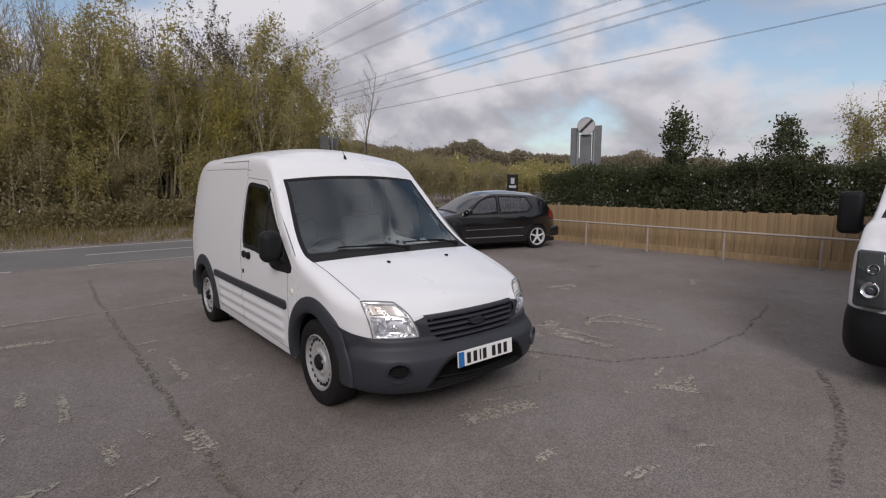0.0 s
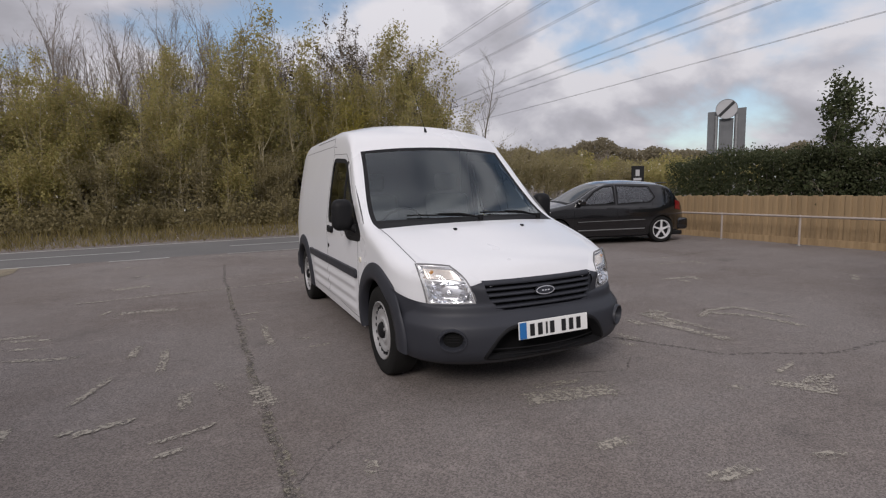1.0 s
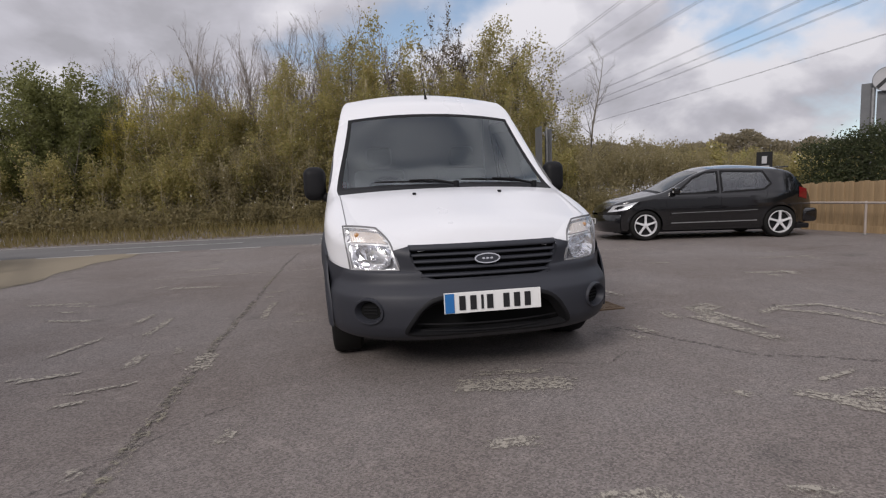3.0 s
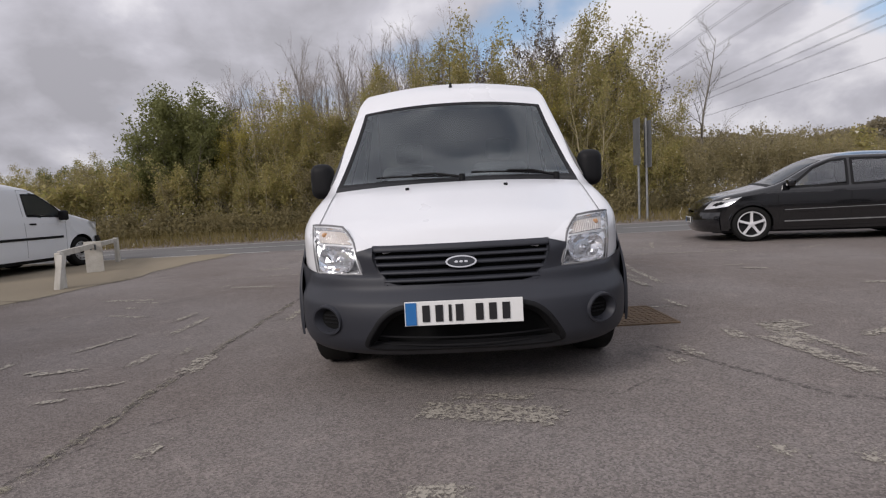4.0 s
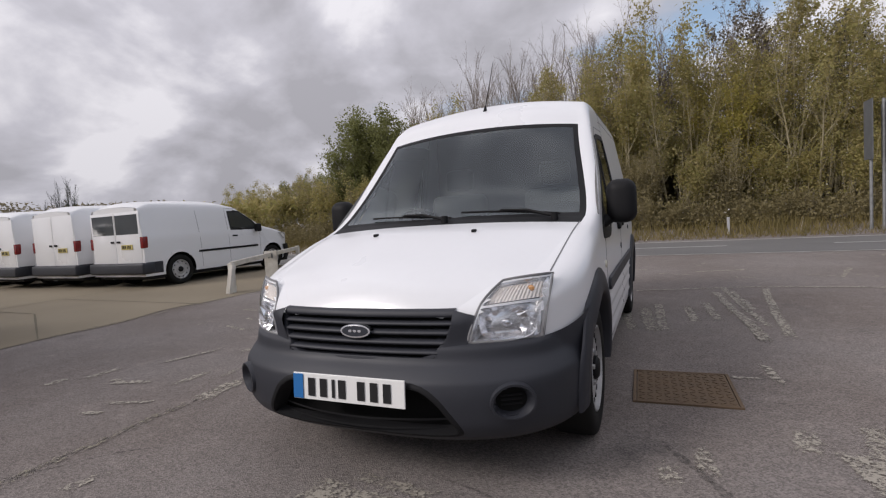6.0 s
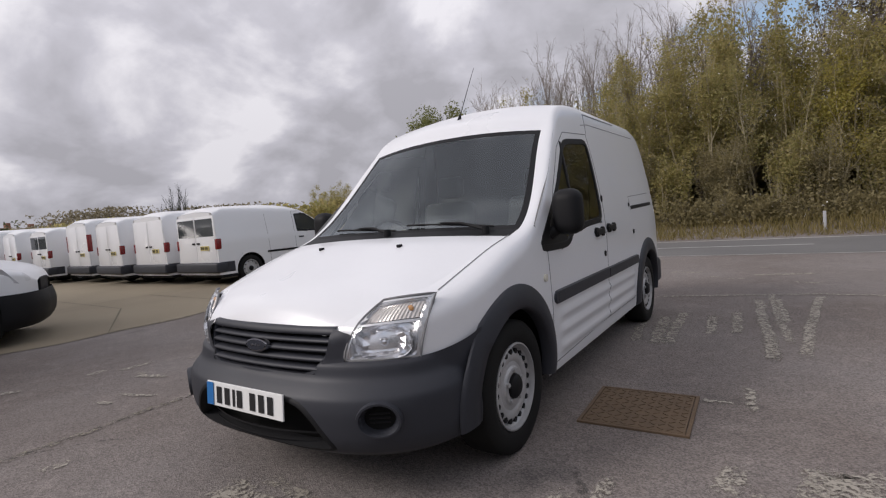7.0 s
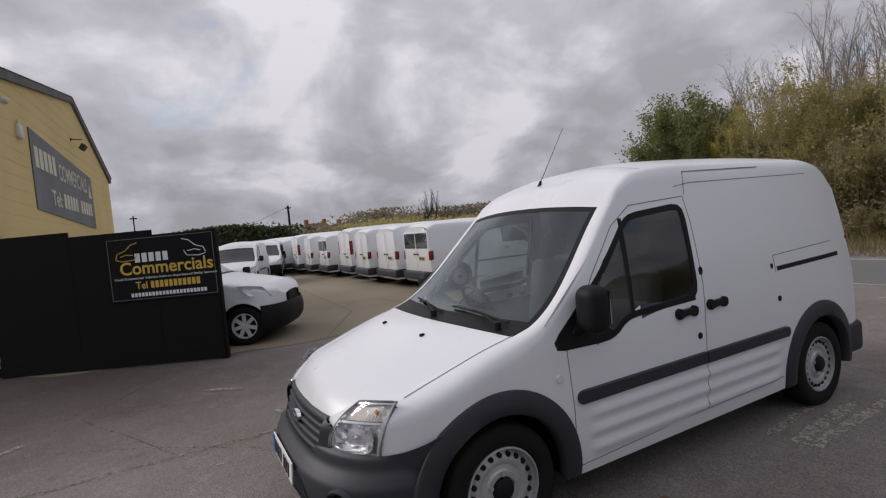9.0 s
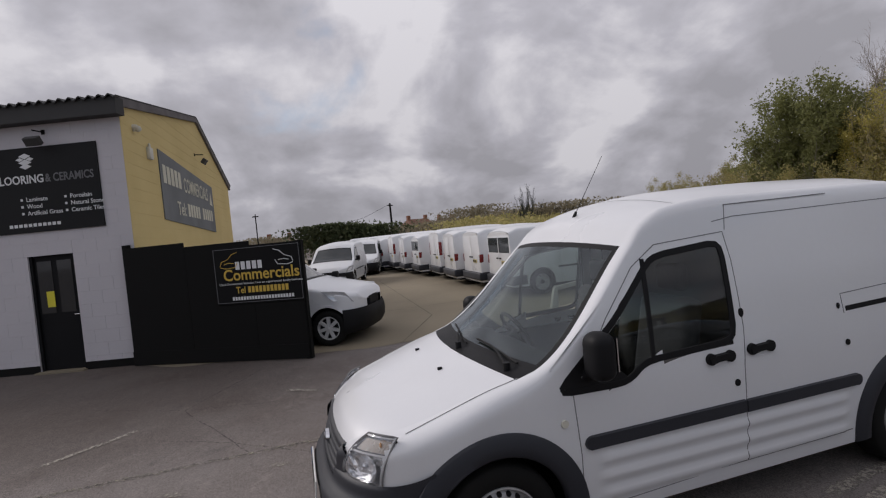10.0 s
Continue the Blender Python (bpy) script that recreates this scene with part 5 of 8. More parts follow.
def plate(parent, c, yaw, colour, bars=7, w=0.52, h=0.111, facing=-1, tilt=0):
    """A number plate with plain bars for its characters."""
    m = Matrix.Translation(c) @ Euler((radians(tilt), 0, radians(yaw))).to_matrix().to_4x4()
    bm = bmesh.new()
    box(bm, -w / 2, w / 2, -0.004, 0.004, -h / 2, h / 2, 0.002, m)
    p = part("number_plate", bm, M[colour], parent, "number plate with plain dark bars")
    x = -w / 2 + (0.078 if colour == "plate_white" else 0.03)
    cw = 0.05 * w / 0.52
    for k in range(bars):
        if k == 4:
            x += 0.03
        bm = bmesh.new()
        box(bm, x, x + cw * (0.26 if k == 2 else 0.66), facing * 0.0075 - 0.001, facing * 0.0075 + 0.001, -h * 0.34, h * 0.34, 0, m)
        part("character_bar", bm, M["black_mark"], p, "plain black bar")
        x += cw * (0.62 if k == 2 else 1.16)
    if colour == "plate_white":
        bm = bmesh.new()
        box(bm, -w / 2 + 0.004, -w / 2 + 0.052, facing * 0.0075 - 0.001, facing * 0.0075 + 0.001, -h / 2 + 0.004, h / 2 - 0.004, 0, m)
        part("blue_band", bm, M["plate_blue"], p, "blue band at the end")
    return p


def bumper_point(phi, z, a, b, n, prof, cy=-0.1):
    s, c = math.sin(phi), math.cos(phi)
    fx = math.copysign(abs(s) ** (2 / n), s)
    fy = max(0.0, c) ** (2 / n)
    return Vector((fx * (a + 0.5 * min(0, prof(z))), cy - fy * (b + prof(z)), z))


NOSE_DROP = curve1((0.20, 0.032), (0.30, 0.0), (0.44, -0.022), (0.64, -0.027), (0.79, -0.034), (0.90, -0.024), (1.02, -0.016), (1.12, 0.0))


def settle_nose(thing):
    """Lowers lamps, grille and bonnet edge, and lifts the bumper's lower lip, ahead of the front axle."""
    for part_ in thing.children_recursive:
        kind = part_.name.split(".")[0]
        if part_.type != "MESH" or kind in ("tyre", "rim", "hub_cap", "vent_hole", "wheel_nut", "wheel_arch_liner", "arch_trim", "underbody", "wiper", "blade", "arm"):
            continue
        for v in part_.data.vertices:
            if v.co.y < 0.12:
                k = min(1.0, (0.12 - v.co.y) / 0.55)
                v.co.z += k * k * (3 - 2 * k) * NOSE_DROP(v.co.z)


def hero_van():
    van = empty("panel_van")
    tagged(van, "white high-roof panel van with grey bumpers parked on tarmac", "van")
    sk = HERO
    st = sorted(set([round(-0.74 + 0.0125 * i, 4) for i in range(28)] + [round(-0.39 + 0.025 * i, 4) for i in range(18)] + [0.06, 0.15, 0.19, 0.82, 0.85] + [round(0.22 + 0.03 * i, 4) for i in range(20)] + [round(0.88 + 0.035 * i, 4) for i in range(72)] + [3.42, 3.46, 3.48, 3.5]))
    st = [s for s in st if s <= 3.5 and not (0.06 < s < 0.15)]
    b = sk.build(st, holes=[WIN_LINE], carve=lambda c: c.y < -0.38 and (inside(LAMP, abs(c.x), c.z) or abs(c.x) < 0.47 and c.z < 0.765 - max(0.0, abs(c.x) - 0.38) * 0.4), screen=(0.15, 0.85), cowl=(0.06, 0.15), bonnet=(-0.8, 0.06))
    part("body", b["body"], M["white_paint"], van, smooth=40)
    part("bonnet", b["bonnet"], M["white_paint"], van, smooth=40)
    part("scuttle_panel", b["cowl"], M["black_plastic"], van, "black plastic scuttle", smooth=40)
    ws = part("windscreen", b["screen"], [M["windscreen"], M["black_plastic"]], van, "tinted windscreen with black border", smooth=40)
    ws.visible_shadow = False
    b["rear_screen"].free()
    # underbody, floor of the load space
    bm = bmesh.new()
    box(bm, -0.64, 0.64, -0.60, 3.45, 0.21, 0.30, 0.02)
    part("underbody", bm, M["black_plastic"], van)
    for sg in (1, -1):
        bm = bmesh.new()
        box(bm, min(sg * 0.62, sg * 0.80), max(sg * 0.62, sg * 0.80), 0.42, 2.49, 0.225, 0.30, 0.015)
        part("sill_underside", bm, M["black_plastic"], van)
    for sg in (1, -1):
        for y in (0.0, 2.912):
            arch_liner(van, sk, y, 0.315, sg, 0.40)
            wheel(van, 0.852, y, sg, 0.318, fine=True)
            # flared arch trim
            bm = bmesh.new()
            a0, a1 = radians(-8), radians(188 if y else 184)
            us, prev = lin(0, 1, 40), None
            for u in us:
                a = a0 + (a1 - a0) * u
                cur = []
                for r, o in ((0.372, -0.035), (0.372, 0.012), (0.385, 0.026), (0.43, 0.024), (0.475, 0.014), (0.49, 0.006), (0.492, -0.004)):
                    yy, zz = y + r * math.cos(a), 0.315 + r * math.sin(a)
                    w = sk.hw(max(yy, -0.3), max(zz, 0.24))
                    if yy < -0.24:
                        # ahead of the wheel the trim hugs the corner of the bumper
                        w = min(w, max(sk.hw(yy, max(zz, 0.24)), 0.872 * (1 - ((-0.1 - yy) / 0.772) ** 2.9) ** (1 / 2.9)) + 0.006)
                    cur.append(bm.verts.new((sg * (w + o), yy, max(zz, 0.235))))
                if prev:
                    for k in range(6):
                        bm.faces.new((prev[k], prev[k + 1], cur[k + 1], cur[k]))
                prev = cur
            bmesh.ops.recalc_face_normals(bm, faces=bm.faces)
            part("arch_trim", bm, M["grey_plastic"], van, "dark grey plastic arch trim", smooth=50)
        # rubbing strip in two pieces
        for y0, y1 in ((0.52, 1.545), (1.555, 2.44)):
            bm = bmesh.new()
            sk.strip(bm, [(y0, 0.655), (y1, 0.657)], 0.078, 0.016, sg, step=0.05)
            for ye in (y0, y1):
                if ye in (0.52, 2.44):
                    disc(bm, sk.side(ye, 0.656, 0.006, sg), (sg, 0, 0), 0.037, 18, 0.018)
            part("rubbing_strip", bm, M["grey_plastic"], van, "dark grey rubbing strip", smooth=40)
        # door glass
        door = part("front_door", bmesh.new(), None, van)
        bm = bmesh.new()
        sk.strip(bm, WIN_LINE, 0.040, 0.003, sg, closed=True, step=0.03)
        sk.strip(bm, [(0.955, 1.01), (1.0, 1.57)], 0.03, 0.004, sg)
        part("window_seal", bm, M["black_plastic"], door, "black rubber seal", smooth=40)
        bm = bmesh.new()
        sk.patch(bm, [(0.345, 0.94), (0.78, 0.93), (0.80, 0.945), (0.62, 1.10), (0.60, 1.11)], 0.001, sg, 8)
        part("quarter_panel", bm, M["black_plastic"], door, "black mirror mount panel")
        bm = bmesh.new()
        sk.patch(bm, [(0.60, 1.10), (0.80, 0.945), (0.90, 1.02), (0.955, 1.022), (1.0, 1.57), (1.06, 1.575), (0.76, 1.27)], -0.003, sg, 12)
        sk.patch(bm, [(0.97, 1.022), (1.525, 1.045), (1.565, 1.615), (1.06, 1.575), (1.01, 1.57)], -0.003, sg, 10)
        gl = part("side_window", bm, M["side_glass"], door, "dark tinted glass", smooth=40)
        gl.visible_shadow = False
        bm = bmesh.new()
        for ln in ([(0.46, 0.27), (0.46, 0.60), (0.44, 0.93)], [(1.545, 0.33), (1.57, 0.9), (1.60, 1.1), (1.615, 1.5), (1.60, 1.67), (1.10, 1.64), (0.92, 1.53), (0.70, 1.28), (0.5, 1.0)],
                   [(1.62, 1.68), (1.66, 1.83), (2.5, 1.84)], [(1.54, 1.735), (1.7, 1.755), (3.1, 1.77)], [(2.40, 1.08), (2.40, 1.20), (3.2, 1.23)], [(0.47, 0.29), (1.5, 0.33), (2.4, 0.34)]):
            if sg < 0 and ln[0] == (2.40, 1.08):
                continue
            sk.strip(bm, ln, 0.006, 0.0012, sg, step=0.015)
        part("panel_gap", bm, M["seam"], van, "thin dark shut line")
        # slide rail, handles, locks
        if sg > 0:
            bm = bmesh.new()
            sk.strip(bm, [(2.42, 1.105), (3.28, 1.125)], 0.034, 0.002, sg)
            part("slide_rail", bm, M["black_plastic"], van, "black sliding door rail")
        for y, z in ((1.40, 0.962), (1.70, 0.975))[:2 if sg > 0 else 1]:
            h = part("door_handle", bmesh.new(), None, van, "black plastic door handle")
            bm = bmesh.new()
            sk.strip(bm, [(y - 0.085, z - 0.012), (y - 0.03, z), (y + 0.03, z + 0.003), (y + 0.085, z)], 0.042, 0.022, sg, step=0.02)
            part("grip", bm, M["black_plastic"], h, smooth=50)
            for q in (-0.07, 0.065):
                bm = bmesh.new()
                disc(bm, sk.side(y + q, z, 0.008, sg), (sg, 0, 0), 0.034, 16, 0.018)
                part("bezel", bm, M["black_plastic"], h, smooth=50)
        for y, z, r in ((1.505, 0.80, 0.019), (2.39, 0.90, 0.018), (1.60, 1.19, 0.017), (2.36, 1.13, 0.012))[:4 if sg > 0 else 1]:
            bm = bmesh.new()
            disc(bm, sk.side(y, z, 0.002, sg), (sg, 0, 0.0), r, 14, 0.008, ry=r * (1.6 if z > 1 else 1.1))
            part("lock_barrel", bm, M["black_plastic"], van, "small black lock cover")
        bm = bmesh.new()
        disc(bm, sk.side(0.375, 0.785, 0.004, sg), (sg, 0, 0), 0.021, 20, 0.012)
        part("side_repeater", bm, M["lens_plain"], van, "small clear side repeater")
        # mirror
        mr = part("door_mirror", bmesh.new(), None, van, "black plastic door mirror")
        bm = bmesh.new()
        box(bm, sg * 0.95 - 0.082, sg * 0.95 + 0.082, 0.49, 0.63, 1.0, 1.25, 0.062, seg=5)
        part("housing", bm, M["black_plastic"], mr, smooth=50)
        bm = bmesh.new()
        box(bm, sg * 0.95 - 0.055, sg * 0.95 + 0.055, 0.628, 0.634, 1.045, 1.215, 0.0)
        part("mirror_glass", bm, M["chrome"], mr, "mirror glass")
        bm = bmesh.new()
        cyl(bm, (sg * 0.82, 0.53, 0.99), (sg * 0.93, 0.56, 1.06), 0.035, 0.03, 12)
        part("arm", bm, M["black_plastic"], mr, smooth=50)
        # headlamp
        hl = part("headlamp", bmesh.new(), None, van, "clear headlamp with silver reflector")
        def lamp_pt(u, v, off):
            p = LAMP_FACE(u, v, off)
            return Vector((sg * p.x, p.y, p.z))

        def lamp_sheet(us, vs, off):
            bm = bmesh.new()
            sheet(bm, lambda u, v: lamp_pt(u, v, off(u, v)), us, vs)
            bmesh.ops.recalc_face_normals(bm, faces=bm.faces)
            return bm
        dome = lambda u, v: 0.007 + 0.010 * (math.sin(math.pi * u) * math.sin(math.pi * v)) ** 0.6
        lens = part("lens", lamp_sheet(lin(0, 1, 12), lin(0, 1, 12), dome), M["lens"], hl, "clear plastic lens", smooth=60)
        lens.visible_shadow = False
        soft = lambda t: t * t * (3 - 2 * t)
        deep = lambda u, v: -0.032 * soft(max(0.0, min(1.0, 7 * u - 0.25, 6.75 - 7 * u, 7 * v - 0.25, 6.75 - 7 * v)))
        part("lamp_bowl", lamp_sheet(lin(0.02, 0.98, 20), lin(0.02, 0.98, 20), deep), M["lamp_lining"], hl, "pale silver lamp lining", smooth=60)
        # border that closes the gap between lens and wing
        bm = bmesh.new()
        for us, vs in ((lin(0, 0.045, 2), lin(0, 1, 12)), (lin(0.955, 1, 2), lin(0, 1, 12)), (lin(0.045, 0.955, 10), lin(0, 0.045, 2)), (lin(0.045, 0.955, 10), lin(0.958, 1, 2))):
            sheet(bm, lambda u, v: lamp_pt(u, v, 0.0045), us, vs)
        bmesh.ops.recalc_face_normals(bm, faces=bm.faces)
        part("lamp_border", bm, M["lamp_rim"], hl, "silver border inside the lens", smooth=60)
        rim = [lamp_pt(u, 0, 0.004) for u in lin(0, 1, 10)] + [lamp_pt(1, v, 0.004) for v in lin(0, 1, 10)[1:]] + [lamp_pt(u, 1, 0.004) for u in lin(1, 0, 10)[1:]] + [lamp_pt(0, v, 0.004) for v in lin(1, 0, 10)[1:-1]]
        bm = bmesh.new()
        sweep(bm, rim, 0.0055, 6, True)
        part("lamp_frame", bm, M["seam"], hl, "thin dark gap round the lamp", smooth=60)
        part("divider", lamp_sheet(lin(0.05, 0.95, 10), (0.625, 0.665), lambda u, v: -0.002), M["lamp_rim"], hl, "silver divider bar")
        # indicator behind upright ribs
        part("indicator", lamp_sheet(lin(0.07, 0.93, 60), lin(0.68, 0.94, 4), lambda u, v: -0.012 + 0.0011 * math.sin(u * 110)), M["amber"], hl, "pale ribbed indicator", smooth=30)
        # dish with facets round the bulb
        c = lamp_pt(0.52, 0.335, -0.012)
        n_ = (Vector((sg * 0.50, -0.84, 0.16))).normalized()
        m = Matrix.Translation(c) @ n_.to_track_quat("Z", "Y").to_matrix().to_4x4()
        bm = bmesh.new()
        prev = None
        cut = random.Random(5)
        for q, h in ((1.12, 0.004), (0.84, -0.013), (0.56, -0.026), (0.28, -0.034)):
            cur = []
            for k in range(16):
                a, h2 = 2 * math.pi * (k + (0.5 if q < 0.9 else 0)) / 16, h + cut.uniform(-0.007, 0.007) * (q < 1)
                cur.append(bm.verts.new(m @ Vector((0.104 * q * math.copysign(abs(math.cos(a)) ** 0.75, math.cos(a)), 0.064 * q * math.copysign(abs(math.sin(a)) ** 0.75, math.sin(a)), h2))))
            if prev:
                for k in range(16):
                    bm.faces.new((prev[k], prev[(k + 1) % 16], cur[(k + 1) % 16], cur[k]))
            prev = cur
        bm.faces.new(prev)
        bmesh.ops.recalc_face_normals(bm, faces=bm.faces)
        part("reflector", bm, M["reflector"], hl, "bright faceted reflector dish")
        bm = bmesh.new()
        vs = bmesh.ops.create_uvsphere(bm, u_segments=20, v_segments=10, radius=0.020)["verts"]
        bmesh.ops.transform(bm, matrix=m @ Matrix.Translation((0, 0, -0.016)) @ Matrix.Diagonal((1, 1, 0.8, 1)), verts=vs)
        part("bulb_shield", bm, M["chrome"], hl, "round chrome bulb shield", smooth=60)
        bm = bmesh.new()
        vs = bmesh.ops.create_uvsphere(bm, u_segments=16, v_segments=10, radius=0.011)["verts"]
        bmesh.ops.transform(bm, matrix=Matrix.Translation(lamp_pt(0.72, 0.83, -0.010)) @ Matrix.Diagonal((1.3, 0.6, 1, 1)), verts=vs)
        part("indicator_bulb", bm, M["orange_bulb"], hl, "orange indicator bulb", smooth=60)
    # bumper
    prof = curve1((0.20, -0.09), (0.26, -0.035), (0.34, -0.004), (0.44, 0.004), (0.50, -0.004), (0.535, -0.03), (0.575, -0.065), (0.625, -0.078), (0.636, -0.095))
    bp = part("front_bumper", bmesh.new(), None, van, "dark grey textured plastic bumper")
    phim = 1.37

    def bpt(phi, z):
        return bumper_point(phi, z, 0.872, 0.772, 2.9, prof)
    phis = lin(-phim, phim, 168)
    zs = lin(0.20, 0.636, 44)
    intake = rounded([(-0.335, 0.50), (0.335, 0.50), (0.452, 0.31), (0.435, 0.262), (-0.435, 0.262), (-0.452, 0.31)], 3, 0.06)

    def solid(phi, z):
        x = bpt(phi, z).x
        if inside(intake, x, z) or ((abs(x) - 0.637) / 0.062) ** 2 + ((z - 0.425) / 0.060) ** 2 < 1:
            return False
        return not (abs(x) < 0.36 and z > 0.59)
    bm = bmesh.new()

    def shell(phi, z):
        # the lower lip curls up and the upper edge climbs towards the wheel arches
        p = bpt(phi, max(z, 0.20 + 0.075 * (abs(phi) / phim) ** 3))
        k = max(0.0, min(1.0, (abs(phi) - 0.86) / 0.5)) * max(0.0, (z - 0.44) / 0.196)
        p.z += 0.075 * k * k
        # the wings stand just proud of the body
        if abs(phi) > 0.8 and p.y > -0.60:
            k = max(0.0, min(1.0, (z - 0.27) / 0.13))
            p.x += math.copysign(k * k * (3 - 2 * k) * max(0.0, HERO.hw(p.y, p.z) + 0.007 + 0.012 * max(0.0, min(1.0, (p.y + 0.54) / 0.16)) - abs(p.x)), p.x)
        return p
    sheet(bm, shell, phis, zs, keep=solid)
    bmesh.ops.recalc_face_normals(bm, faces=bm.faces)
    part("bumper_shell", bm, M["grey_plastic"], bp, smooth=45)
    # black lower intake
    bm = bmesh.new()
    box(bm, -0.50, 0.50, -0.745, -0.60, 0.22, 0.52, 0.01)
    lower = part("lower_intake", bm, M["dark_void"], bp, "black lower air intake")
    bm = bmesh.new()
    for z in (0.29, 0.335):
        sheet(bm, lambda u, v, z=z: Vector((u, -0.855 + 0.10 * (u / 0.45) ** 2 + v * 0.0, z + v)), lin(-0.44, 0.44, 16), (-0.005, 0.005))
    part("intake_bar", bm, M["black_plastic"], lower)
    # rim round the intake
    bm = bmesh.new()
    def on_bumper(x, z, o):
        lo, hi = -phim, phim
        for _ in range(30):
            mid = (lo + hi) / 2
            lo, hi = (mid, hi) if bpt(mid, z).x < x else (lo, mid)
        p = bpt(lo, z)
        return Vector((p.x, p.y - o, p.z))
    seq = []
    for (x0, z0), (x1, z1) in zip(intake, intake[1:] + intake[:1]):
        k = max(1, int(math.hypot(x1 - x0, z1 - z0) / 0.03))
        seq += [(x0 + (x1 - x0) * i / k, z0 + (z1 - z0) * i / k) for i in range(k)]
    ring = []
    for i, (x, z) in enumerate(seq):
        (xa, za), (xb, zb) = seq[i - 1], seq[(i + 1) % len(seq)]
        d = Vector((zb - za, xa - xb)).normalized()
        d = d if d.dot(Vector((x, z - 0.38))) > 0 else -d
        ring.append([bm.verts.new(on_bumper(x + d.x * q, z + d.y * q, o)) for q, o in ((0.016, -0.001), (0.006, 0.006), (-0.006, 0.003), (-0.035, -0.06))])
    for i in range(len(ring)):
        a, c = ring[i - 1], ring[i]
        for k in range(3):
            bm.faces.new((a[k], c[k], c[k + 1], a[k + 1]))
    bmesh.ops.recalc_face_normals(bm, faces=bm.faces)
    part("intake_rim", bm, M["black_plastic"], lower, smooth=50)
    plate(van, (0.0, -0.882, 0.468), 0, "plate_white", tilt=-4)
    # fog lamp recesses
    for sg in (1, -1):
        c = on_bumper(sg * 0.637, 0.425, 0.0)
        n_ = Vector((sg * 0.5, -0.86, -0.05)).normalized()
        fl = part("fog_lamp_recess", bmesh.new(), None, bp, "round blanked fog lamp recess")
        bm = bmesh.new()
        m = Matrix.Translation(c) @ n_.to_track_quat("Z", "Y").to_matrix().to_4x4()
        prev = None
        for r, h in ((0.092, -0.012), (0.087, 0.012), (0.078, 0.012), (0.068, -0.006), (0.058, -0.034)):
            cur = [bm.verts.new(m @ Vector((r * math.cos(2 * math.pi * k / 32), 0.86 * r * math.sin(2 * math.pi * k / 32), h))) for k in range(32)]
            if prev:
                for k in range(32):
                    bm.faces.new((prev[k], prev[(k + 1) % 32], cur[(k + 1) % 32], cur[k]))
            prev = cur
        bmesh.ops.recalc_face_normals(bm, faces=bm.faces)
        part("bezel", bm, M["grey_plastic"], fl, smooth=50)
        bm = bmesh.new()
        disc(bm, c - n_ * 0.030, n_, 0.062, 24, 0.01, ry=0.053)
        part("blank", bm, M["dark_void"], fl)
        bm = bmesh.new()
        for q in (-0.016, 0.004, 0.022):
            d = m.to_3x3() @ Vector((1, 0, 0))
            e = m.to_3x3() @ Vector((0, 1, 0)) * q
            cyl(bm, c - n_ * 0.022 + e - d * 0.04, c - n_ * 0.022 + e + d * 0.04, 0.004, seg=6)
        part("blank_rib", bm, M["black_plastic"], fl)
    # grille
    gr = part("grille", bmesh.new(), None, van, "dark grey slatted grille")

    def gpt(x, z, o=0.0):
        return Vector((x, -0.798 + 0.030 * (x / 0.4) ** 2 + (z - 0.59) * 0.30 - o, z))
    # shoulders of the bumper beside the grille, up to the bonnet edge
    for sg in (1, -1):
        def shoulder(u, v, sg=sg):
            z = 0.572 + (0.771 - 0.022 * u - 0.572) * v
            xi = 0.338 + 0.072 * min(1, max(0, (z - 0.585) / 0.13)) ** 0.6
            xo = 0.462 + 0.062 * max(0, (z - 0.632)) / 0.22
            x = xi + (xo - xi) * u
            zz = max(z, 0.632)
            yi, yo = gpt(xi, z).y - 0.008, y_at(min(xo, 0.70), zz) - 0.012
            y = min(yi + (yo - yi) * u, y_at(x, min(zz, 0.785)) - 0.010 - 0.01 * (1 - u))
            k = max(0.0, min(1.0, (z - 0.572) / 0.075))
            yb = on_bumper(x, min(z, 0.63), 0.006 * k - 0.004).y
            return Vector((sg * x, yb + (y - yb) * k * k * (3 - 2 * k), z))
        bm = bmesh.new()
        sheet(bm, shoulder, lin(0, 1, 8), lin(0, 1, 14))
        bmesh.ops.recalc_face_normals(bm, faces=bm.faces)
        part("bumper_shoulder", bm, M["grey_plastic"], bp, smooth=70)
    bm = bmesh.new()
    sheet(bm, lambda u, v: gpt(u * (0.335 + 0.075 * min(1, (v - 0.575) / 0.14)), v, -0.034), lin(-1, 1, 16), lin(0.572, 0.775, 4))
    part("grille_backing", bm, M["dark_void"], gr, "black hollow behind the slats")
    for k, (z, h) in enumerate(((0.606, 0.017), (0.643, 0.018), (0.681, 0.018), (0.717, 0.016))):
        bm = bmesh.new()
        hwid = 0.345 + 0.06 * min(1, (z - 0.575) / 0.14)
        prev = None
        for u in lin(-1, 1, 20):
            cur = [bm.verts.new(gpt(u * hwid, z + dz, o)) for dz, o in ((-h / 2, -0.05), (-h / 2, 0.004), (0, 0.010), (h / 2, -0.004), (h / 2, -0.05))]
            if prev:
                for j in range(4):
                    bm.faces.new((prev[j], cur[j], cur[j + 1], prev[j + 1]))
            prev = cur
        part("slat", bm, M["grey_plastic"], gr, smooth=40)
    bm = bmesh.new()
    prev = None
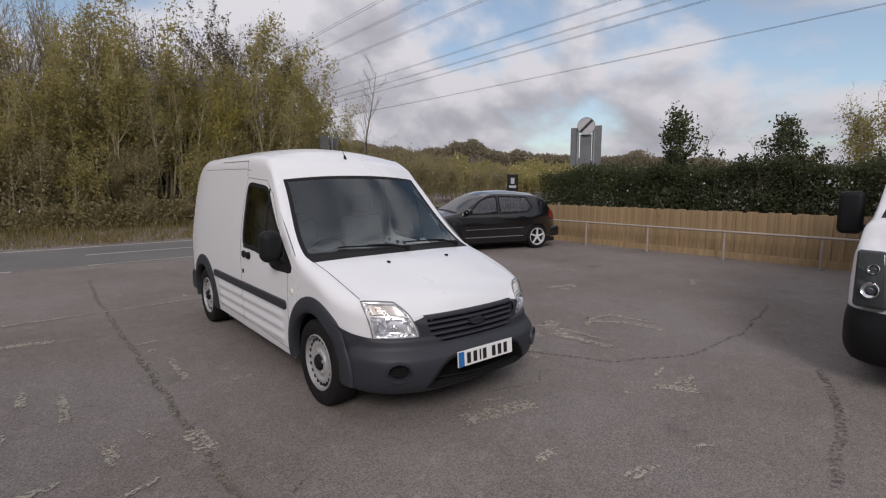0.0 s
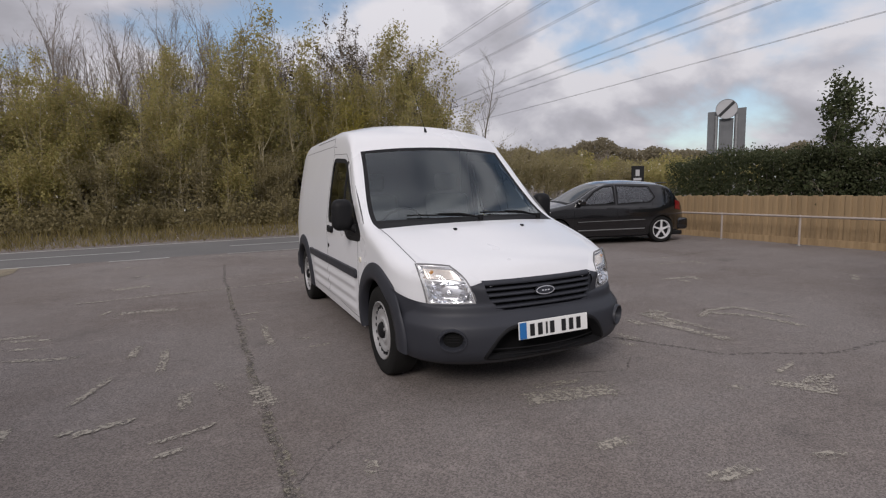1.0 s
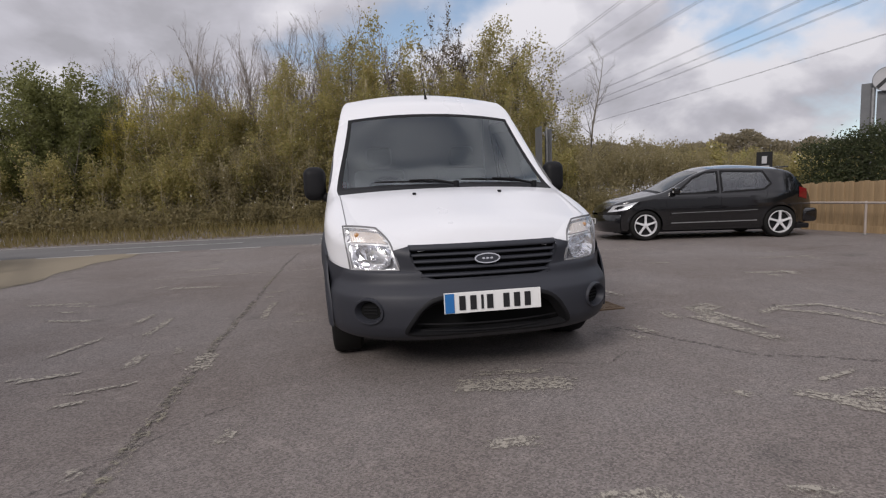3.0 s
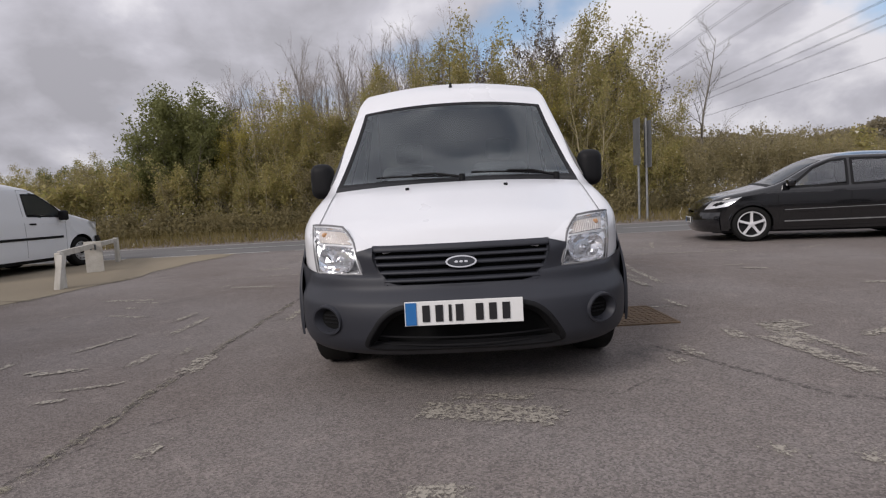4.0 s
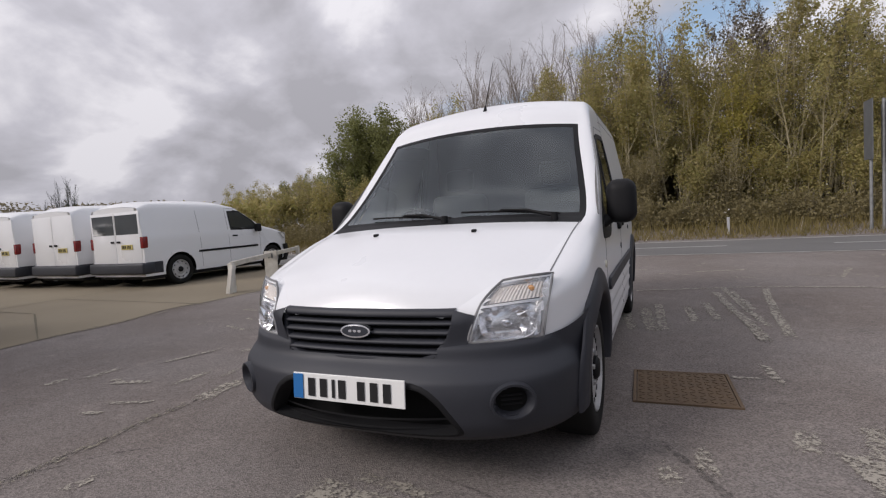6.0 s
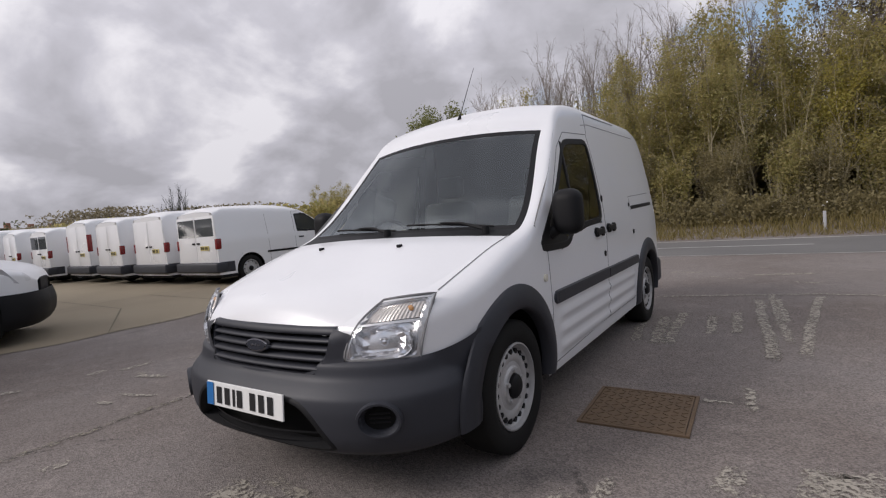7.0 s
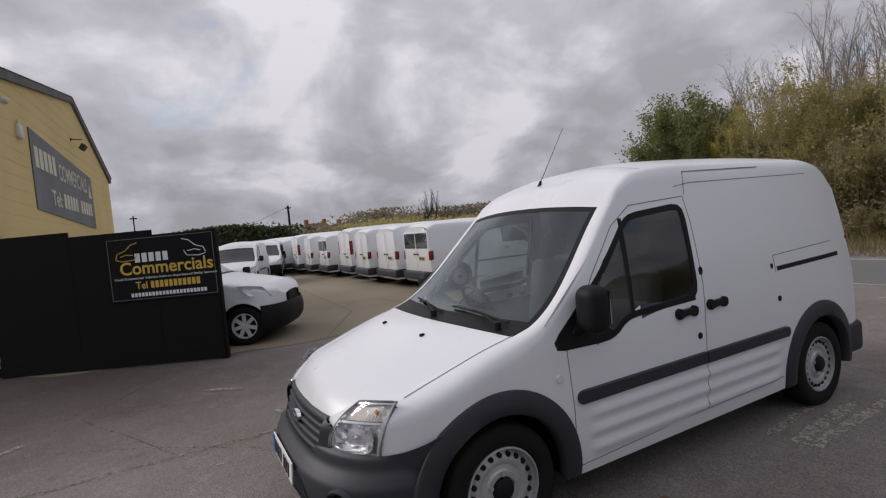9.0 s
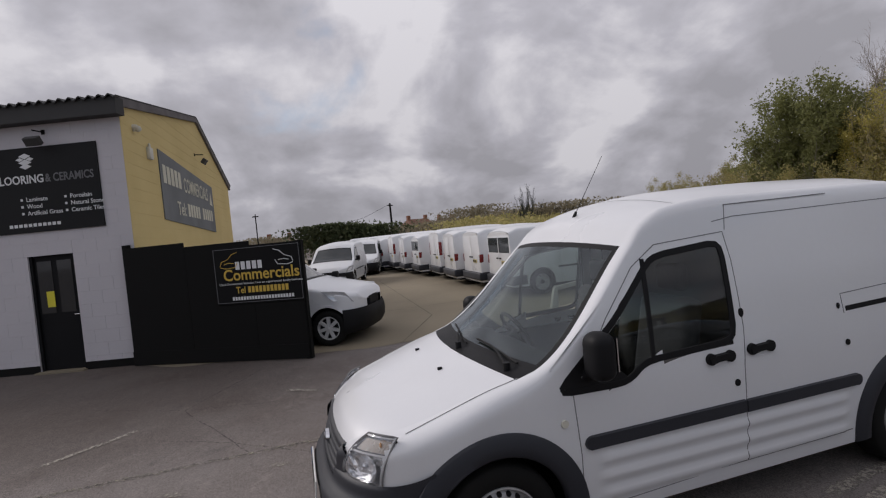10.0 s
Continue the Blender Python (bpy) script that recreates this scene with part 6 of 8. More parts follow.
    for u in lin(-1, 1, 24):
        cur = [bm.verts.new(gpt(u * 0.413, 0.742 + dz, o)) for dz, o in ((0.000, -0.04), (0.000, 0.004), (0.010, 0.008), (0.030, 0.004), (0.038, -0.05))]
        if prev:
            for j in range(4):
                bm.faces.new((prev[j], cur[j], cur[j + 1], prev[j + 1]))
        prev = cur
    part("grille_header", bm, M["grey_plastic"], gr, smooth=40)
    bm = bmesh.new()
    lowedge = [(-0.405, 0.74), (-0.385, 0.66), (-0.335, 0.60), (-0.28, 0.582), (0.28, 0.582), (0.335, 0.60), (0.385, 0.66), (0.405, 0.74)]
    seq = []
    for (x0, z0), (x1, z1) in zip(lowedge, lowedge[1:]):
        k = max(2, int(math.hypot(x1 - x0, z1 - z0) / 0.03))
        seq += [(x0 + (x1 - x0) * i / k, z0 + (z1 - z0) * i / k) for i in range(k)]
    prev = None
    for x, z in seq + [lowedge[-1]]:
        d = Vector((x, 0, z - 0.70)).normalized()
        cur = [bm.verts.new(gpt(x - d.x * 0.006, z - d.z * 0.006, -0.03)), bm.verts.new(gpt(x, z, 0.006)), bm.verts.new(gpt(x + d.x * 0.022, z + d.z * 0.022, 0.004)), bm.verts.new(gpt(x + d.x * 0.03, z + d.z * 0.03, -0.03))]
        if prev:
            for j in range(3):
                bm.faces.new((prev[j], cur[j], cur[j + 1], prev[j + 1]))
        prev = cur
    bmesh.ops.recalc_face_normals(bm, faces=bm.faces)
    part("grille_surround", bm, M["grey_plastic"], gr, smooth=50)
    bc = gpt(0, 0.687, 0.016)
    nb = Vector((0, -1, 0.12)).normalized()
    bm = bmesh.new()
    disc(bm, bc, nb, 0.074, 32, 0.022, ry=0.031)
    badge = part("badge", bm, M["chrome"], gr, "plain oval chrome badge", smooth=40)
    bm = bmesh.new()
    disc(bm, bc + nb * 0.011, nb, 0.064, 32, 0.004, ry=0.024)
    part("badge_oval", bm, M["badge_blue"], badge, "dark blue oval", smooth=40)
    bm = bmesh.new()
    for q in (-0.022, 0.0, 0.022):
        disc(bm, bc + nb * 0.0135 + Vector((q, 0, 0)), nb, 0.009, 12, 0.002, ry=0.006)
    part("badge_mark", bm, M["chrome"], badge)
    # bonnet edges, washer jets
    for sg in (1, -1):
        bm = bmesh.new()
        prev = None
        for s in lin(-0.44, 0.07, 24):
            x = 0.730 + 0.038 * (s + 0.44) / 0.51
            line = [p for _, p in sk.half(s)]
            p = line[-1]
            for a, b in zip(line, line[1:]):
                if a.z > 0.70 and a.x >= x > b.x:
                    p = a.lerp(b, (a.x - x) / (a.x - b.x))
                    break
            p = Vector((sg * x, p.y, p.z + 0.0025))
            cur = (bm.verts.new(p + Vector((-0.0025, 0, 0.0012 * sg))), bm.verts.new(p + Vector((0.0025, 0, -0.0012 * sg))))
            if prev:
                bm.faces.new((prev[0], prev[1], cur[1], cur[0]))
            prev = cur
        part("bonnet_gap", bm, M["seam"], van, "thin dark shut line")
    # roof joint behind the windscreen
    bm = bmesh.new()
    prev = None
    for q in lin(-1, 1, 40):
        p = sk.top(1.32, q, 0.0015)
        cur = (bm.verts.new(p), bm.verts.new(sk.top(1.326, q, 0.0015)))
        if prev:
            bm.faces.new((prev[0], prev[1], cur[1], cur[0]))
        prev = cur
    part("roof_joint", bm, M["seam"], van, "thin dark joint")
    for x in (-0.287, 0.287):
        bm = bmesh.new()
        p = sk.top(-0.12, x / sk.xsh(-0.12), 0)
        box(bm, x - 0.011, x + 0.011, p.y - 0.012, p.y + 0.016, p.z - 0.004, p.z + 0.012, 0.004)
        part("washer_jet", bm, M["black_plastic"], van, "small black washer jet")
    # wipers
    for x0, x1 in ((0.10, 0.66), (-0.52, 0.06)):
        wp = part("wiper", bmesh.new(), None, van, "black windscreen wiper")
        pts = []
        for i in range(13):
            u = i / 12
            x = x1 + (x0 - x1) * u
            s = 0.15 + 0.085 * math.sin(min(1, u * 1.15) * 1.3) * 0.75
            pts.append(sk.top(s, x / sk.xsh(s), 0.016))
        bm = bmesh.new()
        sweep(bm, pts, 0.0065)
        part("blade", bm, M["black_plastic"], wp, smooth=50)
        bm = bmesh.new()
        base = sk.top(0.10, (x1 - 0.02) / sk.xsh(0.10), 0.02)
        mid = (pts[7] + Vector((0, -0.005, 0.010)))
        cyl(bm, base, base.lerp(mid, 0.5) + Vector((0, 0, 0.015)), 0.009, 0.008, 8)
        cyl(bm, base.lerp(mid, 0.5) + Vector((0, 0, 0.015)), mid, 0.008, 0.005, 8)
        cyl(bm, base - Vector((0, 0, 0.03)), base + Vector((0, 0, 0.02)), 0.02, seg=12)
        part("arm", bm, M["black_plastic"], wp, smooth=50)
    # aerial
    ae = part("aerial", bmesh.new(), None, van, "thin black roof aerial")
    base = sk.top(1.06, 0, 0)
    bm = bmesh.new()
    cyl(bm, base - Vector((0, 0, 0.01)), base + Vector((0, 0.02, 0.035)), 0.016, 0.008, 12)
    part("base", bm, M["black_plastic"], ae, smooth=50)
    bm = bmesh.new()
    cyl(bm, base + Vector((0, 0.02, 0.03)), base + Vector((0, 0.27, 0.42)), 0.003, 0.0018, 6)
    part("rod", bm, M["black_plastic"], ae)
    # rear bumper and tail lamps
    bm = bmesh.new()
    box(bm, -0.86, 0.86, 3.30, 3.58, 0.30, 0.56, 0.05, seg=3)
    part("rear_bumper", bm, M["grey_plastic"], van, smooth=50)
    for sg in (1, -1):
        bm = bmesh.new()
        box(bm, sg * 0.755 - 0.045, sg * 0.755 + 0.045, 3.46, 3.525, 0.85, 1.25, 0.015)
        part("tail_lamp", bm, M["red_lamp"], van)
    # the bonnet's edge stays behind the raked grille
    for piece in van.children:
        if piece.name.split(".")[0] in ("bonnet", "body"):
            for v in piece.data.vertices:
                if abs(v.co.x) < 0.47 and 0.70 < v.co.z < 0.84 and v.co.y < -0.5:
                    v.co.y = max(v.co.y, gpt(v.co.x, v.co.z).y + 0.008)
    settle_nose(van)
    # cab lining
    bm = bmesh.new()
    sheet(bm, lambda u, v: sk.top(u, v * 0.97, -0.035), lin(0.87, 1.74, 12), lin(-1, 1, 16))
    part("headlining", bm, M["cabin_grey"], van, "grey headlining", smooth=60)
    for sg in (1, -1):
        bm = bmesh.new()
        sk.patch(bm, [(0.45, 0.36), (1.74, 0.36), (1.74, 0.925), (0.45, 0.925)], -0.03, sg, 6)
        part("door_card", bm, M["seat_cloth"], van, "dark door card")
        bm = bmesh.new()
        sk.strip(bm, [(0.36, 1.03), (0.72, 1.33), (0.98, 1.60), (1.6, 1.66), (1.66, 1.0)], 0.10, -0.016, sg)
        part("pillar_trim", bm, M["cabin_grey"], van, "grey pillar trim")
    # cabin
    bm = bmesh.new()
    box(bm, -0.74, 0.74, 0.12, 0.62, 0.62, 1.02, 0.06)
    part("dashboard", bm, M["black_plastic"], van, smooth=50)
    bm = bmesh.new()
    box(bm, -0.80, 0.80, 0.46, 1.78, 0.32, 0.40, 0.0)
    part("cab_floor", bm, M["black_plastic"], van)
    bm = bmesh.new()
    box(bm, -0.70, 0.70, 1.72, 1.76, 0.4, 1.80, 0.01)
    part("bulkhead", bm, M["cabin_grey"], van, "grey cab bulkhead")
    for x in (-0.40, 0.40):
        seat = part("seat", bmesh.new(), None, van, "dark cloth seat")
        bm = bmesh.new()
        box(bm, x - 0.25, x + 0.25, 0.85, 1.38, 0.42, 0.70, 0.06, seg=3)
        part("seat_cushion", bm, M["seat_cloth"], seat, smooth=50)
        bm = bmesh.new()
        box(bm, x - 0.24, x + 0.24, -0.07, 0.07, 0, 0.62, 0.06, m=Matrix.Translation((0, 1.36, 0.66)) @ Matrix.Rotation(radians(-12), 4, "X"), seg=3)
        part("backrest", bm, M["seat_cloth"], seat, smooth=50)
        bm = bmesh.new()
        box(bm, x - 0.12, x + 0.12, 1.46, 1.55, 1.30, 1.48, 0.04, seg=3)
        part("headrest", bm, M["seat_cloth"], seat, smooth=50)
    bm = bmesh.new()
    c, nrm = Vector((-0.40, 0.72, 1.00)), Vector((0, 0.85, 0.5)).normalized()
    m = Matrix.Translation(c) @ nrm.to_track_quat("Z", "Y").to_matrix().to_4x4()
    sweep(bm, [m @ Vector((0.18 * math.cos(2 * math.pi * k / 32), 0.18 * math.sin(2 * math.pi * k / 32), 0)) for k in range(32)], 0.015, 6, True)
    for a in (20, 160, 270):
        cyl(bm, c, m @ Vector((0.18 * math.cos(radians(a)), 0.18 * math.sin(radians(a)), 0)), 0.018, seg=6)
    cyl(bm, c, c - nrm * 0.25, 0.04, seg=12)
    part("steering_wheel", bm, M["black_plastic"], van, smooth=50)


M["lens_plain"] = mat("clear_lamp_plastic", (0.75, 0.72, 0.6), 0.15, 0, (0.6, 0.58, 0.5), 30, 90, 0)
M["badge_blue"] = mat("badge_blue", (0.02, 0.023, 0.03), 0.15, 0, (0.03, 0.032, 0.04), 5, 40, 0)
hero_van()


# ---- the workshop building, hoarding and signs ----
def text(body, size, m, material, parent, name="lettering", label="", width=None, align="LEFT", bold=0.0):
    cu = bpy.data.curves.new(name, "FONT")
    cu.body, cu.size, cu.extrude, cu.offset = body, size, 0.001, bold
    cu.align_x = align
    cu.resolution_u = 3
    ob = new(name, cu)
    ob.data.materials.append(material)
    ob.parent = parent
    sx = 1.0
    if width:
        bpy.context.view_layer.update()
        w = ob.dimensions.x
        sx = width / w if w > 0 else 1.0
    ob.matrix_basis = m @ Matrix.Diagonal((sx, 1, 1, 1))
    if label:
        ob["label"] = label
    return ob


M["sign_black"] = mat("sign_black", (0.010, 0.010, 0.011), 0.55, 0, (0.014, 0.014, 0.014), 2, 50, 0, spec=0.2)
M["sign_white"] = mat("sign_white", (0.72, 0.72, 0.72), 0.5, 0, (0.66, 0.66, 0.66), 2, 50, 0)
M["sign_dull"] = mat("dulled_sign_white", (0.42, 0.42, 0.43), 0.6, 0, (0.36, 0.36, 0.37), 3, 40, 0)
M["board_back"] = mat("dull_sign_back", (0.15, 0.155, 0.16), 0.6, 0.1, (0.10, 0.105, 0.11), 3, 40, 0.1)
M["sign_deep"] = mat("deep_black_sign", (0.005, 0.005, 0.0055), 0.6, 0, (0.008, 0.008, 0.008), 2, 50, 0, spec=0.15)
M["sign_gold"] = mat("sign_gold", (0.62, 0.42, 0.06), 0.45, 0, (0.55, 0.36, 0.05), 2, 50, 0)
M["sign_grey"] = mat("faded_sign_grey", (0.13, 0.14, 0.145), 0.6, 0, (0.09, 0.095, 0.10), 1.2, 40, 0.1)
M["sign_cream"] = mat("faded_sign_cream", (0.62, 0.59, 0.47), 0.7, 0, (0.50, 0.48, 0.39), 2, 30, 0.1)
M["grey_mark"] = mat("sign_mid_grey", (0.14, 0.14, 0.145), 0.5, 0, (0.12, 0.12, 0.125), 2, 50, 0)
M["roof_sheet"] = mat("dark_roof_sheet", (0.035, 0.034, 0.035), 0.8, 0, (0.055, 0.053, 0.05), 2, 50, 0.3)
M["verge_grey"] = mat("weathered_grey_board", (0.15, 0.135, 0.135), 0.85, 0, (0.09, 0.082, 0.082), 3, 50, 0.3)
M["door_dark"] = mat("dark_door_paint", (0.006, 0.006, 0.007), 0.6, 0, (0.010, 0.010, 0.011), 2, 60, 0.1, spec=0.15)
M["yellow_notice"] = mat("yellow_notice", (0.70, 0.62, 0.04), 0.5, 0, (0.6, 0.52, 0.04), 4, 50, 0)
M["cam_white"] = mat("alarm_box_white", (0.6, 0.58, 0.5), 0.5, 0, (0.5, 0.48, 0.42), 5, 50, 0)

CORNER = Vector((-6.8, -3.55))
FAC = Vector((-0.3, -0.954))          # along the white facade
GAB = Vector((-10.3, 0.5)).normalized()  # along the yellow gable
DEEP = 10.3


def wall_frame(o, d, flip=1):
    """Matrix whose x runs along the wall as read from outside, y is up, z is outward."""
    x = Vector((d.x, d.y, 0)) * flip
    up = Vector((0, 0, 1))
    z = x.cross(up)
    return Matrix(((x.x, up.x, z.x, o.x), (x.y, up.y, z.y, o.y), (x.z, up.z, z.z, 0), (0, 0, 0, 1)))


def workshop():
    b = empty("workshop")
    tagged(b, "painted block workshop with white front and yellow gable", "building")
    eave, ridge, back = 4.62, 5.68, 4.30
    L = 7.0
    # facade frame: x from the far end towards the corner as read; s is metres from the corner
    F = wall_frame(CORNER, -FAC)     # x runs towards the corner
    if (F.to_3x3() @ Vector((0, 0, 1))).x < 0:
        F = wall_frame(CORNER, FAC)
    fx = -1 if (F.to_3x3() @ Vector((1, 0, 0))).dot(Vector((FAC.x, FAC.y, 0))) < 0 else 1

    def slab(name, m, x0, x1, y0, y1, z0, z1, material, parent, label="", bevel=0.0, smooth=None):
        bm = bmesh.new()
        box(bm, min(x0, x1), max(x0, x1), y0, y1, z0, z1, bevel)
        ob = part(name, bm, material, parent, label, smooth)
        ob.matrix_basis = m
        return ob
    # white front wall round the door opening, in block courses
    wall = part("front_wall", bmesh.new(), None, b, "white painted block wall")
    door0, door1, doorh = 1.10, 1.92, 2.18
    courses, h = 20, eave / 20.0
    rng = random.Random(2)
    for r in range(courses):
        z0 = r * h
        s = -0.001 if r % 2 == 0 else -0.22
        while s < 3.4:
            e = s + 0.44
            a, c = max(0.0, s), min(3.4, e)
            spans = [(a, c)]
            if z0 + h / 2 < doorh:
                spans = [(u, v) for u, v in ((a, min(c, door0)), (max(a, door1), c)) if v - u > 0.02]
            for u, v in spans:
                if v - u < 0.02:
                    continue
                bm = bmesh.new()
                box(bm, fx * u + (0.002 if fx > 0 else -0.002), fx * v, z0 + 0.001, z0 + h, -0.03, rng.uniform(-0.0006, 0.0006), 0.0013, seg=1) if fx > 0 else box(bm, fx * v + 0.002, fx * u, z0 + 0.001, z0 + h, -0.03, rng.uniform(-0.0006, 0.0006), 0.0013, seg=1)
                ob = part("block", bm, M["white_wall"], wall)
                ob.matrix_basis = F
            s = e
    slab("front_wall_rest", F, fx * 3.4, fx * L, 0, eave, -0.14, 0, M["white_wall"], b)
    slab("front_wall_core", F, fx * 0.09, fx * door0, 0, eave - 0.02, -0.2, -0.026, M["white_wall"], b)
    slab("front_wall_core", F, fx * door1, fx * L, 0, eave - 0.02, -0.2, -0.026, M["white_wall"], b)
    slab("front_wall_core", F, fx * door0, fx * door1, doorh + 0.02, eave - 0.02, -0.2, -0.026, M["white_wall"], b)
    slab("plinth", F, 0, fx * door0, 0, 0.14, 0.0, 0.012, M["black_wood"], b, "black painted plinth")
    slab("plinth", F, fx * door1, fx * L, 0, 0.14, 0.0, 0.012, M["black_wood"], b, "black painted plinth")
    # yellow gable
    bm = bmesh.new()
    prof = [(0, 0), (DEEP, 0), (DEEP, back), (DEEP * 0.57, ridge), (0, eave)]
    fr = [bm.verts.new((x, y, 0.008)) for x, y in prof]
    bk = [bm.verts.new((x if x else 0.06, y, -0.2)) for x, y in prof]
    bm.faces.new(fr), bm.faces.new(bk[::-1])
    for i in range(5):
        bm.faces.new((fr[i - 1], bk[i - 1], bk[i], fr[i]))
    bmesh.ops.recalc_face_normals(bm, faces=bm.faces)
    gw = part("gable_wall", bm, M["yellow_wall"], b, "yellow painted gable wall")
    gm = wall_frame(CORNER, GAB)
    out = gm.to_3x3() @ Vector((0, 0, 1))
    if out.y < 0:      # outward is towards +y
        gm = gm @ Matrix.Diagonal((1, 1, -1, 1))
    gw.matrix_basis = gm
    # raised joints of the gable's blocks
    for r in range(1, 26):
        z0 = r * 0.225
        x1 = DEEP if z0 < back else DEEP - (z0 - back) / (ridge - back) * DEEP * 0.43
        x0 = 0 if z0 < eave else (z0 - eave) / (ridge - eave) * DEEP * 0.57
        if x1 - x0 < 0.4:
            continue
        bm = bmesh.new()
        box(bm, x0 + 0.02, x1 - 0.02, z0 - 0.004, z0 + 0.004, 0.004, 0.011)
        part("mortar_course", bm, M["yellow_wall"], gw)
    # verge boards and roof
    for (xa, ya), (xb, yb) in (((-0.12, eave + 0.02), (DEEP * 0.57, ridge + 0.08)), ((DEEP * 0.57, ridge + 0.08), (DEEP + 0.15, back - 0.02))):
        bm = bmesh.new()
        vs = [bm.verts.new((x, y + dy, z)) for z in (-0.05, 0.07) for x, y, dy in ((xa, ya, -0.13), (xb, yb, -0.13), (xb, yb, 0.03), (xa, ya, 0.03))]
        for q in ((0, 1, 2, 3), (7, 6, 5, 4), (0, 4, 5, 1), (1, 5, 6, 2), (2, 6, 7, 3), (3, 7, 4, 0)):
            bm.faces.new([vs[i] for i in q])
        bmesh.ops.recalc_face_normals(bm, faces=bm.faces)
        ob = part("verge_board", bm, M["verge_grey"], b, "weathered grey verge board")
        ob.matrix_basis = gm
    # corrugated roof: world points from eave line to ridge line
    fdir, gdir = Vector((FAC.x, FAC.y, 0)), Vector((GAB.x, GAB.y, 0))
    c3 = Vector((CORNER.x, CORNER.y, 0))
    for (x0, z0), (x1, z1) in (((-0.28, eave + 0.0), (DEEP * 0.57, ridge + 0.07)), ((DEEP * 0.57, ridge + 0.07), (DEEP + 0.3, back))):
        bm = bmesh.new()
        sheet(bm, lambda u, v: c3 + fdir * u + gdir * (x0 + (x1 - x0) * v) + Vector((0, 0, z0 + (z1 - z0) * v + 0.04 + 0.03 * math.sin(u * 2 * math.pi / 0.17))), lin(-0.08, L, 340), (0, 1))
        ex = bmesh.ops.extrude_face_region(bm, geom=list(bm.faces))
        bmesh.ops.translate(bm, vec=(0, 0, -0.02), verts=[v for v in ex["geom"] if isinstance(v, bmesh.types.BMVert)])
        part("roof_sheet", bm, M["roof_sheet"], b, "dark corrugated roof sheet", 50)
    slab("eave_board", F, fx * -0.1, fx * L, eave - 0.26, eave + 0.03, 0.0, 0.22, M["roof_sheet"], b, "dark eaves board")
    # door with glass
    dr = part("door", bmesh.new(), None, b, "dark painted glazed door, shut")
    slab("door_leaf", F, fx * (door0 + 0.05), fx * (door1 - 0.05), 0.02, doorh - 0.06, -0.12, -0.07, M["door_dark"], dr, bevel=0.004)
    for a, c, y0, y1 in ((door0, door0 + 0.05, 0, doorh), (door1 - 0.05, door1, 0, doorh), (door0, door1, doorh - 0.06, doorh)):
        slab("door_frame", F, fx * a, fx * c, y0, y1, -0.14, -0.03, M["door_dark"], dr, bevel=0.003)
    for a, c in ((1.20, 1.46), (1.56, 1.82)):
        slab("door_pane", F, fx * a, fx * c, 1.05, 1.98, -0.068, -0.063, M["shop_glass"], dr, "dark glass")
    slab("notice", F, fx * 1.56, fx * 1.70, 1.16, 1.44, -0.061, -0.058, M["yellow_notice"], dr, "yellow paper notice")
    bm = bmesh.new()
    cyl(bm, (0, 0, 0), (0, 0, 0.05), 0.012, seg=10)
    cyl(bm, (0, 0, 0.05), (0.11, 0, 0.05), 0.010, seg=10)
    hd = part("door_handle", bm, M["chrome"], dr, "chrome handle", 50)
    hd.matrix_basis = F @ Matrix.Translation((fx * 1.20, 1.0, -0.07))
    slab("doorstep", F, fx * (door0 - 0.03), fx * (door1 + 0.03), 0.0, 0.03, -0.1, 0.12, M["concrete"], b)
    # shop sign on the front
    sg = empty("shop_sign")
    tagged(sg, "black flooring shop sign with white lettering on the wall", "sign")
    s0, s1, y0, y1 = 0.45, 3.3, 2.50, 3.98
    bm = bmesh.new()
    box(bm, min(fx * s0, fx * s1), max(fx * s0, fx * s1), y0, y1, 0.0, 0.03, 0.004)
    pn = part("sign_panel", bm, M["sign_black"], sg)
    pn.matrix_basis = F
    # text runs left to right as seen from outside
    TX = F @ Matrix.Translation((0, 0, 0.034))
    def put(body, s_left, y, size, mt, width=None, bold=0.0):
        text(body, size, TX @ Matrix.Translation((fx * s_left, y, 0)), M[mt], sg, width=width, bold=bold)
    put("FLOORING", 2.30, 3.36, 0.20, "sign_white", 0.86, 0.004)
    put("& CERAMICS", 1.40, 3.36, 0.20, "grey_mark", 0.86, 0.004)
    for i, wd in enumerate(("Laminate", "Wood", "Artificial Grass")):
        put(wd, 1.78, 3.04 - 0.12 * i, 0.105, "sign_white", None, 0.001)
    for i, wd in enumerate(("Porcelain", "Natural Stone", "Ceramic Tiles")):
        put(wd, 1.0, 3.04 - 0.12 * i, 0.105, "sign_white", None, 0.001)
    for i in range(3):
        for s in (1.86, 1.08):
            bm = bmesh.new()
            box(bm, fx * s - 0.02, fx * s + 0.02, 3.055 - 0.12 * i, 3.095 - 0.12 * i, 0.030, 0.0335)
            o = part("bullet", bm, M["sign_white"], sg)
            o.matrix_basis = F
    for k in range(11):
        s = 2.1 - 0.085 * k
        bm = bmesh.new()
        box(bm, fx * s - 0.03, fx * s + 0.03, 2.60, 2.655, 0.030, 0.0335)
        part("text_bar", bm, M["sign_white"], sg, "plain bar in place of a letter").matrix_basis = F
    for dx, dy, w in ((0, 0.0, 1.0), (-0.09, 0.055, 0.62), (0.09, 0.055, 0.62), (0, -0.07, 0.9), (0, 0.11, 0.9)):
        bm = bmesh.new()
        c = [bm.verts.new((fx * 1.72 + dx + a * 0.12 * w, 3.72 + dy + e * 0.055 * w, 0.033)) for a, e in ((-1, 0), (0, -1), (1, 0), (0, 1))]
        bm.faces.new(c)
        o = part("logo_tile", bm, M["sign_white"], sg, "white tile shape of a plain emblem")
